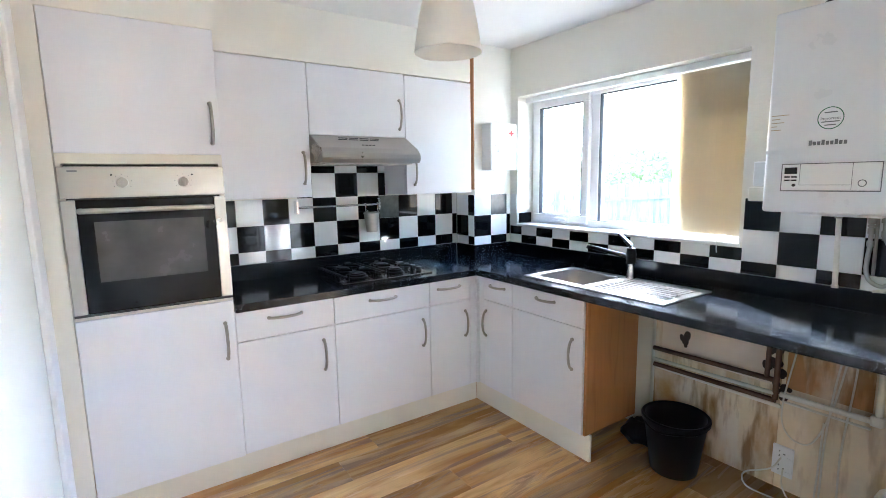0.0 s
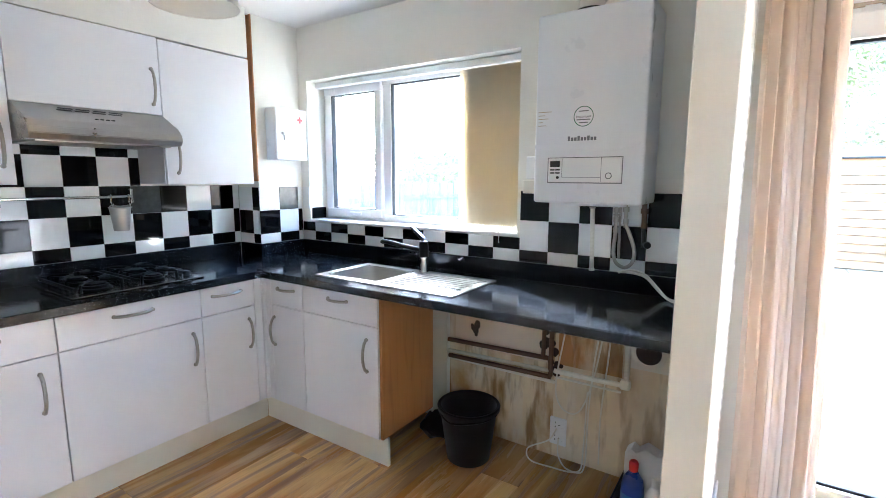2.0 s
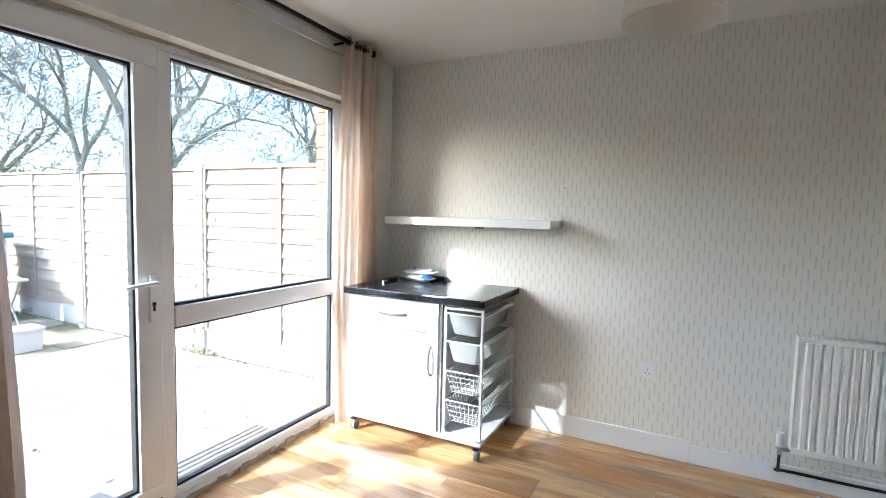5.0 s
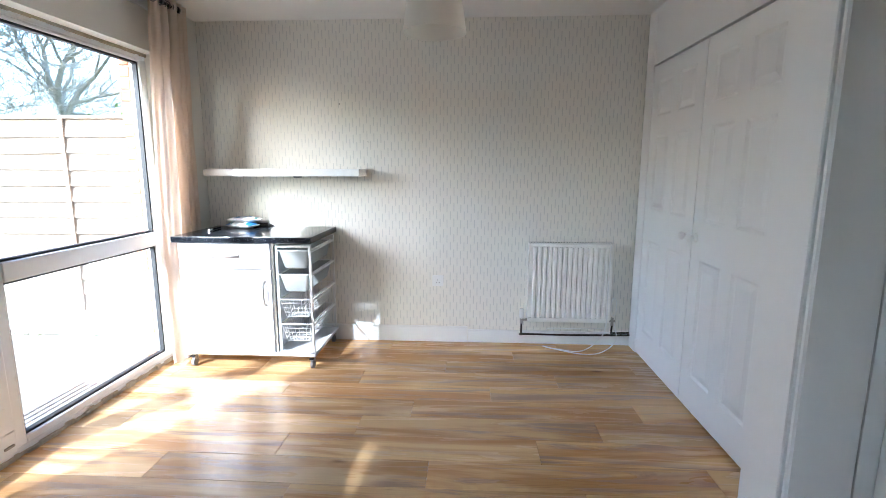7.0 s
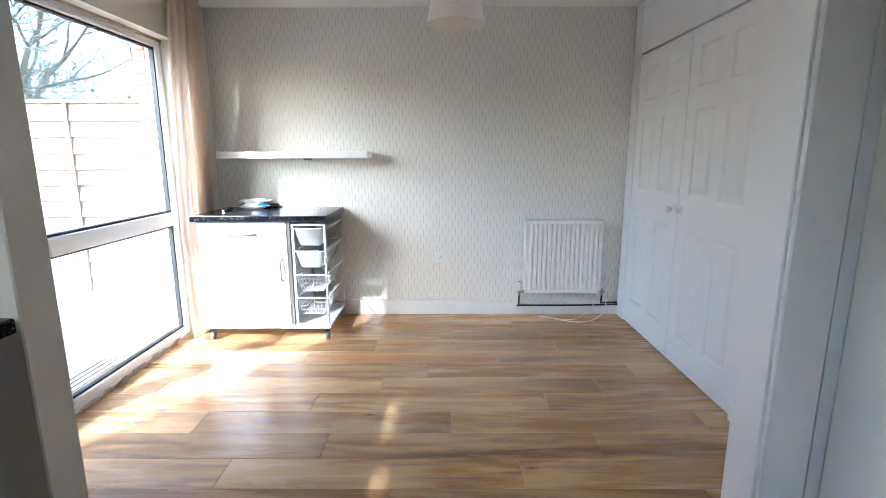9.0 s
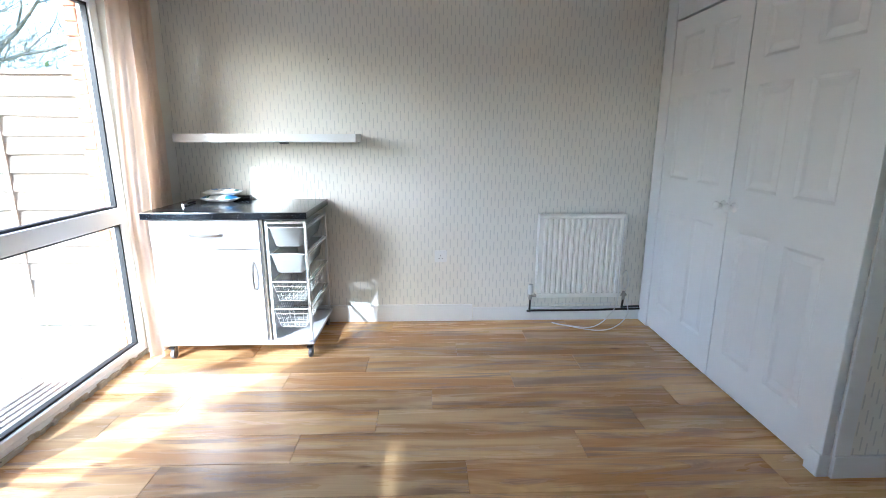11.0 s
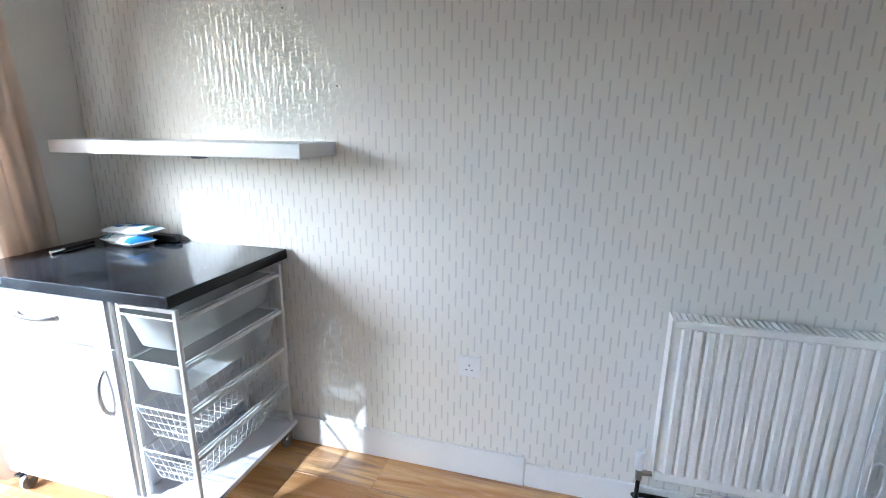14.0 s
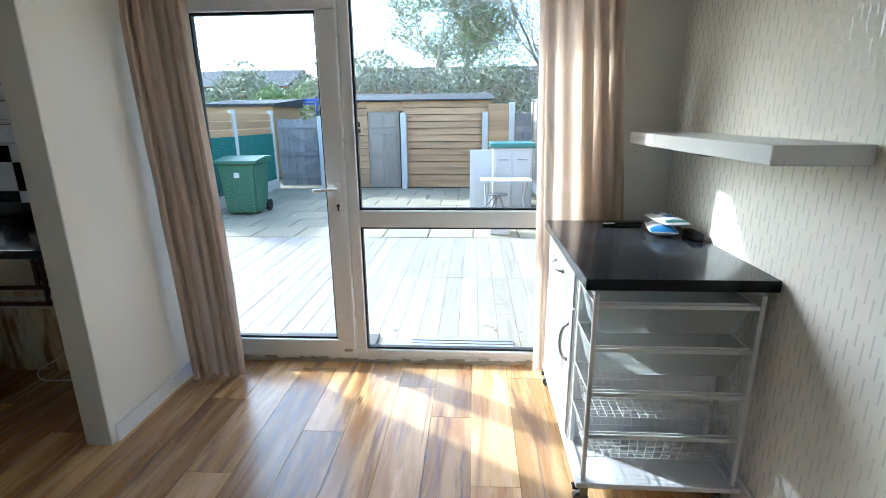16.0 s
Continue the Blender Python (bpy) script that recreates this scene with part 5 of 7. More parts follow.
solid("trim_batten_wall", B(((XD - 0.018, -1.95, 2.315), (XD - 0.001, S0 - 0.003, 2.375)), bevel=0.003), M["gloss"], "white batten behind curtain pole", "batten", "structure")

pole = thing("curtain_pole", (2.58, -0.8, 2.345), "black metal curtain pole with ball ends", "curtain pole")
part("rod", tube(bmesh.new(), [(2.58, 0.19, 2.345), (2.58, -1.875, 2.345)], 0.0125, 14), M["pole"], pole, "", True)
part("finial", lathe(bmesh.new(), [(0.001, -0.02), (0.016, -0.018), (0.021, 0.0), (0.016, 0.018), (0.001, 0.02)], (2.58, -1.89, 2.345), 18), M["pole"], pole, "", True)
for y in (-1.66, -0.75, 0.14):
    part("bracket", tube(bmesh.new(), [(2.58, y, 2.345), (XD - 0.019, y, 2.345)], 0.007, 10), M["pole"], pole, "", True)


def curtain(y_top, y_bot, x_top, x_bot, folds, amp, z1, z0, label, flare=0.0, skew=0.0):
    """A gathered curtain: a pleated sheet with deep uneven folds."""
    t = thing("curtain", ((x_top + x_bot) / 2, (y_top[0] + y_top[1]) / 2, z0), label, "curtain", "patio curtains")
    bm = bmesh.new()
    nu, nv = folds * 14, 40
    grid = []
    for j in range(nv + 1):
        v = j / nv
        z = z1 + (z0 - z1) * v
        row = []
        for i in range(nu + 1):
            u = i / nu
            ph = u * folds * 2 * math.pi + 0.7 * math.sin(u * 5 + skew) + 0.35 * math.sin(v * 3.1 + u * 4)
            a = amp * (0.75 + 0.35 * math.sin(u * 9.7 + skew)) * (0.85 + 0.3 * v * (1 - v))
            ya = y_top[0] + (y_top[1] - y_top[0]) * u
            yb = y_bot[0] + (y_bot[1] - y_bot[0]) * u
            s = v * v * (3 - 2 * v)
            y = ya + (yb - ya) * s + 0.35 * a * math.sin(ph * 2 + 0.6)
            x = x_top + (x_bot - x_top) * min(1, v * 1.5) + a * math.sin(ph) - flare * min(1, v / 0.22) * (1 - 0.5 * v) * (1 - u) ** 1.5
            x += 0.006 * noise.noise(Vector((u * 9, v * 14, skew)))
            row.append(bm.verts.new((x, y, z)))
        grid.append(row)
    for a_, b_ in zip(grid, grid[1:]):
        for i in range(nu):
            bm.faces.new((a_[i], a_[i + 1], b_[i + 1], b_[i]))
    bmesh.ops.solidify(bm, geom=list(bm.faces), thickness=0.0018)
    part("cloth", bm, M["curtain"], t, "", True)
    for k in range(8):
        y = y_top[0] + (y_top[1] - y_top[0]) * 0.76 * (k + 0.5) / 8
        bm = bmesh.new()
        lathe(bm, [(0.017, -0.0015), (0.024, -0.0015), (0.024, 0.0015), (0.017, 0.0015)], (0, 0, 0), 20)
        bmesh.ops.transform(bm, verts=bm.verts, matrix=Matrix.Translation((2.58, y, 2.345)) @ Matrix.Rotation(radians(90), 4, "X"))
        part("eyelet", bm, M["nickel"], t, "metal eyelet ring")
    return t


curtain((0.235, 0.01), (0.205, -0.06), 2.58, 2.59, 6, 0.046, 2.385, 0.035, "blush pink cotton curtain gathered beside stub wall", 0.15, 0.4)
curtain((-1.64, -2.0), (-1.69, -2.16), 2.58, 2.665, 5, 0.030, 2.385, 0.03, "blush pink cotton curtain squeezed behind trolley", 0.0, 2.1)

# ---- skirting ----
solid("baseboard_3", B(((0.697, YD + 0.0005, 0.0), (XD, YD + 0.016, 0.128)), bevel=0.003), M["gloss"], "white painted skirting board behind trolley", "skirting", "structure")
solid("baseboard_4", B(((XW - 0.03, YD + 0.0005, 0.0), (0.693, YD + 0.014, 0.104)), bevel=0.003), M["gloss"], "lower white skirting board below radiator", "skirting", "structure")
solid("baseboard_5", B(((2.004, S0 - 0.014, 0.0), (XD, S0 - 0.0005, 0.085)), bevel=0.003), M["gloss"], "white skirting along stub wall", "skirting", "structure")
solid("baseboard_6", B(((-1.39, -0.5995, 0.0), (XW - 0.032, -0.585, 0.10)), bevel=0.003), M["gloss"], "white skirting round cupboard end", "skirting", "structure")
solid("baseboard_7", B(((XD - 0.014, YD + 0.017, 0.0), (XD - 0.0005, PY0 - 0.002, 0.10)), bevel=0.003), M["gloss"], "white skirting in dining corner", "skirting", "structure")
# the lining and architrave of the nib
solid("trim_nib_lining", B(((0.051, S0 - 0.002, 0), (0.067, S1 + 0.002, H - 0.002)), bevel=0.003), M["gloss"], "white gloss lining on nib end", "lining", "structure")
solid("trim_nib_architrave", B(((-0.065, S1 + 0.0005, 0), (0.060, S1 + 0.016, H - 0.002)), ((XL + 0.0005, S1 + 0.0005, 0), (-0.069, S1 + 0.008, H - 0.002)), bevel=0.004), M["gloss"], "white gloss architrave round nib", "architrave", "structure")

# ---- built-in cupboard ----
cup = thing("built_in_cupboard", (XW, -1.42, 0), "white built-in cupboard with moulded panel double doors", "cupboard")
part("door_frame", B(((XW - 0.028, -2.315, 0.0), (XW + 0.006, -2.182, 2.40)), ((XW - 0.028, -0.662, 0.0), (XW + 0.010, -0.602, 2.398)), ((XW - 0.028, -2.182, 2.034), (XW + 0.004, -0.662, 2.399)), bevel=0.003), M["gloss"], cup, "white painted frame")
part("foot_block", B(((XW - 0.026, -0.668, 0.0), (XW + 0.022, -0.596, 0.10)), bevel=0.003), M["gloss"], cup)
part("corner_strip", B(((XW - 0.10, -0.601, 0.0), (XW - 0.03, -0.592, 2.398)), bevel=0.003), M["gloss"], cup)


def panel_door(y0, y1, knob_y):
    z0, z1 = 0.012, 2.022
    w = y1 - y0
    cols = [(y0 + 0.105, y0 + w / 2 - 0.05), (y0 + w / 2 + 0.05, y1 - 0.105)]
    rows = [(0.20, 0.86), (1.07, 1.57), (1.69, 1.92)]
    d = part("door", B(((XW - 0.032, y0, z0), (XW - 0.009, y1, z1))), M["gloss"], cup, "white moulded panel door")
    bars = [((XW - 0.009, y0, z0), (XW, cols[0][0], z1)), ((XW - 0.009, cols[1][1], z0), (XW, y1, z1)), ((XW - 0.009, cols[0][1], z0), (XW, cols[1][0], z1))]
    zs = [z0] + [z for r in rows for z in r] + [z1]
    for c0, c1 in cols:
        for a, b in zip(zs[::2], zs[1::2]):
            bars.append(((XW - 0.009, c0, a), (XW, c1, b)))
    for k, (a, b) in enumerate(bars):
        part("stile" if k < 3 else "rail", B((a, b)), M["gloss"], d)
    for c0, c1 in cols:
        for a, b in rows:
            bm = bmesh.new()
            o = [bm.verts.new((XW - 0.0005, y, z)) for y, z in ((c0, a), (c1, a), (c1, b), (c0, b))]
            i1 = [bm.verts.new((XW - 0.008, y, z)) for y, z in ((c0 + 0.014, a + 0.014), (c1 - 0.014, a + 0.014), (c1 - 0.014, b - 0.014), (c0 + 0.014, b - 0.014))]
            i2 = [bm.verts.new((XW - 0.008, y, z)) for y, z in ((c0 + 0.022, a + 0.022), (c1 - 0.022, a + 0.022), (c1 - 0.022, b - 0.022), (c0 + 0.022, b - 0.022))]
            i3 = [bm.verts.new((XW - 0.001, y, z)) for y, z in ((c0 + 0.05, a + 0.05), (c1 - 0.05, a + 0.05), (c1 - 0.05, b - 0.05), (c0 + 0.05, b - 0.05))]
            for p, q in ((o, i1), (i1, i2), (i2, i3)):
                for k in range(4):
                    bm.faces.new((p[k], p[(k + 1) % 4], q[(k + 1) % 4], q[k]))
            bm.faces.new(i3)
            part("panel", bm, M["gloss"], d)
    bm = lathe(bmesh.new(), [(0.001, 0.058), (0.012, 0.056), (0.021, 0.046), (0.022, 0.036), (0.014, 0.026), (0.011, 0.014), (0.024, 0.006), (0.026, 0.0)], (0, 0, 0), 24)
    bmesh.ops.transform(bm, verts=bm.verts, matrix=Matrix.Translation((XW, knob_y, 0.975)) @ Matrix.Rotation(radians(90), 4, "Y"))
    part("knob", bm, M["gloss"], d, "round white wooden knob", True)


panel_door(-2.179, -1.427, -1.468)
panel_door(-1.420, -0.665, -1.378)
for z in (0.3, 1.72):
    part("hinge", rod(bmesh.new(), (XW + 0.003, -2.1805, z), (XW + 0.003, -2.1805, z + 0.075), 0.006, None, 10), M["gloss"], cup)

# ---- radiator ----
rad = thing("radiator", (-0.055, -2.27, 0.2), "white ribbed panel radiator on papered wall", "radiator")
RX0, RX1, RZ0, RZ1 = -0.365, 0.245, 0.20, 0.805
bm = bmesh.new()
prof = []
n_r = 15
pit = (RX1 - RX0 - 0.05) / n_r
prof.append((RX0, -2.241))
prof.append((RX0 + 0.022, -2.241))
for k in range(n_r):
    x = RX0 + 0.025 + k * pit
    prof += [(x + 0.10 * pit, -2.241), (x + 0.28 * pit, -2.230), (x + 0.72 * pit, -2.230), (x + 0.90 * pit, -2.241)]
prof += [(RX1 - 0.022, -2.241), (RX1, -2.241), (RX1, -2.258), (RX0, -2.258)]
prism(bm, prof, 2, RZ0 + 0.035, RZ1 - 0.03)
part("ribbed_panel", bm, M["enamel"], rad, "white ribbed steel panel")
part("top_rail", B(((RX0, -2.262, RZ1 - 0.032), (RX1, -2.236, RZ1 - 0.004)), bevel=0.006, seg=2), M["enamel"], rad)
part("bottom_rail", B(((RX0, -2.262, RZ0), (RX1, -2.236, RZ0 + 0.037)), bevel=0.006, seg=2), M["enamel"], rad)
for x in (RX0 - 0.002, RX1 - 0.001):
    part("side_cover", B(((x, -2.305, RZ0 + 0.02), (x + 0.003, -2.234, RZ1)), bevel=0.001), M["enamel"], rad)
part("top_grille", B(*[((RX0 + 0.004 + k * 0.0201, -2.302, RZ1 - 0.004), (RX0 + 0.016 + k * 0.0201, -2.240, RZ1 + 0.001)) for k in range(30)]), M["enamel"], rad, "slotted top grille")
part("back_fins", B(((RX0 + 0.004, -2.305, RZ0 + 0.04), (RX1 - 0.004, -2.266, RZ1 - 0.03))), M["enamel"], rad)
for x in (RX0 + 0.1, RX1 - 0.1):
    part("bracket", B(((x, YD + 0.001, RZ0 + 0.08), (x + 0.03, -2.304, RZ1 - 0.1))), M["enamel"], rad)
part("thermostat_head", lathe(bmesh.new(), [(0.001, 0.075), (0.014, 0.074), (0.018, 0.06), (0.018, 0.012), (0.013, 0.0), (0.001, 0.0)], (0.288, -2.25, 0.225), 18), M["plastic"], rad, "white thermostat head", True)
bm = rod(bmesh.new(), (0.288, -2.25, 0.185), (0.288, -2.25, 0.226), 0.012, None, 8)
rod(bm, (0.288, -2.25, 0.21), (0.244, -2.25, 0.215), 0.009, None, 10)
part("valve_body", bm, M["nickel"], rad, "nickel valve body")
bm = rod(bmesh.new(), (-0.39, -2.25, 0.18), (-0.39, -2.25, 0.24), 0.011, None, 8)
rod(bm, (-0.41, -2.25, 0.215), (-0.364, -2.25, 0.215), 0.009, None, 10)
part("lockshield_valve", bm, M["nickel"], rad, "nickel lockshield valve")
part("pipe", tube(bmesh.new(), smooth_pts([(0.288, -2.25, 0.186), (0.288, -2.255, 0.11), (0.283, -2.272, 0.088), (0.26, -2.296, 0.083), (-0.1, -2.30, 0.081), (-0.50, -2.30, 0.088), (-0.535, -2.30, 0.092)], 5), 0.0078, 10), M["pole"], rad, "dark painted pipe along skirting", True)
part("pipe", tube(bmesh.new(), smooth_pts([(-0.39, -2.25, 0.182), (-0.39, -2.26, 0.125), (-0.40, -2.285, 0.108), (-0.43, -2.30, 0.104), (-0.535, -2.30, 0.108)], 5), 0.0078, 10), M["pole"], rad, "dark painted pipe", True)
solid("trailing_cable", tube(bmesh.new(), smooth_pts([(-0.345, -2.23, 0.79), (-0.34, -2.228, 0.45), (-0.34, -2.225, 0.2), (-0.29, -2.2, 0.09), (-0.15, -2.15, 0.012), (0.02, -2.19, 0.006), (0.12, -2.25, 0.006), (0.05, -2.2, 0.006), (-0.15, -2.1, 0.006), (-0.3, -2.14, 0.012), (-0.41, -2.20, 0.08), (-0.40, -2.225, 0.2)], 8), 0.0038, 7), M["plastic"], "loose white cable trailing from radiator onto floor", "cable", "", "", True, at=(0.0, -2.2, 0.0))
solid("coiled_cable", tube(bmesh.new(), smooth_pts([(-0.40 + 0.022 * math.cos(k * 0.9), -2.27 + 0.004 * (k % 3), 0.32 + 0.07 * math.sin(k * 0.9)) for k in range(18)], 4), 0.0034, 6), M["plastic"], "coil of white cable hanging beside radiator", "cable", "", "", True, at=(-0.40, -2.27, 0.25))
solid("skirting_cable", tube(bmesh.new(), smooth_pts([(0.10, -2.31, 0.075), (0.09, -2.305, 0.115), (0.05, -2.31, 0.13), (-0.15, -2.312, 0.128), (-0.34, -2.312, 0.132)], 5), 0.003, 6), M["plastic"], "thin white cable pinned above skirting", "cable", "", "", True, at=(0.0, -2.31, 0.1))
socket((0.93, YD, 0.49), 1, (-1, 0, 0), (0, 1, 0), "white single socket on papered dining wall")
solid("picture_nail", rod(bmesh.new(), (1.45, YD, 1.54), (1.45, YD + 0.012, 1.542), 0.0025, None, 8), M["iron"], "small dark nail stuck in wallpaper", "nail", at=(1.45, YD, 1.54))
# a flat dark disc paints the shade inside the screw hole
solid("wall_plug", rod(bmesh.new(), (1.66, YD, 1.815), (1.66, YD + 0.003, 1.815), 0.004, None, 8), M["soot_and_hole_shade"], "small dark screw hole in wallpaper", "hole", at=(1.66, YD, 1.815))

# ---- floating shelf ----
sh = thing("floating_shelf", (2.03, -2.2, 1.29), "white floating wall shelf above trolley", "shelf")
part("board", B(((1.468, -2.328, 1.29), (2.595, -2.08, 1.341)), bevel=0.002), M["gloss"], sh)
part("puck_light", lathe(bmesh.new(), [(0.001, -0.012), (0.026, -0.011), (0.032, 0.0)], (1.93, -2.14, 1.29), 20), M["grey"], sh, "small round grey light fitting", True)

# ---- kitchen trolley ----
tro = thing("kitchen_trolley", (2.18, -2.0, 0), "white wheeled trolley cabinet with black worktop and baskets", "trolley")
part("worktop", B(((1.712, -2.322, 0.865), (2.645, -1.71, 0.905)), bevel=0.003, seg=2), M["worktop"], tro, "black speckled worktop")
part("base_board", B(((1.715, -2.312, 0.092), (2.615, -1.725, 0.113)), bevel=0.002), M["unit"], tro, "white base board")
for a, b in (((2.597, -2.30, 0.114), (2.613, -1.752, 0.864)), ((1.985, -2.30, 0.114), (2.001, -1.752, 0.864)), ((2.001, -2.30, 0.114), (2.597, -2.284, 0.864)), ((2.001, -2.284, 0.114), (2.597, -1.752, 0.13)), ((2.001, -2.284, 0.84), (2.597, -1.752, 0.864))):
    part("cabinet_panel", B((a, b), bevel=0.001), M["unit"], tro)
d = front("cabinet_door", (1.995, -1.750, 0.116), (2.612, -1.732, 0.682), tro)
bow_handle(d, (2.04, -1.732, 0.525), (0, 0, 1), (0, 1, 0), 0.16)
d = front("drawer_front", (1.995, -1.750, 0.688), (2.612, -1.732, 0.860), tro)
bow_handle(d, (2.298, -1.732, 0.772), (1, 0, 0), (0, 1, 0), 0.18)
part("side_peg", rod(bmesh.new(), (2.613, -1.80, 0.765), (2.638, -1.80, 0.765), 0.010, None, 12), M["plastic"], tro, "white side peg")
part("edge_strip", B(((1.972, -1.752, 0.114), (1.984, -1.738, 0.863)), bevel=0.001), M["nickel"], tro, "grey metal edge strip")
bm = bmesh.new()
BX = (1.733, 1.955)
BY_ = (-2.285, -1.752)
for x in BX:
    for y in BY_:
        box(bm, (x - 0.008, y - 0.008, 0.114), (x + 0.008, y + 0.008, 0.848), 0.002)
for y in BY_:
    box(bm, (BX[0] + 0.008, y - 0.006, 0.834), (BX[1] - 0.008, y + 0.006, 0.848), 0.001)
    box(bm, (BX[0] + 0.008, y - 0.006, 0.114), (BX[1] - 0.008, y + 0.006, 0.124), 0.001)
LEV = (0.805, 0.645, 0.475, 0.305)
for z in LEV:
    for x in BX:
        box(bm, (x - 0.005, BY_[0] + 0.008, z - 0.008), (x + 0.005, BY_[1] - 0.008, z + 0.006), 0.001)
part("basket_frame", bm, M["wire"], tro, "white metal runner frame")
for k, z in enumerate(LEV):
    xa, xb, ya, yb = BX[0] + 0.010, BX[1] - 0.010, BY_[0] + 0.012, BY_[1] + 0.006
    dz, inset = 0.125, 0.028
    bm = bmesh.new()
    tube(bm, [(xa, ya, z + 0.008), (xb, ya, z + 0.008), (xb, yb, z + 0.008), (xa, yb, z + 0.008), (xa, ya, z + 0.008)], 0.004, 6)
    if k >= 2:
        n1, n2 = 16, 7
        lo = [(xa + inset, ya + inset), (xb - inset, ya + inset), (xb - inset, yb - inset), (xa + inset, yb - inset)]
        hi = [(xa, ya), (xb, ya), (xb, yb), (xa, yb)]
        for i in range(1, 5):
            f = i / 4
            q = [(h[0] + (l_[0] - h[0]) * f, h[1] + (l_[1] - h[1]) * f, z + 0.008 - dz * f) for h, l_ in zip(hi, lo)]
            tube(bm, q + [q[0]], 0.0014, 5)
        for i in range(n1 + 1):
            y = ya + inset + (yb - ya - 2 * inset) * i / n1
            yt = ya + (yb - ya) * i / n1
            tube(bm, [(xa, yt, z + 0.008), (xa + inset, y, z + 0.008 - dz), (xb - inset, y, z + 0.008 - dz), (xb, yt, z + 0.008)], 0.0014, 5)
        for i in range(n2 + 1):
            x = xa + inset + (xb - xa - 2 * inset) * i / n2
            xt = xa + (xb - xa) * i / n2
            tube(bm, [(xt, ya, z + 0.008), (x, ya + inset, z + 0.008 - dz), (x, yb - inset, z + 0.008 - dz), (xt, yb, z + 0.008)], 0.0014, 5)
        part("wire_basket", bm, M["wire"], tro, "white wire grid basket")
    else:
        rim = part("drawer_rim", bm, M["wire"], tro)
        bm = bmesh.new()
        rings = []
        for f in (0.0, 0.55, 0.92, 1.0):
            ii = inset * f if f < 1 else inset + 0.012
            z_ = z + 0.006 - dz * f
            rr = 0.02
            pts = []
            for cx, cy, t0 in ((xb - ii - rr, yb - ii - rr, 0), (xa + ii + rr, yb - ii - rr, 90), (xa + ii + rr, ya + ii + rr, 180), (xb - ii - rr, ya + ii + rr, 270)):
                for a in range(5):
                    th = radians(t0 + 22.5 * a)
                    pts.append(bm.verts.new((cx + rr * math.cos(th), cy + rr * math.sin(th), z_)))
            rings.append(pts)
        for a, b in zip(rings, rings[1:]):
            for i in range(len(a)):
                bm.faces.new((a[i], a[(i + 1) % len(a)], b[(i + 1) % len(a)], b[i]))
        bm.faces.new(rings[-1])
        bmesh.ops.solidify(bm, geom=list(bm.faces), thickness=0.002)
        part("mesh_drawer", bm, M["bin"], tro, "pale translucent mesh drawer", True)
for x, y in ((1.745, -1.76), (2.575, -1.76), (1.745, -2.27), (2.575, -2.27)):
    cst = part("castor", B(((x - 0.018, y - 0.02, 0.082), (x + 0.018, y + 0.02, 0.0915)), ((x - 0.015, y - 0.016, 0.045), (x - 0.011, y + 0.016, 0.082)), ((x + 0.011, y - 0.016, 0.045), (x + 0.015, y + 0.016, 0.082)), bevel=0.002), M["nickel"], tro, "metal castor fork")
    part("wheel", rod(bmesh.new(), (x - 0.010, y + 0.008, 0.030), (x + 0.010, y + 0.008, 0.030), 0.029, None, 20), M["grey"], cst, "grey rubber wheel", True)
    part("brake_lever", B(((x - 0.016, y + 0.02, 0.072), (x + 0.016, y + 0.042, 0.080)), bevel=0.002), M["blackplastic"], cst, "black brake lever")

# things on the trolley
def wipes(c, rz, h, label, prints):
    """A soft flow-wrapped packet with crimped ends and printed areas that follow its bulge."""
    t = thing("wet_wipes_pack", c, label, "packet", "wipes packs")
    m = Matrix.Translation(c) @ Matrix.Rotation(radians(rz), 4, "Z")

    def skin(bm, sign, u0, u1, v0, v1, nx, ny, lift=0.0):
        g = []
        for i in range(nx + 1):
            u = u0 + (u1 - u0) * i / nx
            r = []
            for j in range(ny + 1):
                v = v0 + (v1 - v0) * j / ny
                f = max(0.0, 1 - abs(u) ** 5) * max(0.0, 1 - abs(v) ** 3.5)
                r.append(bm.verts.new((u * 0.115, v * 0.06 * (1 - 0.06 * u * u), h / 2 + sign * (h / 2) * f + 0.003 * noise.noise(Vector((u * 5, v * 4, sign + rz))) * f + lift)))
            g.append(r)
        for a, b in zip(g, g[1:]):
            for j in range(ny):
                bm.faces.new((a[j], a[j + 1], b[j + 1], b[j]))
        return bm
    bm = skin(skin(bmesh.new(), 1, -1, 1, -1, 1, 16, 10), -1, -1, 1, -1, 1, 16, 10)
    bmesh.ops.remove_doubles(bm, verts=bm.verts, dist=0.0004)
    bmesh.ops.transform(bm, verts=bm.verts, matrix=m)
    part("wrap", bm, M["plastic"], t, "white plastic film wrap", True)
    for colour, u0, u1, v0, v1 in prints:
        bm = skin(bmesh.new(), 1, u0, u1, v0, v1, 6, 6, 0.0012)
        bmesh.ops.transform(bm, verts=bm.verts, matrix=m)
        part("print", bm, M[colour], t, "printed colour area", True)


wipes((2.385, -2.185, 0.906), -12, 0.044, "white and blue wet wipes pack lying on trolley", (("navy", -0.97, -0.55, -0.95, 0.95), ("navy", 0.6, 0.97, -0.95, 0.95), ("tealplastic", 0.45, 0.56, -0.9, 0.9)))
wipes((2.37, -2.20, 0.951), 4, 0.036, "white wet wipes pack with blue print stacked on another", (("navy", -0.42, 0.05, -0.35, 0.4), ("navy", 0.18, 0.55, 0.1, 0.6), ("tealplastic", -0.9, -0.7, -0.8, 0.8), ("navy", 0.2, 0.7, -0.6, -0.3)))
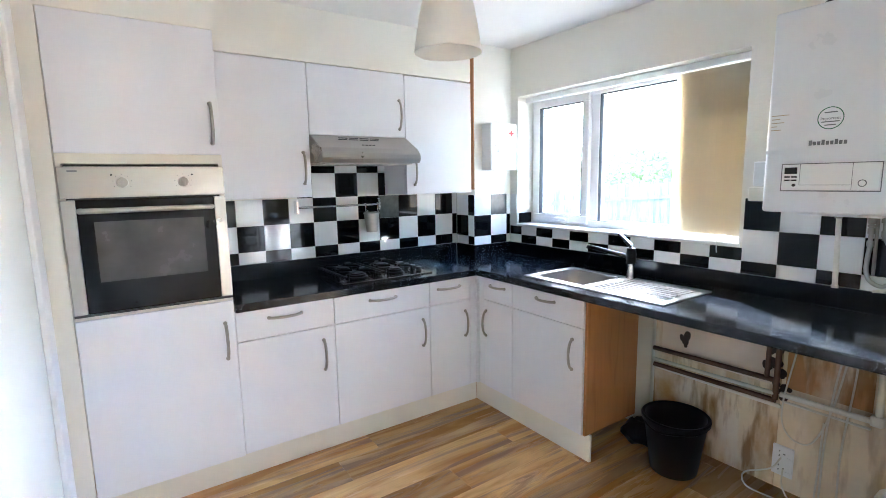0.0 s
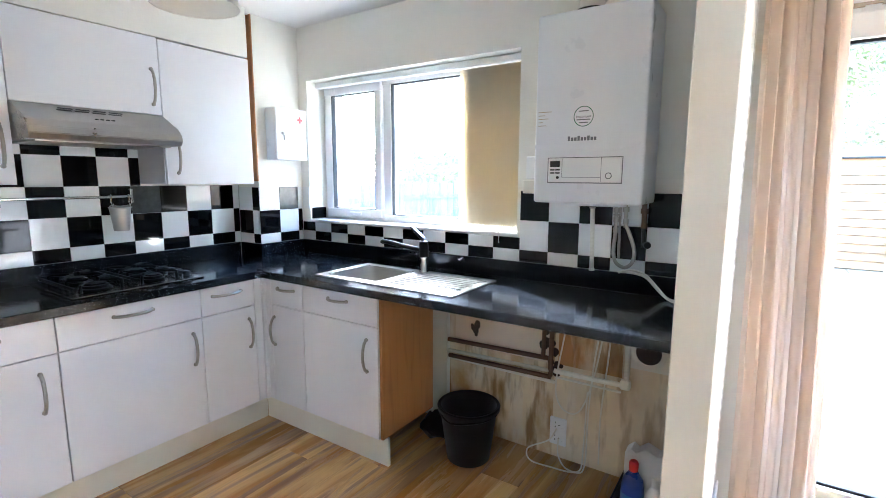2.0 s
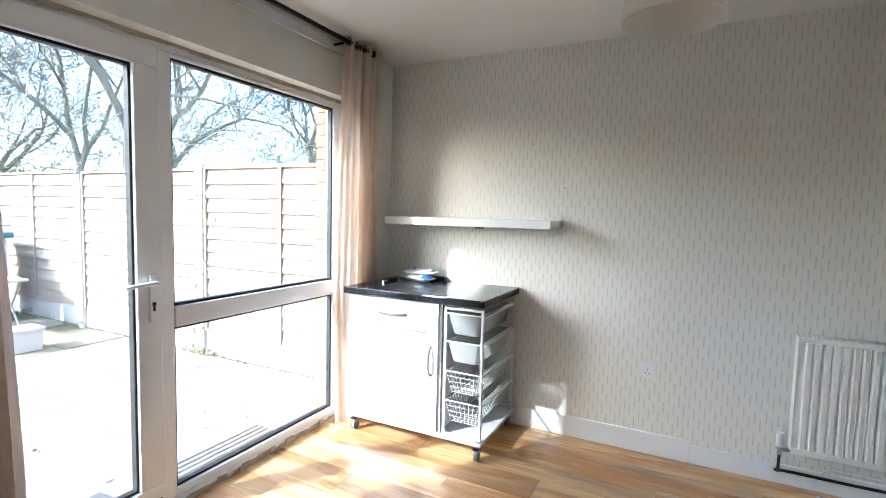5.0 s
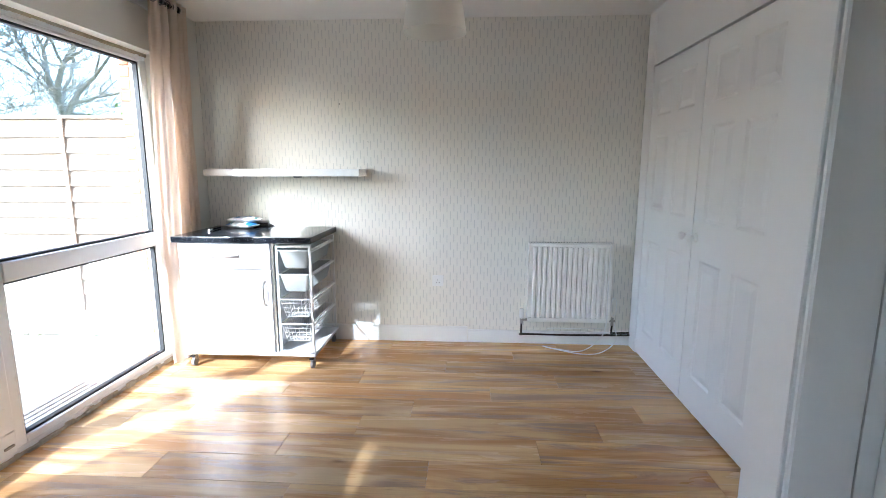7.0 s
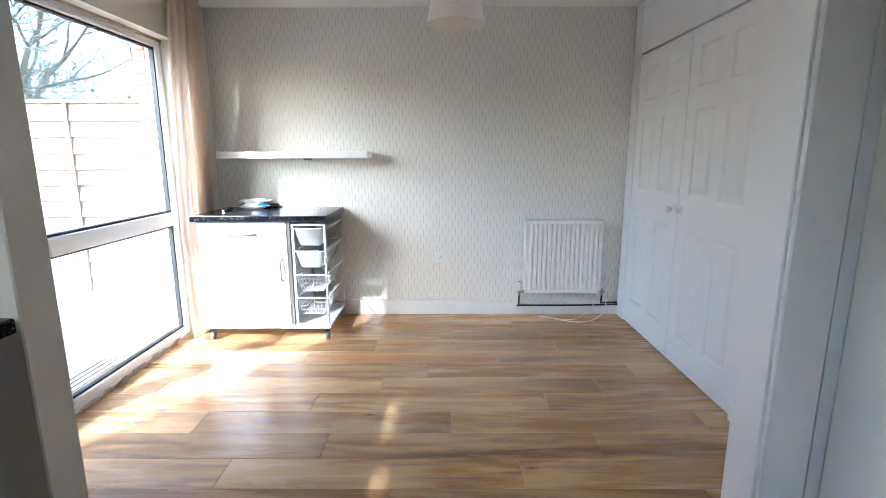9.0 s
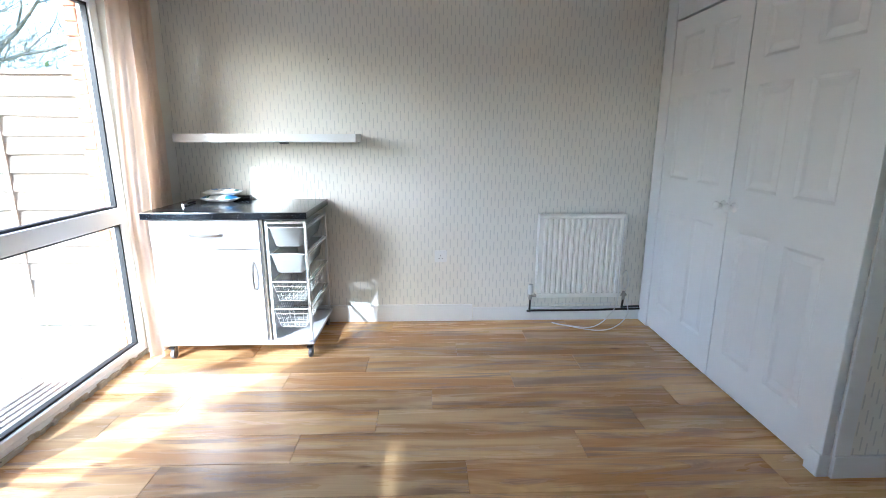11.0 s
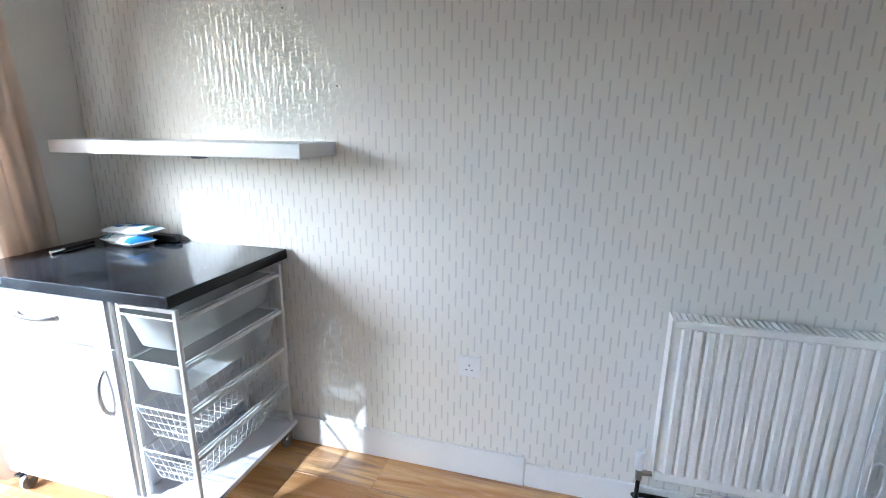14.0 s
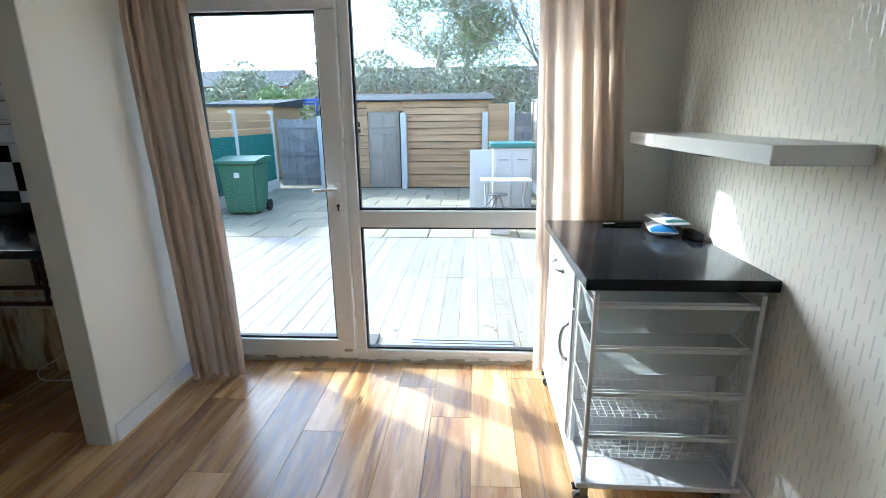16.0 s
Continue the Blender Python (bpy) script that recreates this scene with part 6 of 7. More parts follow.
solid("dustpan", B(((2.22, -2.305, 0.906), (2.34, -2.262, 0.935)), bevel=0.006, seg=2), M["blackplastic"], "dark plastic scraper behind wipes packs", "scraper", at=(2.28, -2.28, 0.906))
pen = thing("paint_brush", (2.525, -2.03, 0.907), "slim dark brush with silver end on trolley", "brush")
part("shaft", tube(bmesh.new(), [(2.528, -2.02, 0.913), (2.535, -2.15, 0.913)], 0.006, 10), M["blackplastic"], pen, "", True)
part("tip", tube(bmesh.new(), [(2.524, -1.965, 0.913), (2.528, -2.02, 0.913)], 0.0075, 10), M["chrome"], pen, "silver end", True)


# ---- garden ----
GZ = -0.10
bm = bmesh.new()
box(bm, (XO + 0.0, -600, GZ - 0.35), (900, 600, GZ - 0.03))
solid("ground", bm, M["earth"], "bare earth and rough grass ground", "ground", "structure")
wall_outer_brick = solid("wall_outer_brick", B(((XO + 0.001, -2.6, GZ - 0.2), (XO + 0.065, PY0 + 0.03, 2.9)), ((XO + 0.001, PY1 - 0.02, GZ - 0.2), (XO + 0.065, WY0, 2.9)), ((XO + 0.001, WY1, GZ - 0.2), (XO + 0.065, 9, 2.9)), ((XO + 0.001, WY0, GZ - 0.2), (XO + 0.065, WY1, WZ0 - 0.04)), ((XO + 0.001, WY0, WZ1), (XO + 0.065, WY1, 2.9)), ((XO + 0.001, PY0 + 0.03, PZ1), (XO + 0.065, PY1 - 0.02, 2.9))), M["mortar"], "buff mortar face of brick house wall", "wall", "structure")
solid("roof_slab", B(((-2.0, -3.0, 2.9), (3.15, 9, 3.05)), ((-2.0, -3.0, 2.56), (2.9, -2.7, 2.9))), M["felt"], "flat dark roof edge above house", "roof", "structure")


def fence_panel(x0, x1, z0, z1, y, parent, seed):
    random.seed(seed)
    n_b = 12
    for k in range(n_b):
        za = z0 + (z1 - z0 - 0.03) * k / n_b
        zb = za + (z1 - z0) / n_b + 0.012
        bm = bmesh.new()
        wob = [0.006 * random.uniform(-1, 1) for _ in range(7)]
        a, b = [], []
        for i in range(7):
            x = x0 + (x1 - x0) * i / 6
            a.append([bm.verts.new((x, y + 0.030 + 0.004 * random.random(), za + wob[i])), bm.verts.new((x, y + 0.004, zb)), bm.verts.new((x, y - 0.004, zb)), bm.verts.new((x, y + 0.020, za + wob[i]))])
        for p, q in zip(a, a[1:]):
            for j in range(4):
                bm.faces.new((p[j], p[(j + 1) % 4], q[(j + 1) % 4], q[j]))
        bm.faces.new(a[0])
        bm.faces.new(a[-1][::-1])
        part("board", bm, M["fence"], parent)
    for x in (x0 + 0.02, (x0 + x1) / 2, x1 - 0.02):
        part("batten", B(((x - 0.016, y + 0.020, z0), (x + 0.016, y + 0.040, z1 - 0.02))), M["fence"], parent)
    part("capping", B(((x0, y - 0.02, z1 - 0.02), (x1, y + 0.035, z1 + 0.005)), bevel=0.002), M["fence"], parent)


posts = [2.98, 5.13, 7.30, 9.47, 10.98]
fen = thing("garden_fence", (7, -2.62, GZ), "weathered larch-lap fence panels between concrete posts", "fence")
for k, (a, b) in enumerate(zip(posts, posts[1:])):
    fence_panel(a + 0.05, b - 0.05, GZ + 0.22, 1.765 - 0.01 * (k % 2), -2.62, fen, k)
    part("gravel_board", B(((a + 0.05, -2.645, GZ - 0.02), (b - 0.05, -2.605, GZ + 0.225)), bevel=0.004), M["concrete"], fen, "concrete gravel board")
for x in posts:
    part("post", B(((x - 0.05, -2.67, GZ - 0.05), (x + 0.05, -2.56, 1.73 if x != 5.13 else 1.77)), bevel=0.008), M["concrete"], fen, "concrete fence post")
# weeds and dead climber along the fence
random.seed(21)
bm = bmesh.new()
for k in range(900):
    x = random.choice((random.uniform(3.1, 9), random.gauss(5.06, 0.10), random.gauss(5.06, 0.10)))
    hi = random.random() < 0.35 and abs(x - 5.06) < 0.35
    z = random.uniform(0.1, 1.55) if hi else random.uniform(GZ, GZ + 0.10 * random.random())
    p = Vector((x, -2.56 + random.uniform(0, 0.06), z))
    s = random.uniform(0.010, 0.028)
    d1 = Vector((random.gauss(0, 1), random.gauss(0, 0.5), random.gauss(0, 1))).normalized() * s
    d2 = Vector((random.gauss(0, 1), random.gauss(0, 0.5), random.gauss(0, 1))).normalized() * s * 0.6
    v = [bm.verts.new(q) for q in (p - d1, p + d2, p + d1, p - d2)]
    bm.faces.new(v)
solid("fence_weeds", bm, M["twigleaf"], "scrappy ivy and weeds along fence foot", "weeds", "stuff")

# shed at the end of the garden
SX = 11.0
shed = thing("garden_shed", (12, 0.2, GZ), "long orange-brown timber shed with dark felt roof", "shed")
# near-black body colours in the shadow lines that show between the cladding boards
part("back_body", B(((SX + 0.03, -1.68, GZ), (SX + 2.0, 1.95, 1.78))), M["felt"], shed)
for k in range(13):
    za = GZ + 0.02 + k * 0.143
    for y0, y1 in ((-1.70, 0.20), (0.98, 1.97)):
        bm = bmesh.new()
        prism(bm, [(SX - 0.034, za), (SX - 0.008, za + 0.132), (SX + 0.005, za + 0.132), (SX - 0.014, za)], 1, y0, y1)
        part("board", bm, M["clad"], shed)
part("fascia", B(((SX - 0.03, 0.20, 1.56), (SX + 0.02, 0.98, 1.76))), M["clad"], shed)
bm = bmesh.new()
prism(bm, [(SX - 0.12, 1.775), (SX - 0.12, 1.80), (SX + 2.1, 2.02), (SX + 2.1, 1.95)], 1, -1.78, 2.05)
part("roof", bm, M["felt"], shed, "dark felt roof")
sd = part("door", B(((SX - 0.012, 0.285, GZ + 0.02), (SX + 0.02, 0.97, 1.60))), M["fence"], shed, "pale panelled shed door")
for c0, c1 in ((0.35, 0.60), (0.66, 0.91)):
    for a, b in ((0.05, 0.55), (0.70, 1.10), (1.22, 1.48)):
        part("panel", B(((SX - 0.024, c0, a), (SX - 0.0125, c1, b)), bevel=0.004), M["fence"], sd)
w_ = part("window", B(((SX - 0.035, 1.10, 1.07), (SX + 0.0, 1.44, 1.11)), ((SX - 0.035, 1.10, 1.35), (SX + 0.0, 1.44, 1.39)), ((SX - 0.035, 1.10, 1.11), (SX + 0.0, 1.14, 1.35)), ((SX - 0.035, 1.40, 1.11), (SX + 0.0, 1.44, 1.35))), M["clad"], shed, "small framed shed window")
part("pane", B(((SX - 0.028, 1.14, 1.11), (SX - 0.024, 1.40, 1.35))), M["ovenglass"], w_, "dark glass pane")
solid("step_slab", B(((SX - 0.3, 0.2, GZ - 0.02), (SX - 0.03, 1.0, GZ + 0.012)), bevel=0.004), M["slab"], "pale slab at shed door", "slab", "structure")
for y, z1 in ((0.175, 1.53), (-1.58, 1.53), (1.99, 1.48), (-2.14, 1.72)):
    solid("concrete_post", B(((SX - 0.20, y - 0.06, GZ - 0.05), (SX - 0.08, y + 0.06, z1)), bevel=0.01), M["concrete"], "pale concrete post in front of shed", "post", "", "concrete posts", at=(SX - 0.14, y, GZ))
fp = thing("end_fence", (SX - 0.1, -2.0, GZ), "short brown fence panel beside shed", "fence")
for k in range(13):
    part("board", B(((SX - 0.15, -2.10, GZ + 0.03 + k * 0.135), (SX - 0.13, -1.64, GZ + 0.17 + k * 0.135)), bevel=0.002), M["clad"], fp)
fp2 = thing("end_fence", (SX - 0.1, -2.4, GZ), "narrow grey fence panel in garden corner", "fence")
for k in range(12):
    part("board", B(((SX - 0.15, -2.55, GZ + 0.03 + k * 0.13), (SX - 0.13, -2.22, GZ + 0.165 + k * 0.13)), bevel=0.002), M["greywood"], fp2)

# gate
gate = thing("garden_gate", (SX, 2.5, GZ), "silvered ledged and braced wooden garden gate", "gate")
for k in range(8):
    y = 2.07 + k * 0.118
    part("board", B(((SX - 0.02, y, GZ + 0.06), (SX + 0.0, y + 0.114, 1.43 - 0.01 * (k % 3))), bevel=0.002), M["greywood"], gate)
for z in (0.12, 0.62, 1.22):
    part("ledge", B(((SX - 0.045, 2.08, z), (SX - 0.021, 3.0, z + 0.09)), bevel=0.002), M["greywood"], gate)
for (ya, za), (yb, zb) in (((2.12, 0.71), (2.95, 1.22)), ((2.95, 0.21), (2.12, 0.62))):
    bm = bmesh.new()
    prism(bm, [(ya, za), (ya, za + 0.09), (yb, zb), (yb, zb - 0.09)], 0, SX - 0.043, SX - 0.021)
    part("brace", bm, M["greywood"], gate)

# side fence with green screening
sf = thing("side_fence", (9.4, 3.15, GZ), "timber side fence hung with green screening mesh", "fence")
part("screen", B(((7.2, 3.10, GZ + 0.22), (SX, 3.115, 1.12))), M["mesh_green"], sf, "dark green screening mesh")
part("gravel_board", B(((7.2, 3.09, GZ - 0.02), (SX, 3.13, GZ + 0.22)), bevel=0.004), M["concrete"], sf, "pale concrete gravel board")
for k in range(3):
    part("rail", B(((7.2, 3.125, 1.10 + k * 0.15), (SX, 3.145, 1.235 + k * 0.15)), bevel=0.002), M["clad"], sf)
for x in (7.3, 9.2, SX - 0.05):
    part("post", B(((x - 0.05, 3.08, GZ), (x + 0.05, 3.18, 1.60)), bevel=0.008), M["concrete"], sf, "concrete post")
fb = thing("blue_grey_fence", (6, 5.2, GZ), "blue-grey vertical board fence beyond kitchen window", "fence")
random.seed(8)
for k in range(46):
    x = 5.0 + k * 0.125
    part("board", B(((x, 6.0 + 0.01 * (k % 2), GZ), (x + 0.115, 6.022 + 0.01 * (k % 2), 1.33 + random.uniform(-0.03, 0.03))), bevel=0.003), M["bluewood"], fb)
part("rail", B(((5.0, 5.96, 1.0), (10.8, 5.995, 1.08))), M["bluewood"], fb)
part("rail", B(((5.0, 5.96, 0.3), (10.8, 5.995, 0.38))), M["bluewood"], fb)

# wheelie bin
wb = thing("wheelie_bin", (8.0, 2.45, GZ), "dark green plastic wheelie bin standing on paving", "bin")
bm = bmesh.new()
lo = [(7.80, 2.20), (8.24, 2.20), (8.24, 2.70), (7.80, 2.70)]
hi = [(7.74, 2.13), (8.30, 2.13), (8.30, 2.76), (7.74, 2.76)]
va, vb = [bm.verts.new((*p, GZ + 0.03)) for p in lo], [bm.verts.new((*p, 0.74)) for p in hi]
bm.faces.new(va)
bm.faces.new(vb)
for k in range(4):
    bm.faces.new((va[k], va[(k + 1) % 4], vb[(k + 1) % 4], vb[k]))
bmesh.ops.recalc_face_normals(bm, faces=bm.faces)
bmesh.ops.bevel(bm, geom=list(bm.edges), offset=0.025, segments=2, affect="EDGES")
part("body", bm, M["binGreen"], wb, "", True)
bm = bmesh.new()
prism(bm, [(7.70, 0.75), (7.71, 0.79), (8.1, 0.84), (8.34, 0.83), (8.34, 0.75)], 1, 2.09, 2.80)
part("lid", bm, M["binGreen"], wb)
part("crest", B(((7.735, 2.40, 0.52), (7.755, 2.49, 0.60)), bevel=0.003), M["greybox"], wb, "pale printed emblem")
for y in (2.16, 2.72):
    part("wheel", rod(bmesh.new(), (8.27, y, GZ + 0.10), (8.27, y + 0.05, GZ + 0.10), 0.10, None, 20), M["blackplastic"], wb, "", True)

# storage box, panel, trestle table and pot
sb = thing("storage_box", (8.7, -1.9, GZ), "pale grey plastic garden store with teal lid", "storage box")
part("body", B(((8.42, -2.32, GZ), (9.05, -1.66, 0.92)), bevel=0.015, seg=2), M["greybox"], sb)
part("lid", B(((8.36, -2.37, 0.925), (9.1, -1.61, 1.0)), bevel=0.015, seg=2), M["tealplastic"], sb, "teal plastic lid")
for a, b in ((-2.28, -2.01), (-1.97, -1.70)):
    part("door_panel", B(((8.405, a, GZ + 0.06), (8.419, b, 0.86)), bevel=0.006), M["greybox"], sb)
    part("vent_line", B(((8.40, a + 0.05, 0.72), (8.4045, b - 0.05, 0.735))), M["grey"], sb)
solid("white_door_panel", B(((8.30, -1.645, GZ), (8.36, -1.28, 0.90)), bevel=0.008, seg=2), M["greybox"], "white appliance panel leaning beside storage box", "panel", at=(8.33, -1.46, GZ))
tt = thing("folding_table", (8.0, -1.85, GZ), "grey folding table with crossed legs outdoors", "table")
part("table_top", B(((7.75, -2.25, 0.44), (8.15, -1.45, 0.47)), bevel=0.006), M["greybox"], tt)
for y in (-2.15, -1.55):
    for s in (-1, 1):
        part("leg", tube(bmesh.new(), [(7.95 - 0.18 * s, y, GZ), (7.95 + 0.16 * s, y + 0.03 * s, 0.44)], 0.013, 8), M["alu"], tt)
ch = thing("folding_stool", (7.8, -1.6, GZ), "small collapsed grey folding stool", "stool")
for k in range(4):
    part("leg", tube(bmesh.new(), [(7.65 + 0.02 * k, -1.85 + 0.15 * k, GZ), (7.85, -1.75 + 0.06 * (k % 2), 0.24)], 0.011, 8), M["grey"], ch)
part("seat", B(((7.70, -1.88, 0.235), (7.95, -1.58, 0.25)), bevel=0.004), M["grey"], ch)
pot = thing("planter_box", (6.6, -1.7, GZ), "grey square plastic planter on decking", "planter")
part("tub", B(((6.50, -1.83, GZ), (6.74, -1.56, 0.12)), bevel=0.012, seg=2), M["greybox"], pot)
part("rim", B(((6.48, -1.85, 0.10), (6.76, -1.54, 0.135)), bevel=0.006), M["greybox"], pot)
solid("doormat", B(((3.04, -0.68, GZ + 0.004), (3.36, 0.0, GZ + 0.02)), bevel=0.004), M["mat_grey"], "worn grey doormat outside patio door", "doormat", at=(3.2, -0.4, GZ))
gr = thing("ribbed_step", (3.15, -1.25, GZ), "white ribbed aluminium drain cover on decking", "drain cover")
for k in range(6):
    part("slat", B(((3.05 + k * 0.045, -1.62, GZ + 0.003), (3.08 + k * 0.045, -0.92, GZ + 0.022)), bevel=0.002), M["alu"], gr)
random.seed(4)
bm = bmesh.new()
for k in range(260):
    p = Vector((random.uniform(3.1, 6.4) if k < 120 else random.uniform(3.1, 5.6), random.uniform(-2.5, 0.3) if k < 120 else random.uniform(-2.5, -1.2), GZ + 0.006))
    s, a = random.uniform(0.012, 0.03), random.uniform(0, 6.28)
    c_, s_ = math.cos(a) * s, math.sin(a) * s
    bm.faces.new([bm.verts.new(p + Vector(q)) for q in ((c_, s_, 0.004), (-s_ * 0.5, c_ * 0.5, 0.001), (-c_, -s_, 0.006), (s_ * 0.5, -c_ * 0.5, 0.0))])
solid("fallen_leaves", bm, M["bark"], "dry brown leaves scattered over decking", "leaves", "stuff")

# neighbouring things beyond the garden
ns = thing("neighbour_shed", (14, 4.8, GZ), "orange timber shed in neighbouring garden", "shed")
part("body", B(((13.0, 3.9, GZ), (15, 5.9, 1.75))), M["clad"], ns)
bm = bmesh.new()
prism(bm, [(12.9, 1.75), (12.9, 1.82), (15.1, 2.0), (15.1, 1.75)], 1, 3.8, 6.0)
part("roof", bm, M["felt"], ns)
bt = thing("blue_trampoline", (16, 3.3, GZ), "blue trampoline frame with safety posts", "trampoline")
part("pad", lathe(bmesh.new(), [(1.65, 0.85), (1.9, 0.86), (1.9, 0.80), (1.65, 0.79)], (17.0, 3.4, GZ), 24), M["blue"], bt, "blue padded rim")
part("top_ring", lathe(bmesh.new(), [(1.87, 2.10), (1.93, 2.10), (1.93, 2.03), (1.87, 2.03), (1.87, 2.10)], (17.0, 3.4, GZ), 24), M["blue"], bt, "blue enclosure ring")
for k in range(6):
    a = radians(60 * k)
    part("post", rod(bmesh.new(), (17 + 1.9 * math.cos(a), 3.4 + 1.9 * math.sin(a), GZ), (17 + 1.9 * math.cos(a), 3.4 + 1.9 * math.sin(a), 2.05), 0.03, None, 8), M["blue"], bt, "blue upright post")


def house(x, y0, y1, eave, ridge, depth, label):
    t = thing("house", (x, (y0 + y1) / 2, GZ), label, "house", "far houses")
    part("wall", B(((x, y0, GZ), (x + depth, y1, eave))), M["brick"], t)
    bm = bmesh.new()
    prism(bm, [(x - 0.4, eave), (x + depth / 2, ridge), (x + depth + 0.4, eave)], 1, y0 - 0.3, y1 + 0.3)
    rf = part("roof", bm, M["felt"], t, "grey tiled roof")
    n_w = max(2, int((y1 - y0) / 3))
    for k in range(n_w):
        yc = y0 + (k + 0.5) * (y1 - y0) / n_w
        for z in (0.9, 3.4):
            if z + 1.2 < eave:
                w = part("window", B(((x - 0.06, yc - 0.7, z), (x + 0.05, yc + 0.7, z + 1.2)), bevel=0.01), M["upvc"], t)
                part("pane", B(((x - 0.075, yc - 0.6, z + 0.1), (x - 0.062, yc + 0.6, z + 1.1))), M["ovenglass"], w)


house(40, 13.7, 26.0, 4.0, 5.6, 8, "brick house with grey roof beyond gardens")
house(44, -8.0, 9.0, 4.0, 6.0, 8, "long low brick house behind trees")


# ---- trees ----
def limb(bm, p, d, length, r, depth, rnd, droop, tips):
    """A tapering, wandering branch that forks."""
    n_s = 5
    pts, rad_ = [p.copy()], [r]
    for i in range(n_s):
        d = (d + Vector((rnd.gauss(0, 0.16), rnd.gauss(0, 0.16), rnd.gauss(0.03 - droop, 0.1)))).normalized()
        p = p + d * (length / n_s)
        pts.append(p.copy())
        rad_.append(max(0.011, r * (1 - 0.5 * (i + 1) / n_s)))
    seg = 8 if depth >= 4 else (5 if depth >= 2 else 3)
    rings = []
    for i, q in enumerate(pts):
        t = (pts[min(i + 1, n_s)] - pts[max(i - 1, 0)]).normalized()
        u = t.cross(Vector((0.2, 0.3, 0.93))).normalized()
        w = t.cross(u)
        rings.append([bm.verts.new(q + rad_[i] * (math.cos(6.2832 * k / seg) * u + math.sin(6.2832 * k / seg) * w)) for k in range(seg)])
    for a, b in zip(rings, rings[1:]):
        for k in range(seg):
            bm.faces.new((a[k], a[(k + 1) % seg], b[(k + 1) % seg], b[k]))
    if depth == 0:
        tips.append(pts[-1])
        return
    for i in range(rnd.choice((3, 3, 4)) if depth > 1 else 3):
        k = n_s if i == 0 else rnd.randint(2, n_s)
        dev = Vector((rnd.gauss(0, 1), rnd.gauss(0, 1), rnd.gauss(0.25, 0.6))).normalized()
        nd = (d * (0.9 if i == 0 else 0.55) + dev * rnd.uniform(0.5, 0.85)).normalized()
        limb(bm, pts[k], nd, length * rnd.uniform(0.6, 0.82), rad_[k] * (0.9 if i == 0 else 0.66), depth - 1, rnd, droop, tips)


def tree(at, height, r, depth, seed, label, leaves=0, leaf_mat="leaf", leaf_size=0.06, spread=1.0, droop=0.0):
    rnd = random.Random(seed)
    t = thing("tree", at, label, "tree", "garden trees")
    bm, tips = bmesh.new(), []
    base = Vector(at)
    pts = [base + Vector((rnd.gauss(0, 0.05 * i), rnd.gauss(0, 0.05 * i), height * 0.28 * i / 4)) for i in range(5)]
    for a, b, i in zip(pts, pts[1:], range(4)):
        rod(bm, a, b, r * (1 - 0.1 * i), r * (0.9 - 0.1 * i), 10, False)
    part("trunk", bm, M["bark"], t)
    bm = bmesh.new()
    for k in range(4):
        a = 6.2832 * k / 4 + rnd.uniform(-0.4, 0.4)
        d = Vector((math.cos(a) * 0.55 * spread, math.sin(a) * 0.55 * spread, 1.0 if k else 1.6)).normalized()
        limb(bm, pts[-1] if k < 2 else pts[-2], d, height * 0.30, r * 0.55, depth, rnd, droop, tips)
    part("branches", bm, M["bark"], t)
    if leaves:
        V, F = [], []
        for k in range(leaves):
            c = rnd.choice(tips) + Vector((rnd.gauss(0, 0.22), rnd.gauss(0, 0.22), rnd.gauss(0, 0.2)))
            d1 = Vector((rnd.gauss(0, 1), rnd.gauss(0, 1), rnd.gauss(0, 1))).normalized() * leaf_size * rnd.uniform(0.6, 1.3)
            d2 = Vector((rnd.gauss(0, 1), rnd.gauss(0, 1), rnd.gauss(0, 1))).normalized() * leaf_size * 0.55
            n0 = len(V)
            V += [c - d1 - base, c + d2 - base, c + d1 - base, c - d2 - base]
            F.append((n0, n0 + 1, n0 + 2, n0 + 3))
        me = bpy.data.meshes.new("crown")
        me.from_pydata([tuple(v) for v in V], [], F)
        me.materials.append(M[leaf_mat])
        ob = new("crown", me)
        ob.parent = t
    return t


tree((14.0, -7.3, GZ), 12.0, 0.19, 6, 3, "large bare winter tree behind garden fence", 0, "leaf", 0.06, 1.5)
tree((14.9, -8.7, GZ), 11.0, 0.16, 6, 61, "bare winter tree with mossy trunk", 0, "leaf", 0.06, 1.1)
tree((16.4, -6.9, GZ), 12.0, 0.13, 6, 64, "tall slim bare tree behind fence", 0, "leaf", 0.06, 1.2)
tree((17.0, -4.4, GZ), 9.0, 0.15, 5, 8, "bare winter tree with slim branches", 1500, "twigleaf", 0.05, 1.2)
tree((13.0, -13.0, GZ), 9.0, 0.2, 5, 12, "bare tree with pale budding twigs", 6000, "twigleaf", 0.05, 1.3)
tree((18.0, -0.3, GZ), 7.2, 0.14, 5, 5, "leafy evergreen tree behind shed", 26000, "leaf", 0.045, 0.8)
tree((21.0, -6.5, GZ), 9.0, 0.18, 4, 17, "bare spreading tree in distance", 3000, "twigleaf", 0.05, 1.2)
tree((24.0, 7.0, GZ), 3.6, 0.1, 3, 23, "bushy dark evergreen in distance", 5000, "leaf", 0.09, 1.1)
tree((15.0, 8.0, GZ), 5.0, 0.14, 4, 29, "bare tree beyond kitchen window", 1500, "twigleaf", 0.05, 1.1)


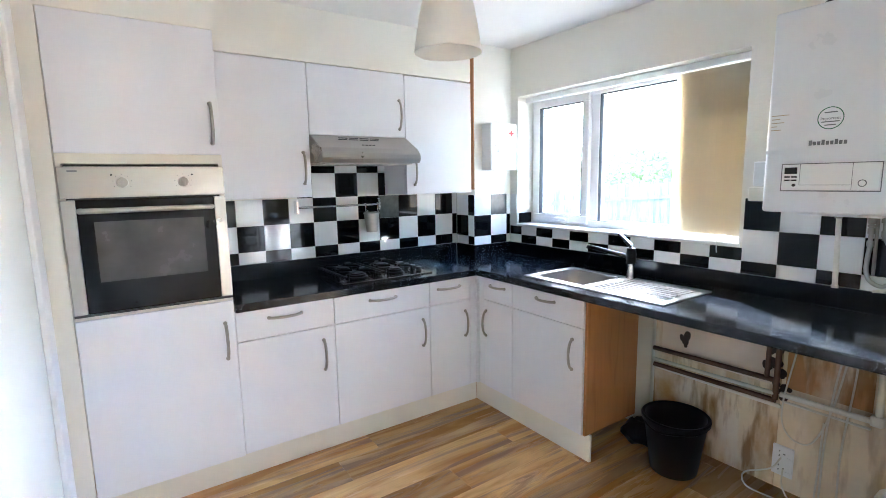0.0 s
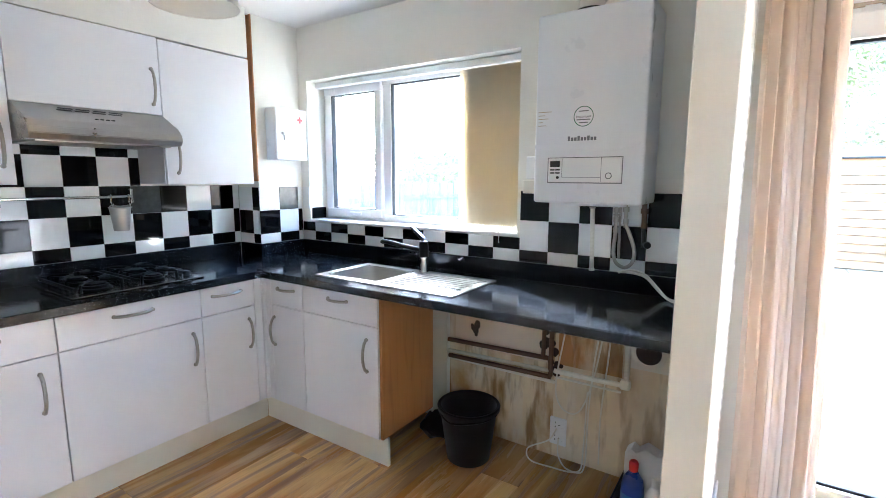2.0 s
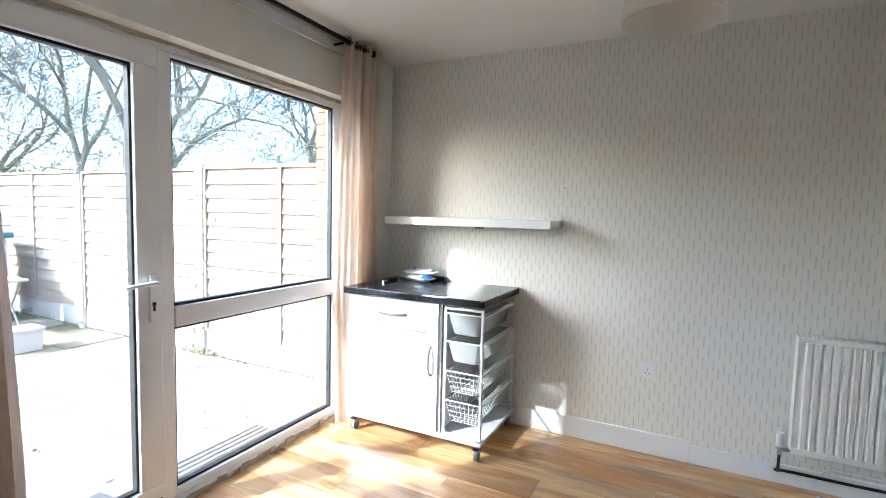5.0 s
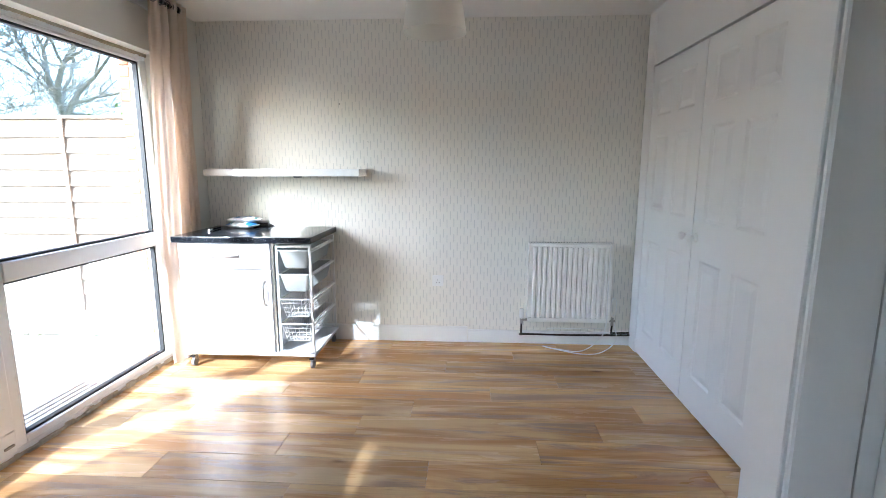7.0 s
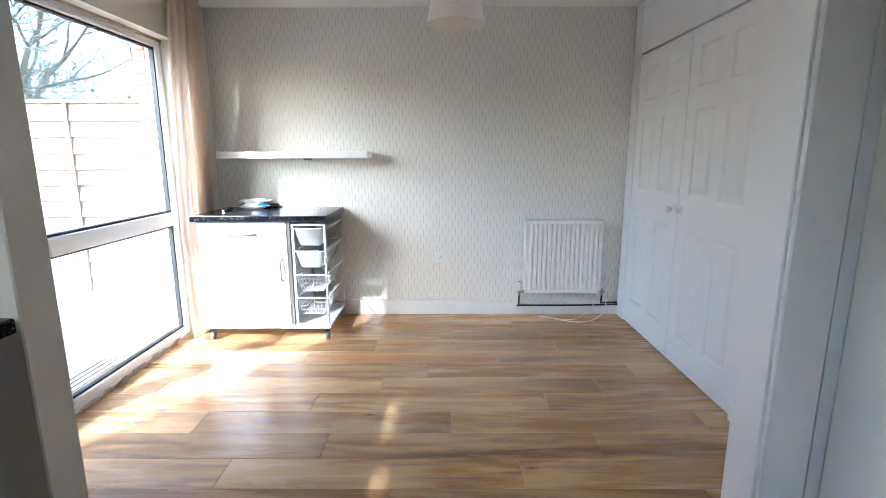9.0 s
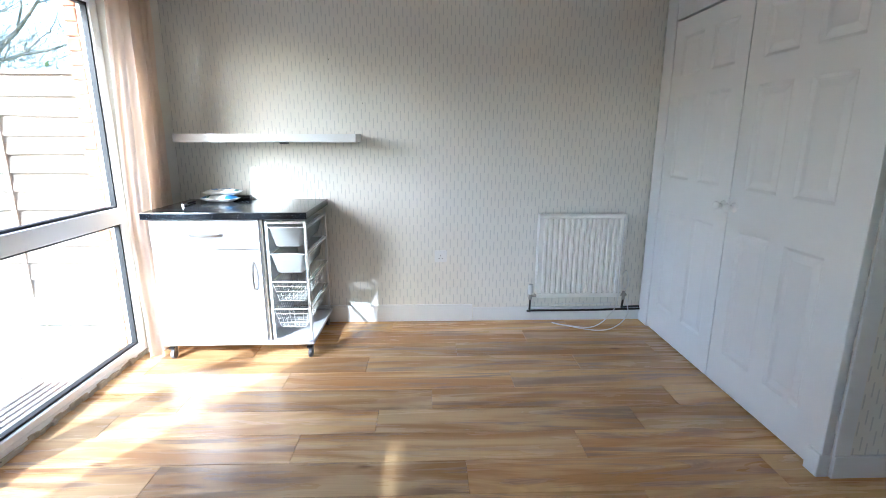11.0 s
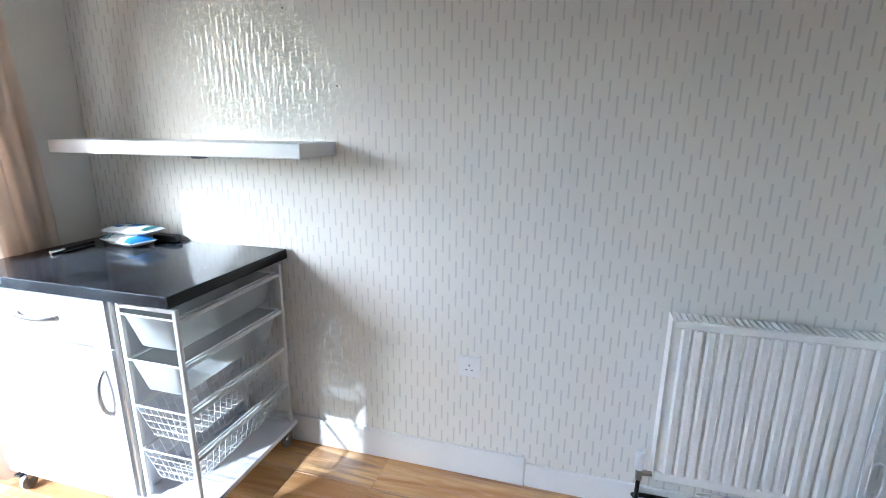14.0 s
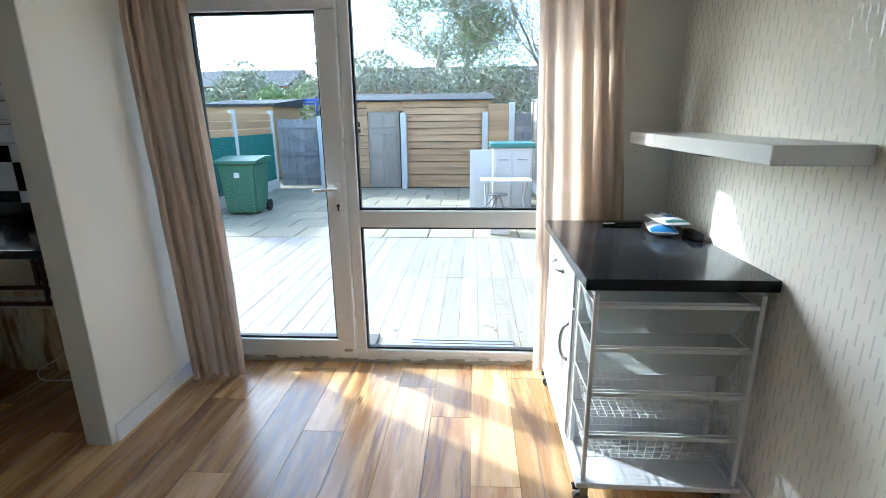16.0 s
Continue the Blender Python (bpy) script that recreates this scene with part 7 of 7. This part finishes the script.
def hedge(x0, x1, y0, y1, z1, n_l, seed, label, leaf_mat="twigleaf", size=0.09, thin=0.5):
    rnd = random.Random(seed)
    V, F = [], []
    for k in range(n_l):
        x, y = rnd.uniform(x0, x1), rnd.uniform(y0, y1)
        top = z1 * (0.72 + 0.36 * noise.noise(Vector((x * 0.35, y * 0.35, seed))))
        c = Vector((x, y, rnd.uniform(GZ, max(0.5, top))))
        d1 = Vector((rnd.gauss(0, 1), rnd.gauss(0, 1), rnd.gauss(0, 1))).normalized() * size * rnd.uniform(0.6, 1.4)
        d2 = Vector((rnd.gauss(0, 1), rnd.gauss(0, 1), rnd.gauss(0, 1))).normalized() * size * thin
        n0 = len(V)
        V += [c - d1, c + d2, c + d1, c - d2]
        F.append((n0, n0 + 1, n0 + 2, n0 + 3))
    me = bpy.data.meshes.new("hedge")
    me.from_pydata([tuple(v) for v in V], [], F)
    me.materials.append(M[leaf_mat])
    tagged(new("hedge", me), label, "hedge", "", "stuff")


hedge(20, 24, -30, -3, 3.6, 14000, 2, "tangled bare hedgerow beyond fences")
hedge(25, 29, -3, 22, 3.0, 12000, 6, "dark shrubs in front of far houses", "leaf", 0.12)
hedge(29, 34, 7, 27, 5.2, 14000, 51, "pale leafless shrubs hiding far houses", "twigleaf", 0.22)
hedge(14.5, 16.5, -3.5, 3.0, 3.7, 12000, 31, "tangled shrubs behind shed", "twigleaf", 0.08)
hedge(8, 12, -18, -8, 3.2, 9000, 14, "overgrown leafy hedge beyond fence", "leaf", 0.08)
hedge(17, 21, -24, -5, 8.0, 14000, 41, "bare tangled winter thicket behind fence", "bark", 0.45, 0.035)
hedge(20, 24, -6, 6, 7.5, 12000, 43, "fine bare twigs behind shed", "bark", 0.4, 0.035)


# ---- pieces of floor, walls and paving ----
TILT = random.Random(77)


def piece(name, me, parent, at, tilt=0.0):
    """One piece of a surface; tilt, in radians, sets it a little out of true."""
    ob = new(name, me)
    ob.parent = parent
    ob.location = at
    if tilt:
        ob.rotation_euler = (TILT.gauss(0, tilt), TILT.gauss(0, tilt), TILT.gauss(0, tilt))
    return ob


def block(name, size, bevel, material):
    """A shared mesh for alike pieces: a small slab with chamfered upper edges, centred."""
    bm = bmesh.new()
    box(bm, tuple(-s / 2 for s in size), tuple(s / 2 for s in size))
    if bevel:
        bmesh.ops.bevel(bm, geom=[e for e in bm.edges], offset=bevel, segments=1, affect="EDGES")
    me = bpy.data.meshes.new(name)
    bm.to_mesh(me)
    bm.free()
    me.materials.append(material)
    return me


cache = {}


def sized(name, size, bevel, material):
    key = (name, tuple(round(s, 4) for s in size), material.name)
    if key not in cache:
        cache[key] = block(name, size, bevel, material)
    return cache[key]


# laminate planks along x
PW, PL = 0.198, 1.26
rnd = random.Random(42)
starts = [0.0, 0.48, 0.9, 0.25, 0.72, 1.1]
row = 0
y0 = -1.735 - 4 * PW
while y0 + row * PW < YB:
    ya, yb = max(YD, y0 + row * PW), min(YB, y0 + (row + 1) * PW)
    x = -1.4 - starts[(row * 5) % 6] - 0.13 * rnd.random()
    while x < 2.80:
        xa, xb = max(-1.4, x), min(2.797, x + PL)
        x += PL
        if xb - xa < 0.03 or yb - ya < 0.02:
            continue
        xb = xb if yb < S0 else min(xb, XK)
        if xb - xa < 0.03:
            continue
        piece("plank", sized("plank", (xb - xa - 0.0012, yb - ya - 0.0012, 0.012), 0.0008, M["plank"]), floor, ((xa + xb) / 2, (ya + yb) / 2, -0.006))
    row += 1

# wall tiles
T = 0.152


def tile(parent, wall, u0, u1, z0, z1, colour):
    m = {"w": M["tile_w"], "b": M["tile_b"], "g": M["tile_g"]}[colour]
    j = 0.0016
    if u1 - u0 < 0.012 or z1 - z0 < 0.012:
        return
    if wall[0] == "y":
        piece("tile", sized("tile", (u1 - u0 - j, 0.008, z1 - z0 - j), 0.0012, m), parent, ((u0 + u1) / 2, wall[1] - 0.004, (z0 + z1) / 2), 0.0022)
    else:
        piece("tile", sized("tile", (0.008, u1 - u0 - j, z1 - z0 - j), 0.0012, m), parent, (wall[1] - 0.004, (u0 + u1) / 2, (z0 + z1) / 2), 0.0022)


def grout(parent, a, b):
    bm = bmesh.new()
    box(bm, a, b)
    bmesh.ops.recalc_face_normals(bm, faces=bm.faces)
    me = bpy.data.meshes.new("grout")
    bm.to_mesh(me)
    bm.free()
    me.materials.append(M["grout"])
    ob = new("grout", me)
    ob.parent = parent


grout(wall_back, (0.563, YB - 0.005, 1.001), (2.279, YB - 0.0005, 1.374))
grout(wall_back, (1.07, YB - 0.005, 1.374), (1.67, YB - 0.0005, 1.62))
rows_b = [(1.001, 1.071), (1.071, 1.223), (1.223, 1.375), (1.375, 1.527), (1.527, 1.62)]
special = {(3, 2): "g", (0, 2): "b"}
for c in range(12):
    u1 = 2.23 - c * T
    u0 = u1 - T
    for r, (z0, z1) in enumerate(rows_b):
        if r >= 3 and not (1.08 < (u0 + u1) / 2 < 1.75):
            continue
        lo_, hi_ = (max(u0, 0.563), u1) if r < 3 else (max(u0, 1.067), min(u1, 1.674))
        col = special.get((c, r)) or ("b" if (c + r) % 2 == 0 else "w")
        tile(wall_back, ("y", YB - 0.001), lo_, hi_, z0, z1, col)
for r, (z0, z1) in enumerate(rows_b[:3]):
    tile(wall_back, ("y", YB - 0.001), 2.23, 2.271, z0, z1, "w" if r % 2 == 0 else "b")
rows_w = [(1.001, 1.062), (1.062, 1.213), (1.213, 1.362)]
for r, (z0, z1) in enumerate(rows_w):
    tile(wall_pier, ("x", 2.28), 2.94, YB - 0.01, z0, z1, "w" if r % 2 == 0 else "b")
    tile(wall_pier, ("x", 2.28), 2.871, 2.94, z0, z1, "b" if r % 2 == 0 else "w")
    tile(wall_pier, ("y", 2.87), 2.272, 2.272 + T, z0, z1, "w" if r % 2 == 0 else "b")
    tile(wall_pier, ("y", 2.87), 2.272 + T, 2.272 + 2 * T, z0, z1, "g" if r == 2 else ("b" if r % 2 == 0 else "w"))
    tile(wall_pier, ("y", 2.87), 2.272 + 2 * T, XK - 0.009, z0, z1, "w" if r % 2 == 0 else "b")
    for c in range(-11, 7):
        u1 = 1.22 - c * T
        u0 = u1 - T
        lo_, hi_ = max(u0, S1 + 0.002), min(u1, 2.861)
        col = "b" if (c + r) % 2 == 0 else "w"
        if lo_ >= WY0 - 0.04 and hi_ <= WY1 + 0.11:
            if r == 2:
                if lo_ > WY1 - T:
                    tile(wall_kitchen_window, ("x", XK), max(lo_, WY1 + 0.002), hi_, z0, z1, col)
                continue
            if r == 1:
                if lo_ > WY1 - 0.02:
                    tile(wall_kitchen_window, ("x", XK), lo_, hi_, z0, z1, col)
                    continue
                z1b = WZ0 - 0.006
                tile(wall_kitchen_window, ("x", XK), lo_, hi_, z0, z1b, col)
                continue
        tile(wall_kitchen_window, ("x", XK), lo_, hi_, z0, z1, col)
tile(wall_kitchen_window, ("y", WY1 + 0.0), XK + 0.01, 2.755, WZ0 + 0.014, WZ0 + 0.09, "b")

# decking, paving and facing bricks
rnd = random.Random(9)
deck = tagged(new("decking"), "bleached timber decking boards outside patio door", "decking", "", "structure")
ROOT[deck] = Vector((0, 0, 0))
for k in range(40):
    y = -2.54 + k * 0.145
    for xa, xb in ((2.96, 4.7), (4.703, 6.32)):
        piece("board", sized("deck_board", (xb - xa, 0.1438, 0.03), 0.0016, M["deck"]), deck, ((xa + xb) / 2, y + 0.07, GZ - 0.015 + 0.002 * rnd.random()))
pav = tagged(new("pavement"), "buff concrete paving slabs beyond decking", "paving", "", "structure")
ROOT[pav] = Vector((0, 0, 0))
for i in range(9):
    for k in range(12):
        x, y = 6.34 + i * 0.6, -2.54 + k * 0.6 + (0.3 if i % 2 else 0.0)
        piece("slab", sized("slab", (0.588, 0.588, 0.04), 0.004, M["slab"]), pav, (x + 0.3, y + 0.3, GZ - 0.021 + 0.004 * rnd.random()))
k = 0
z = GZ
while z < 2.6:
    edge = PY0 + 0.042
    for w in ((0.215, 0.215, 0.215) if k % 2 else (0.1075, 0.215, 0.215)):
        piece("brick", sized("brick", (0.070, w - 0.010, 0.065), 0.003, M["brick"]), wall_outer_brick, (XO + 0.036, edge - (w - 0.010) / 2, z + 0.0325))
        edge -= w
    z += 0.075
    k += 1
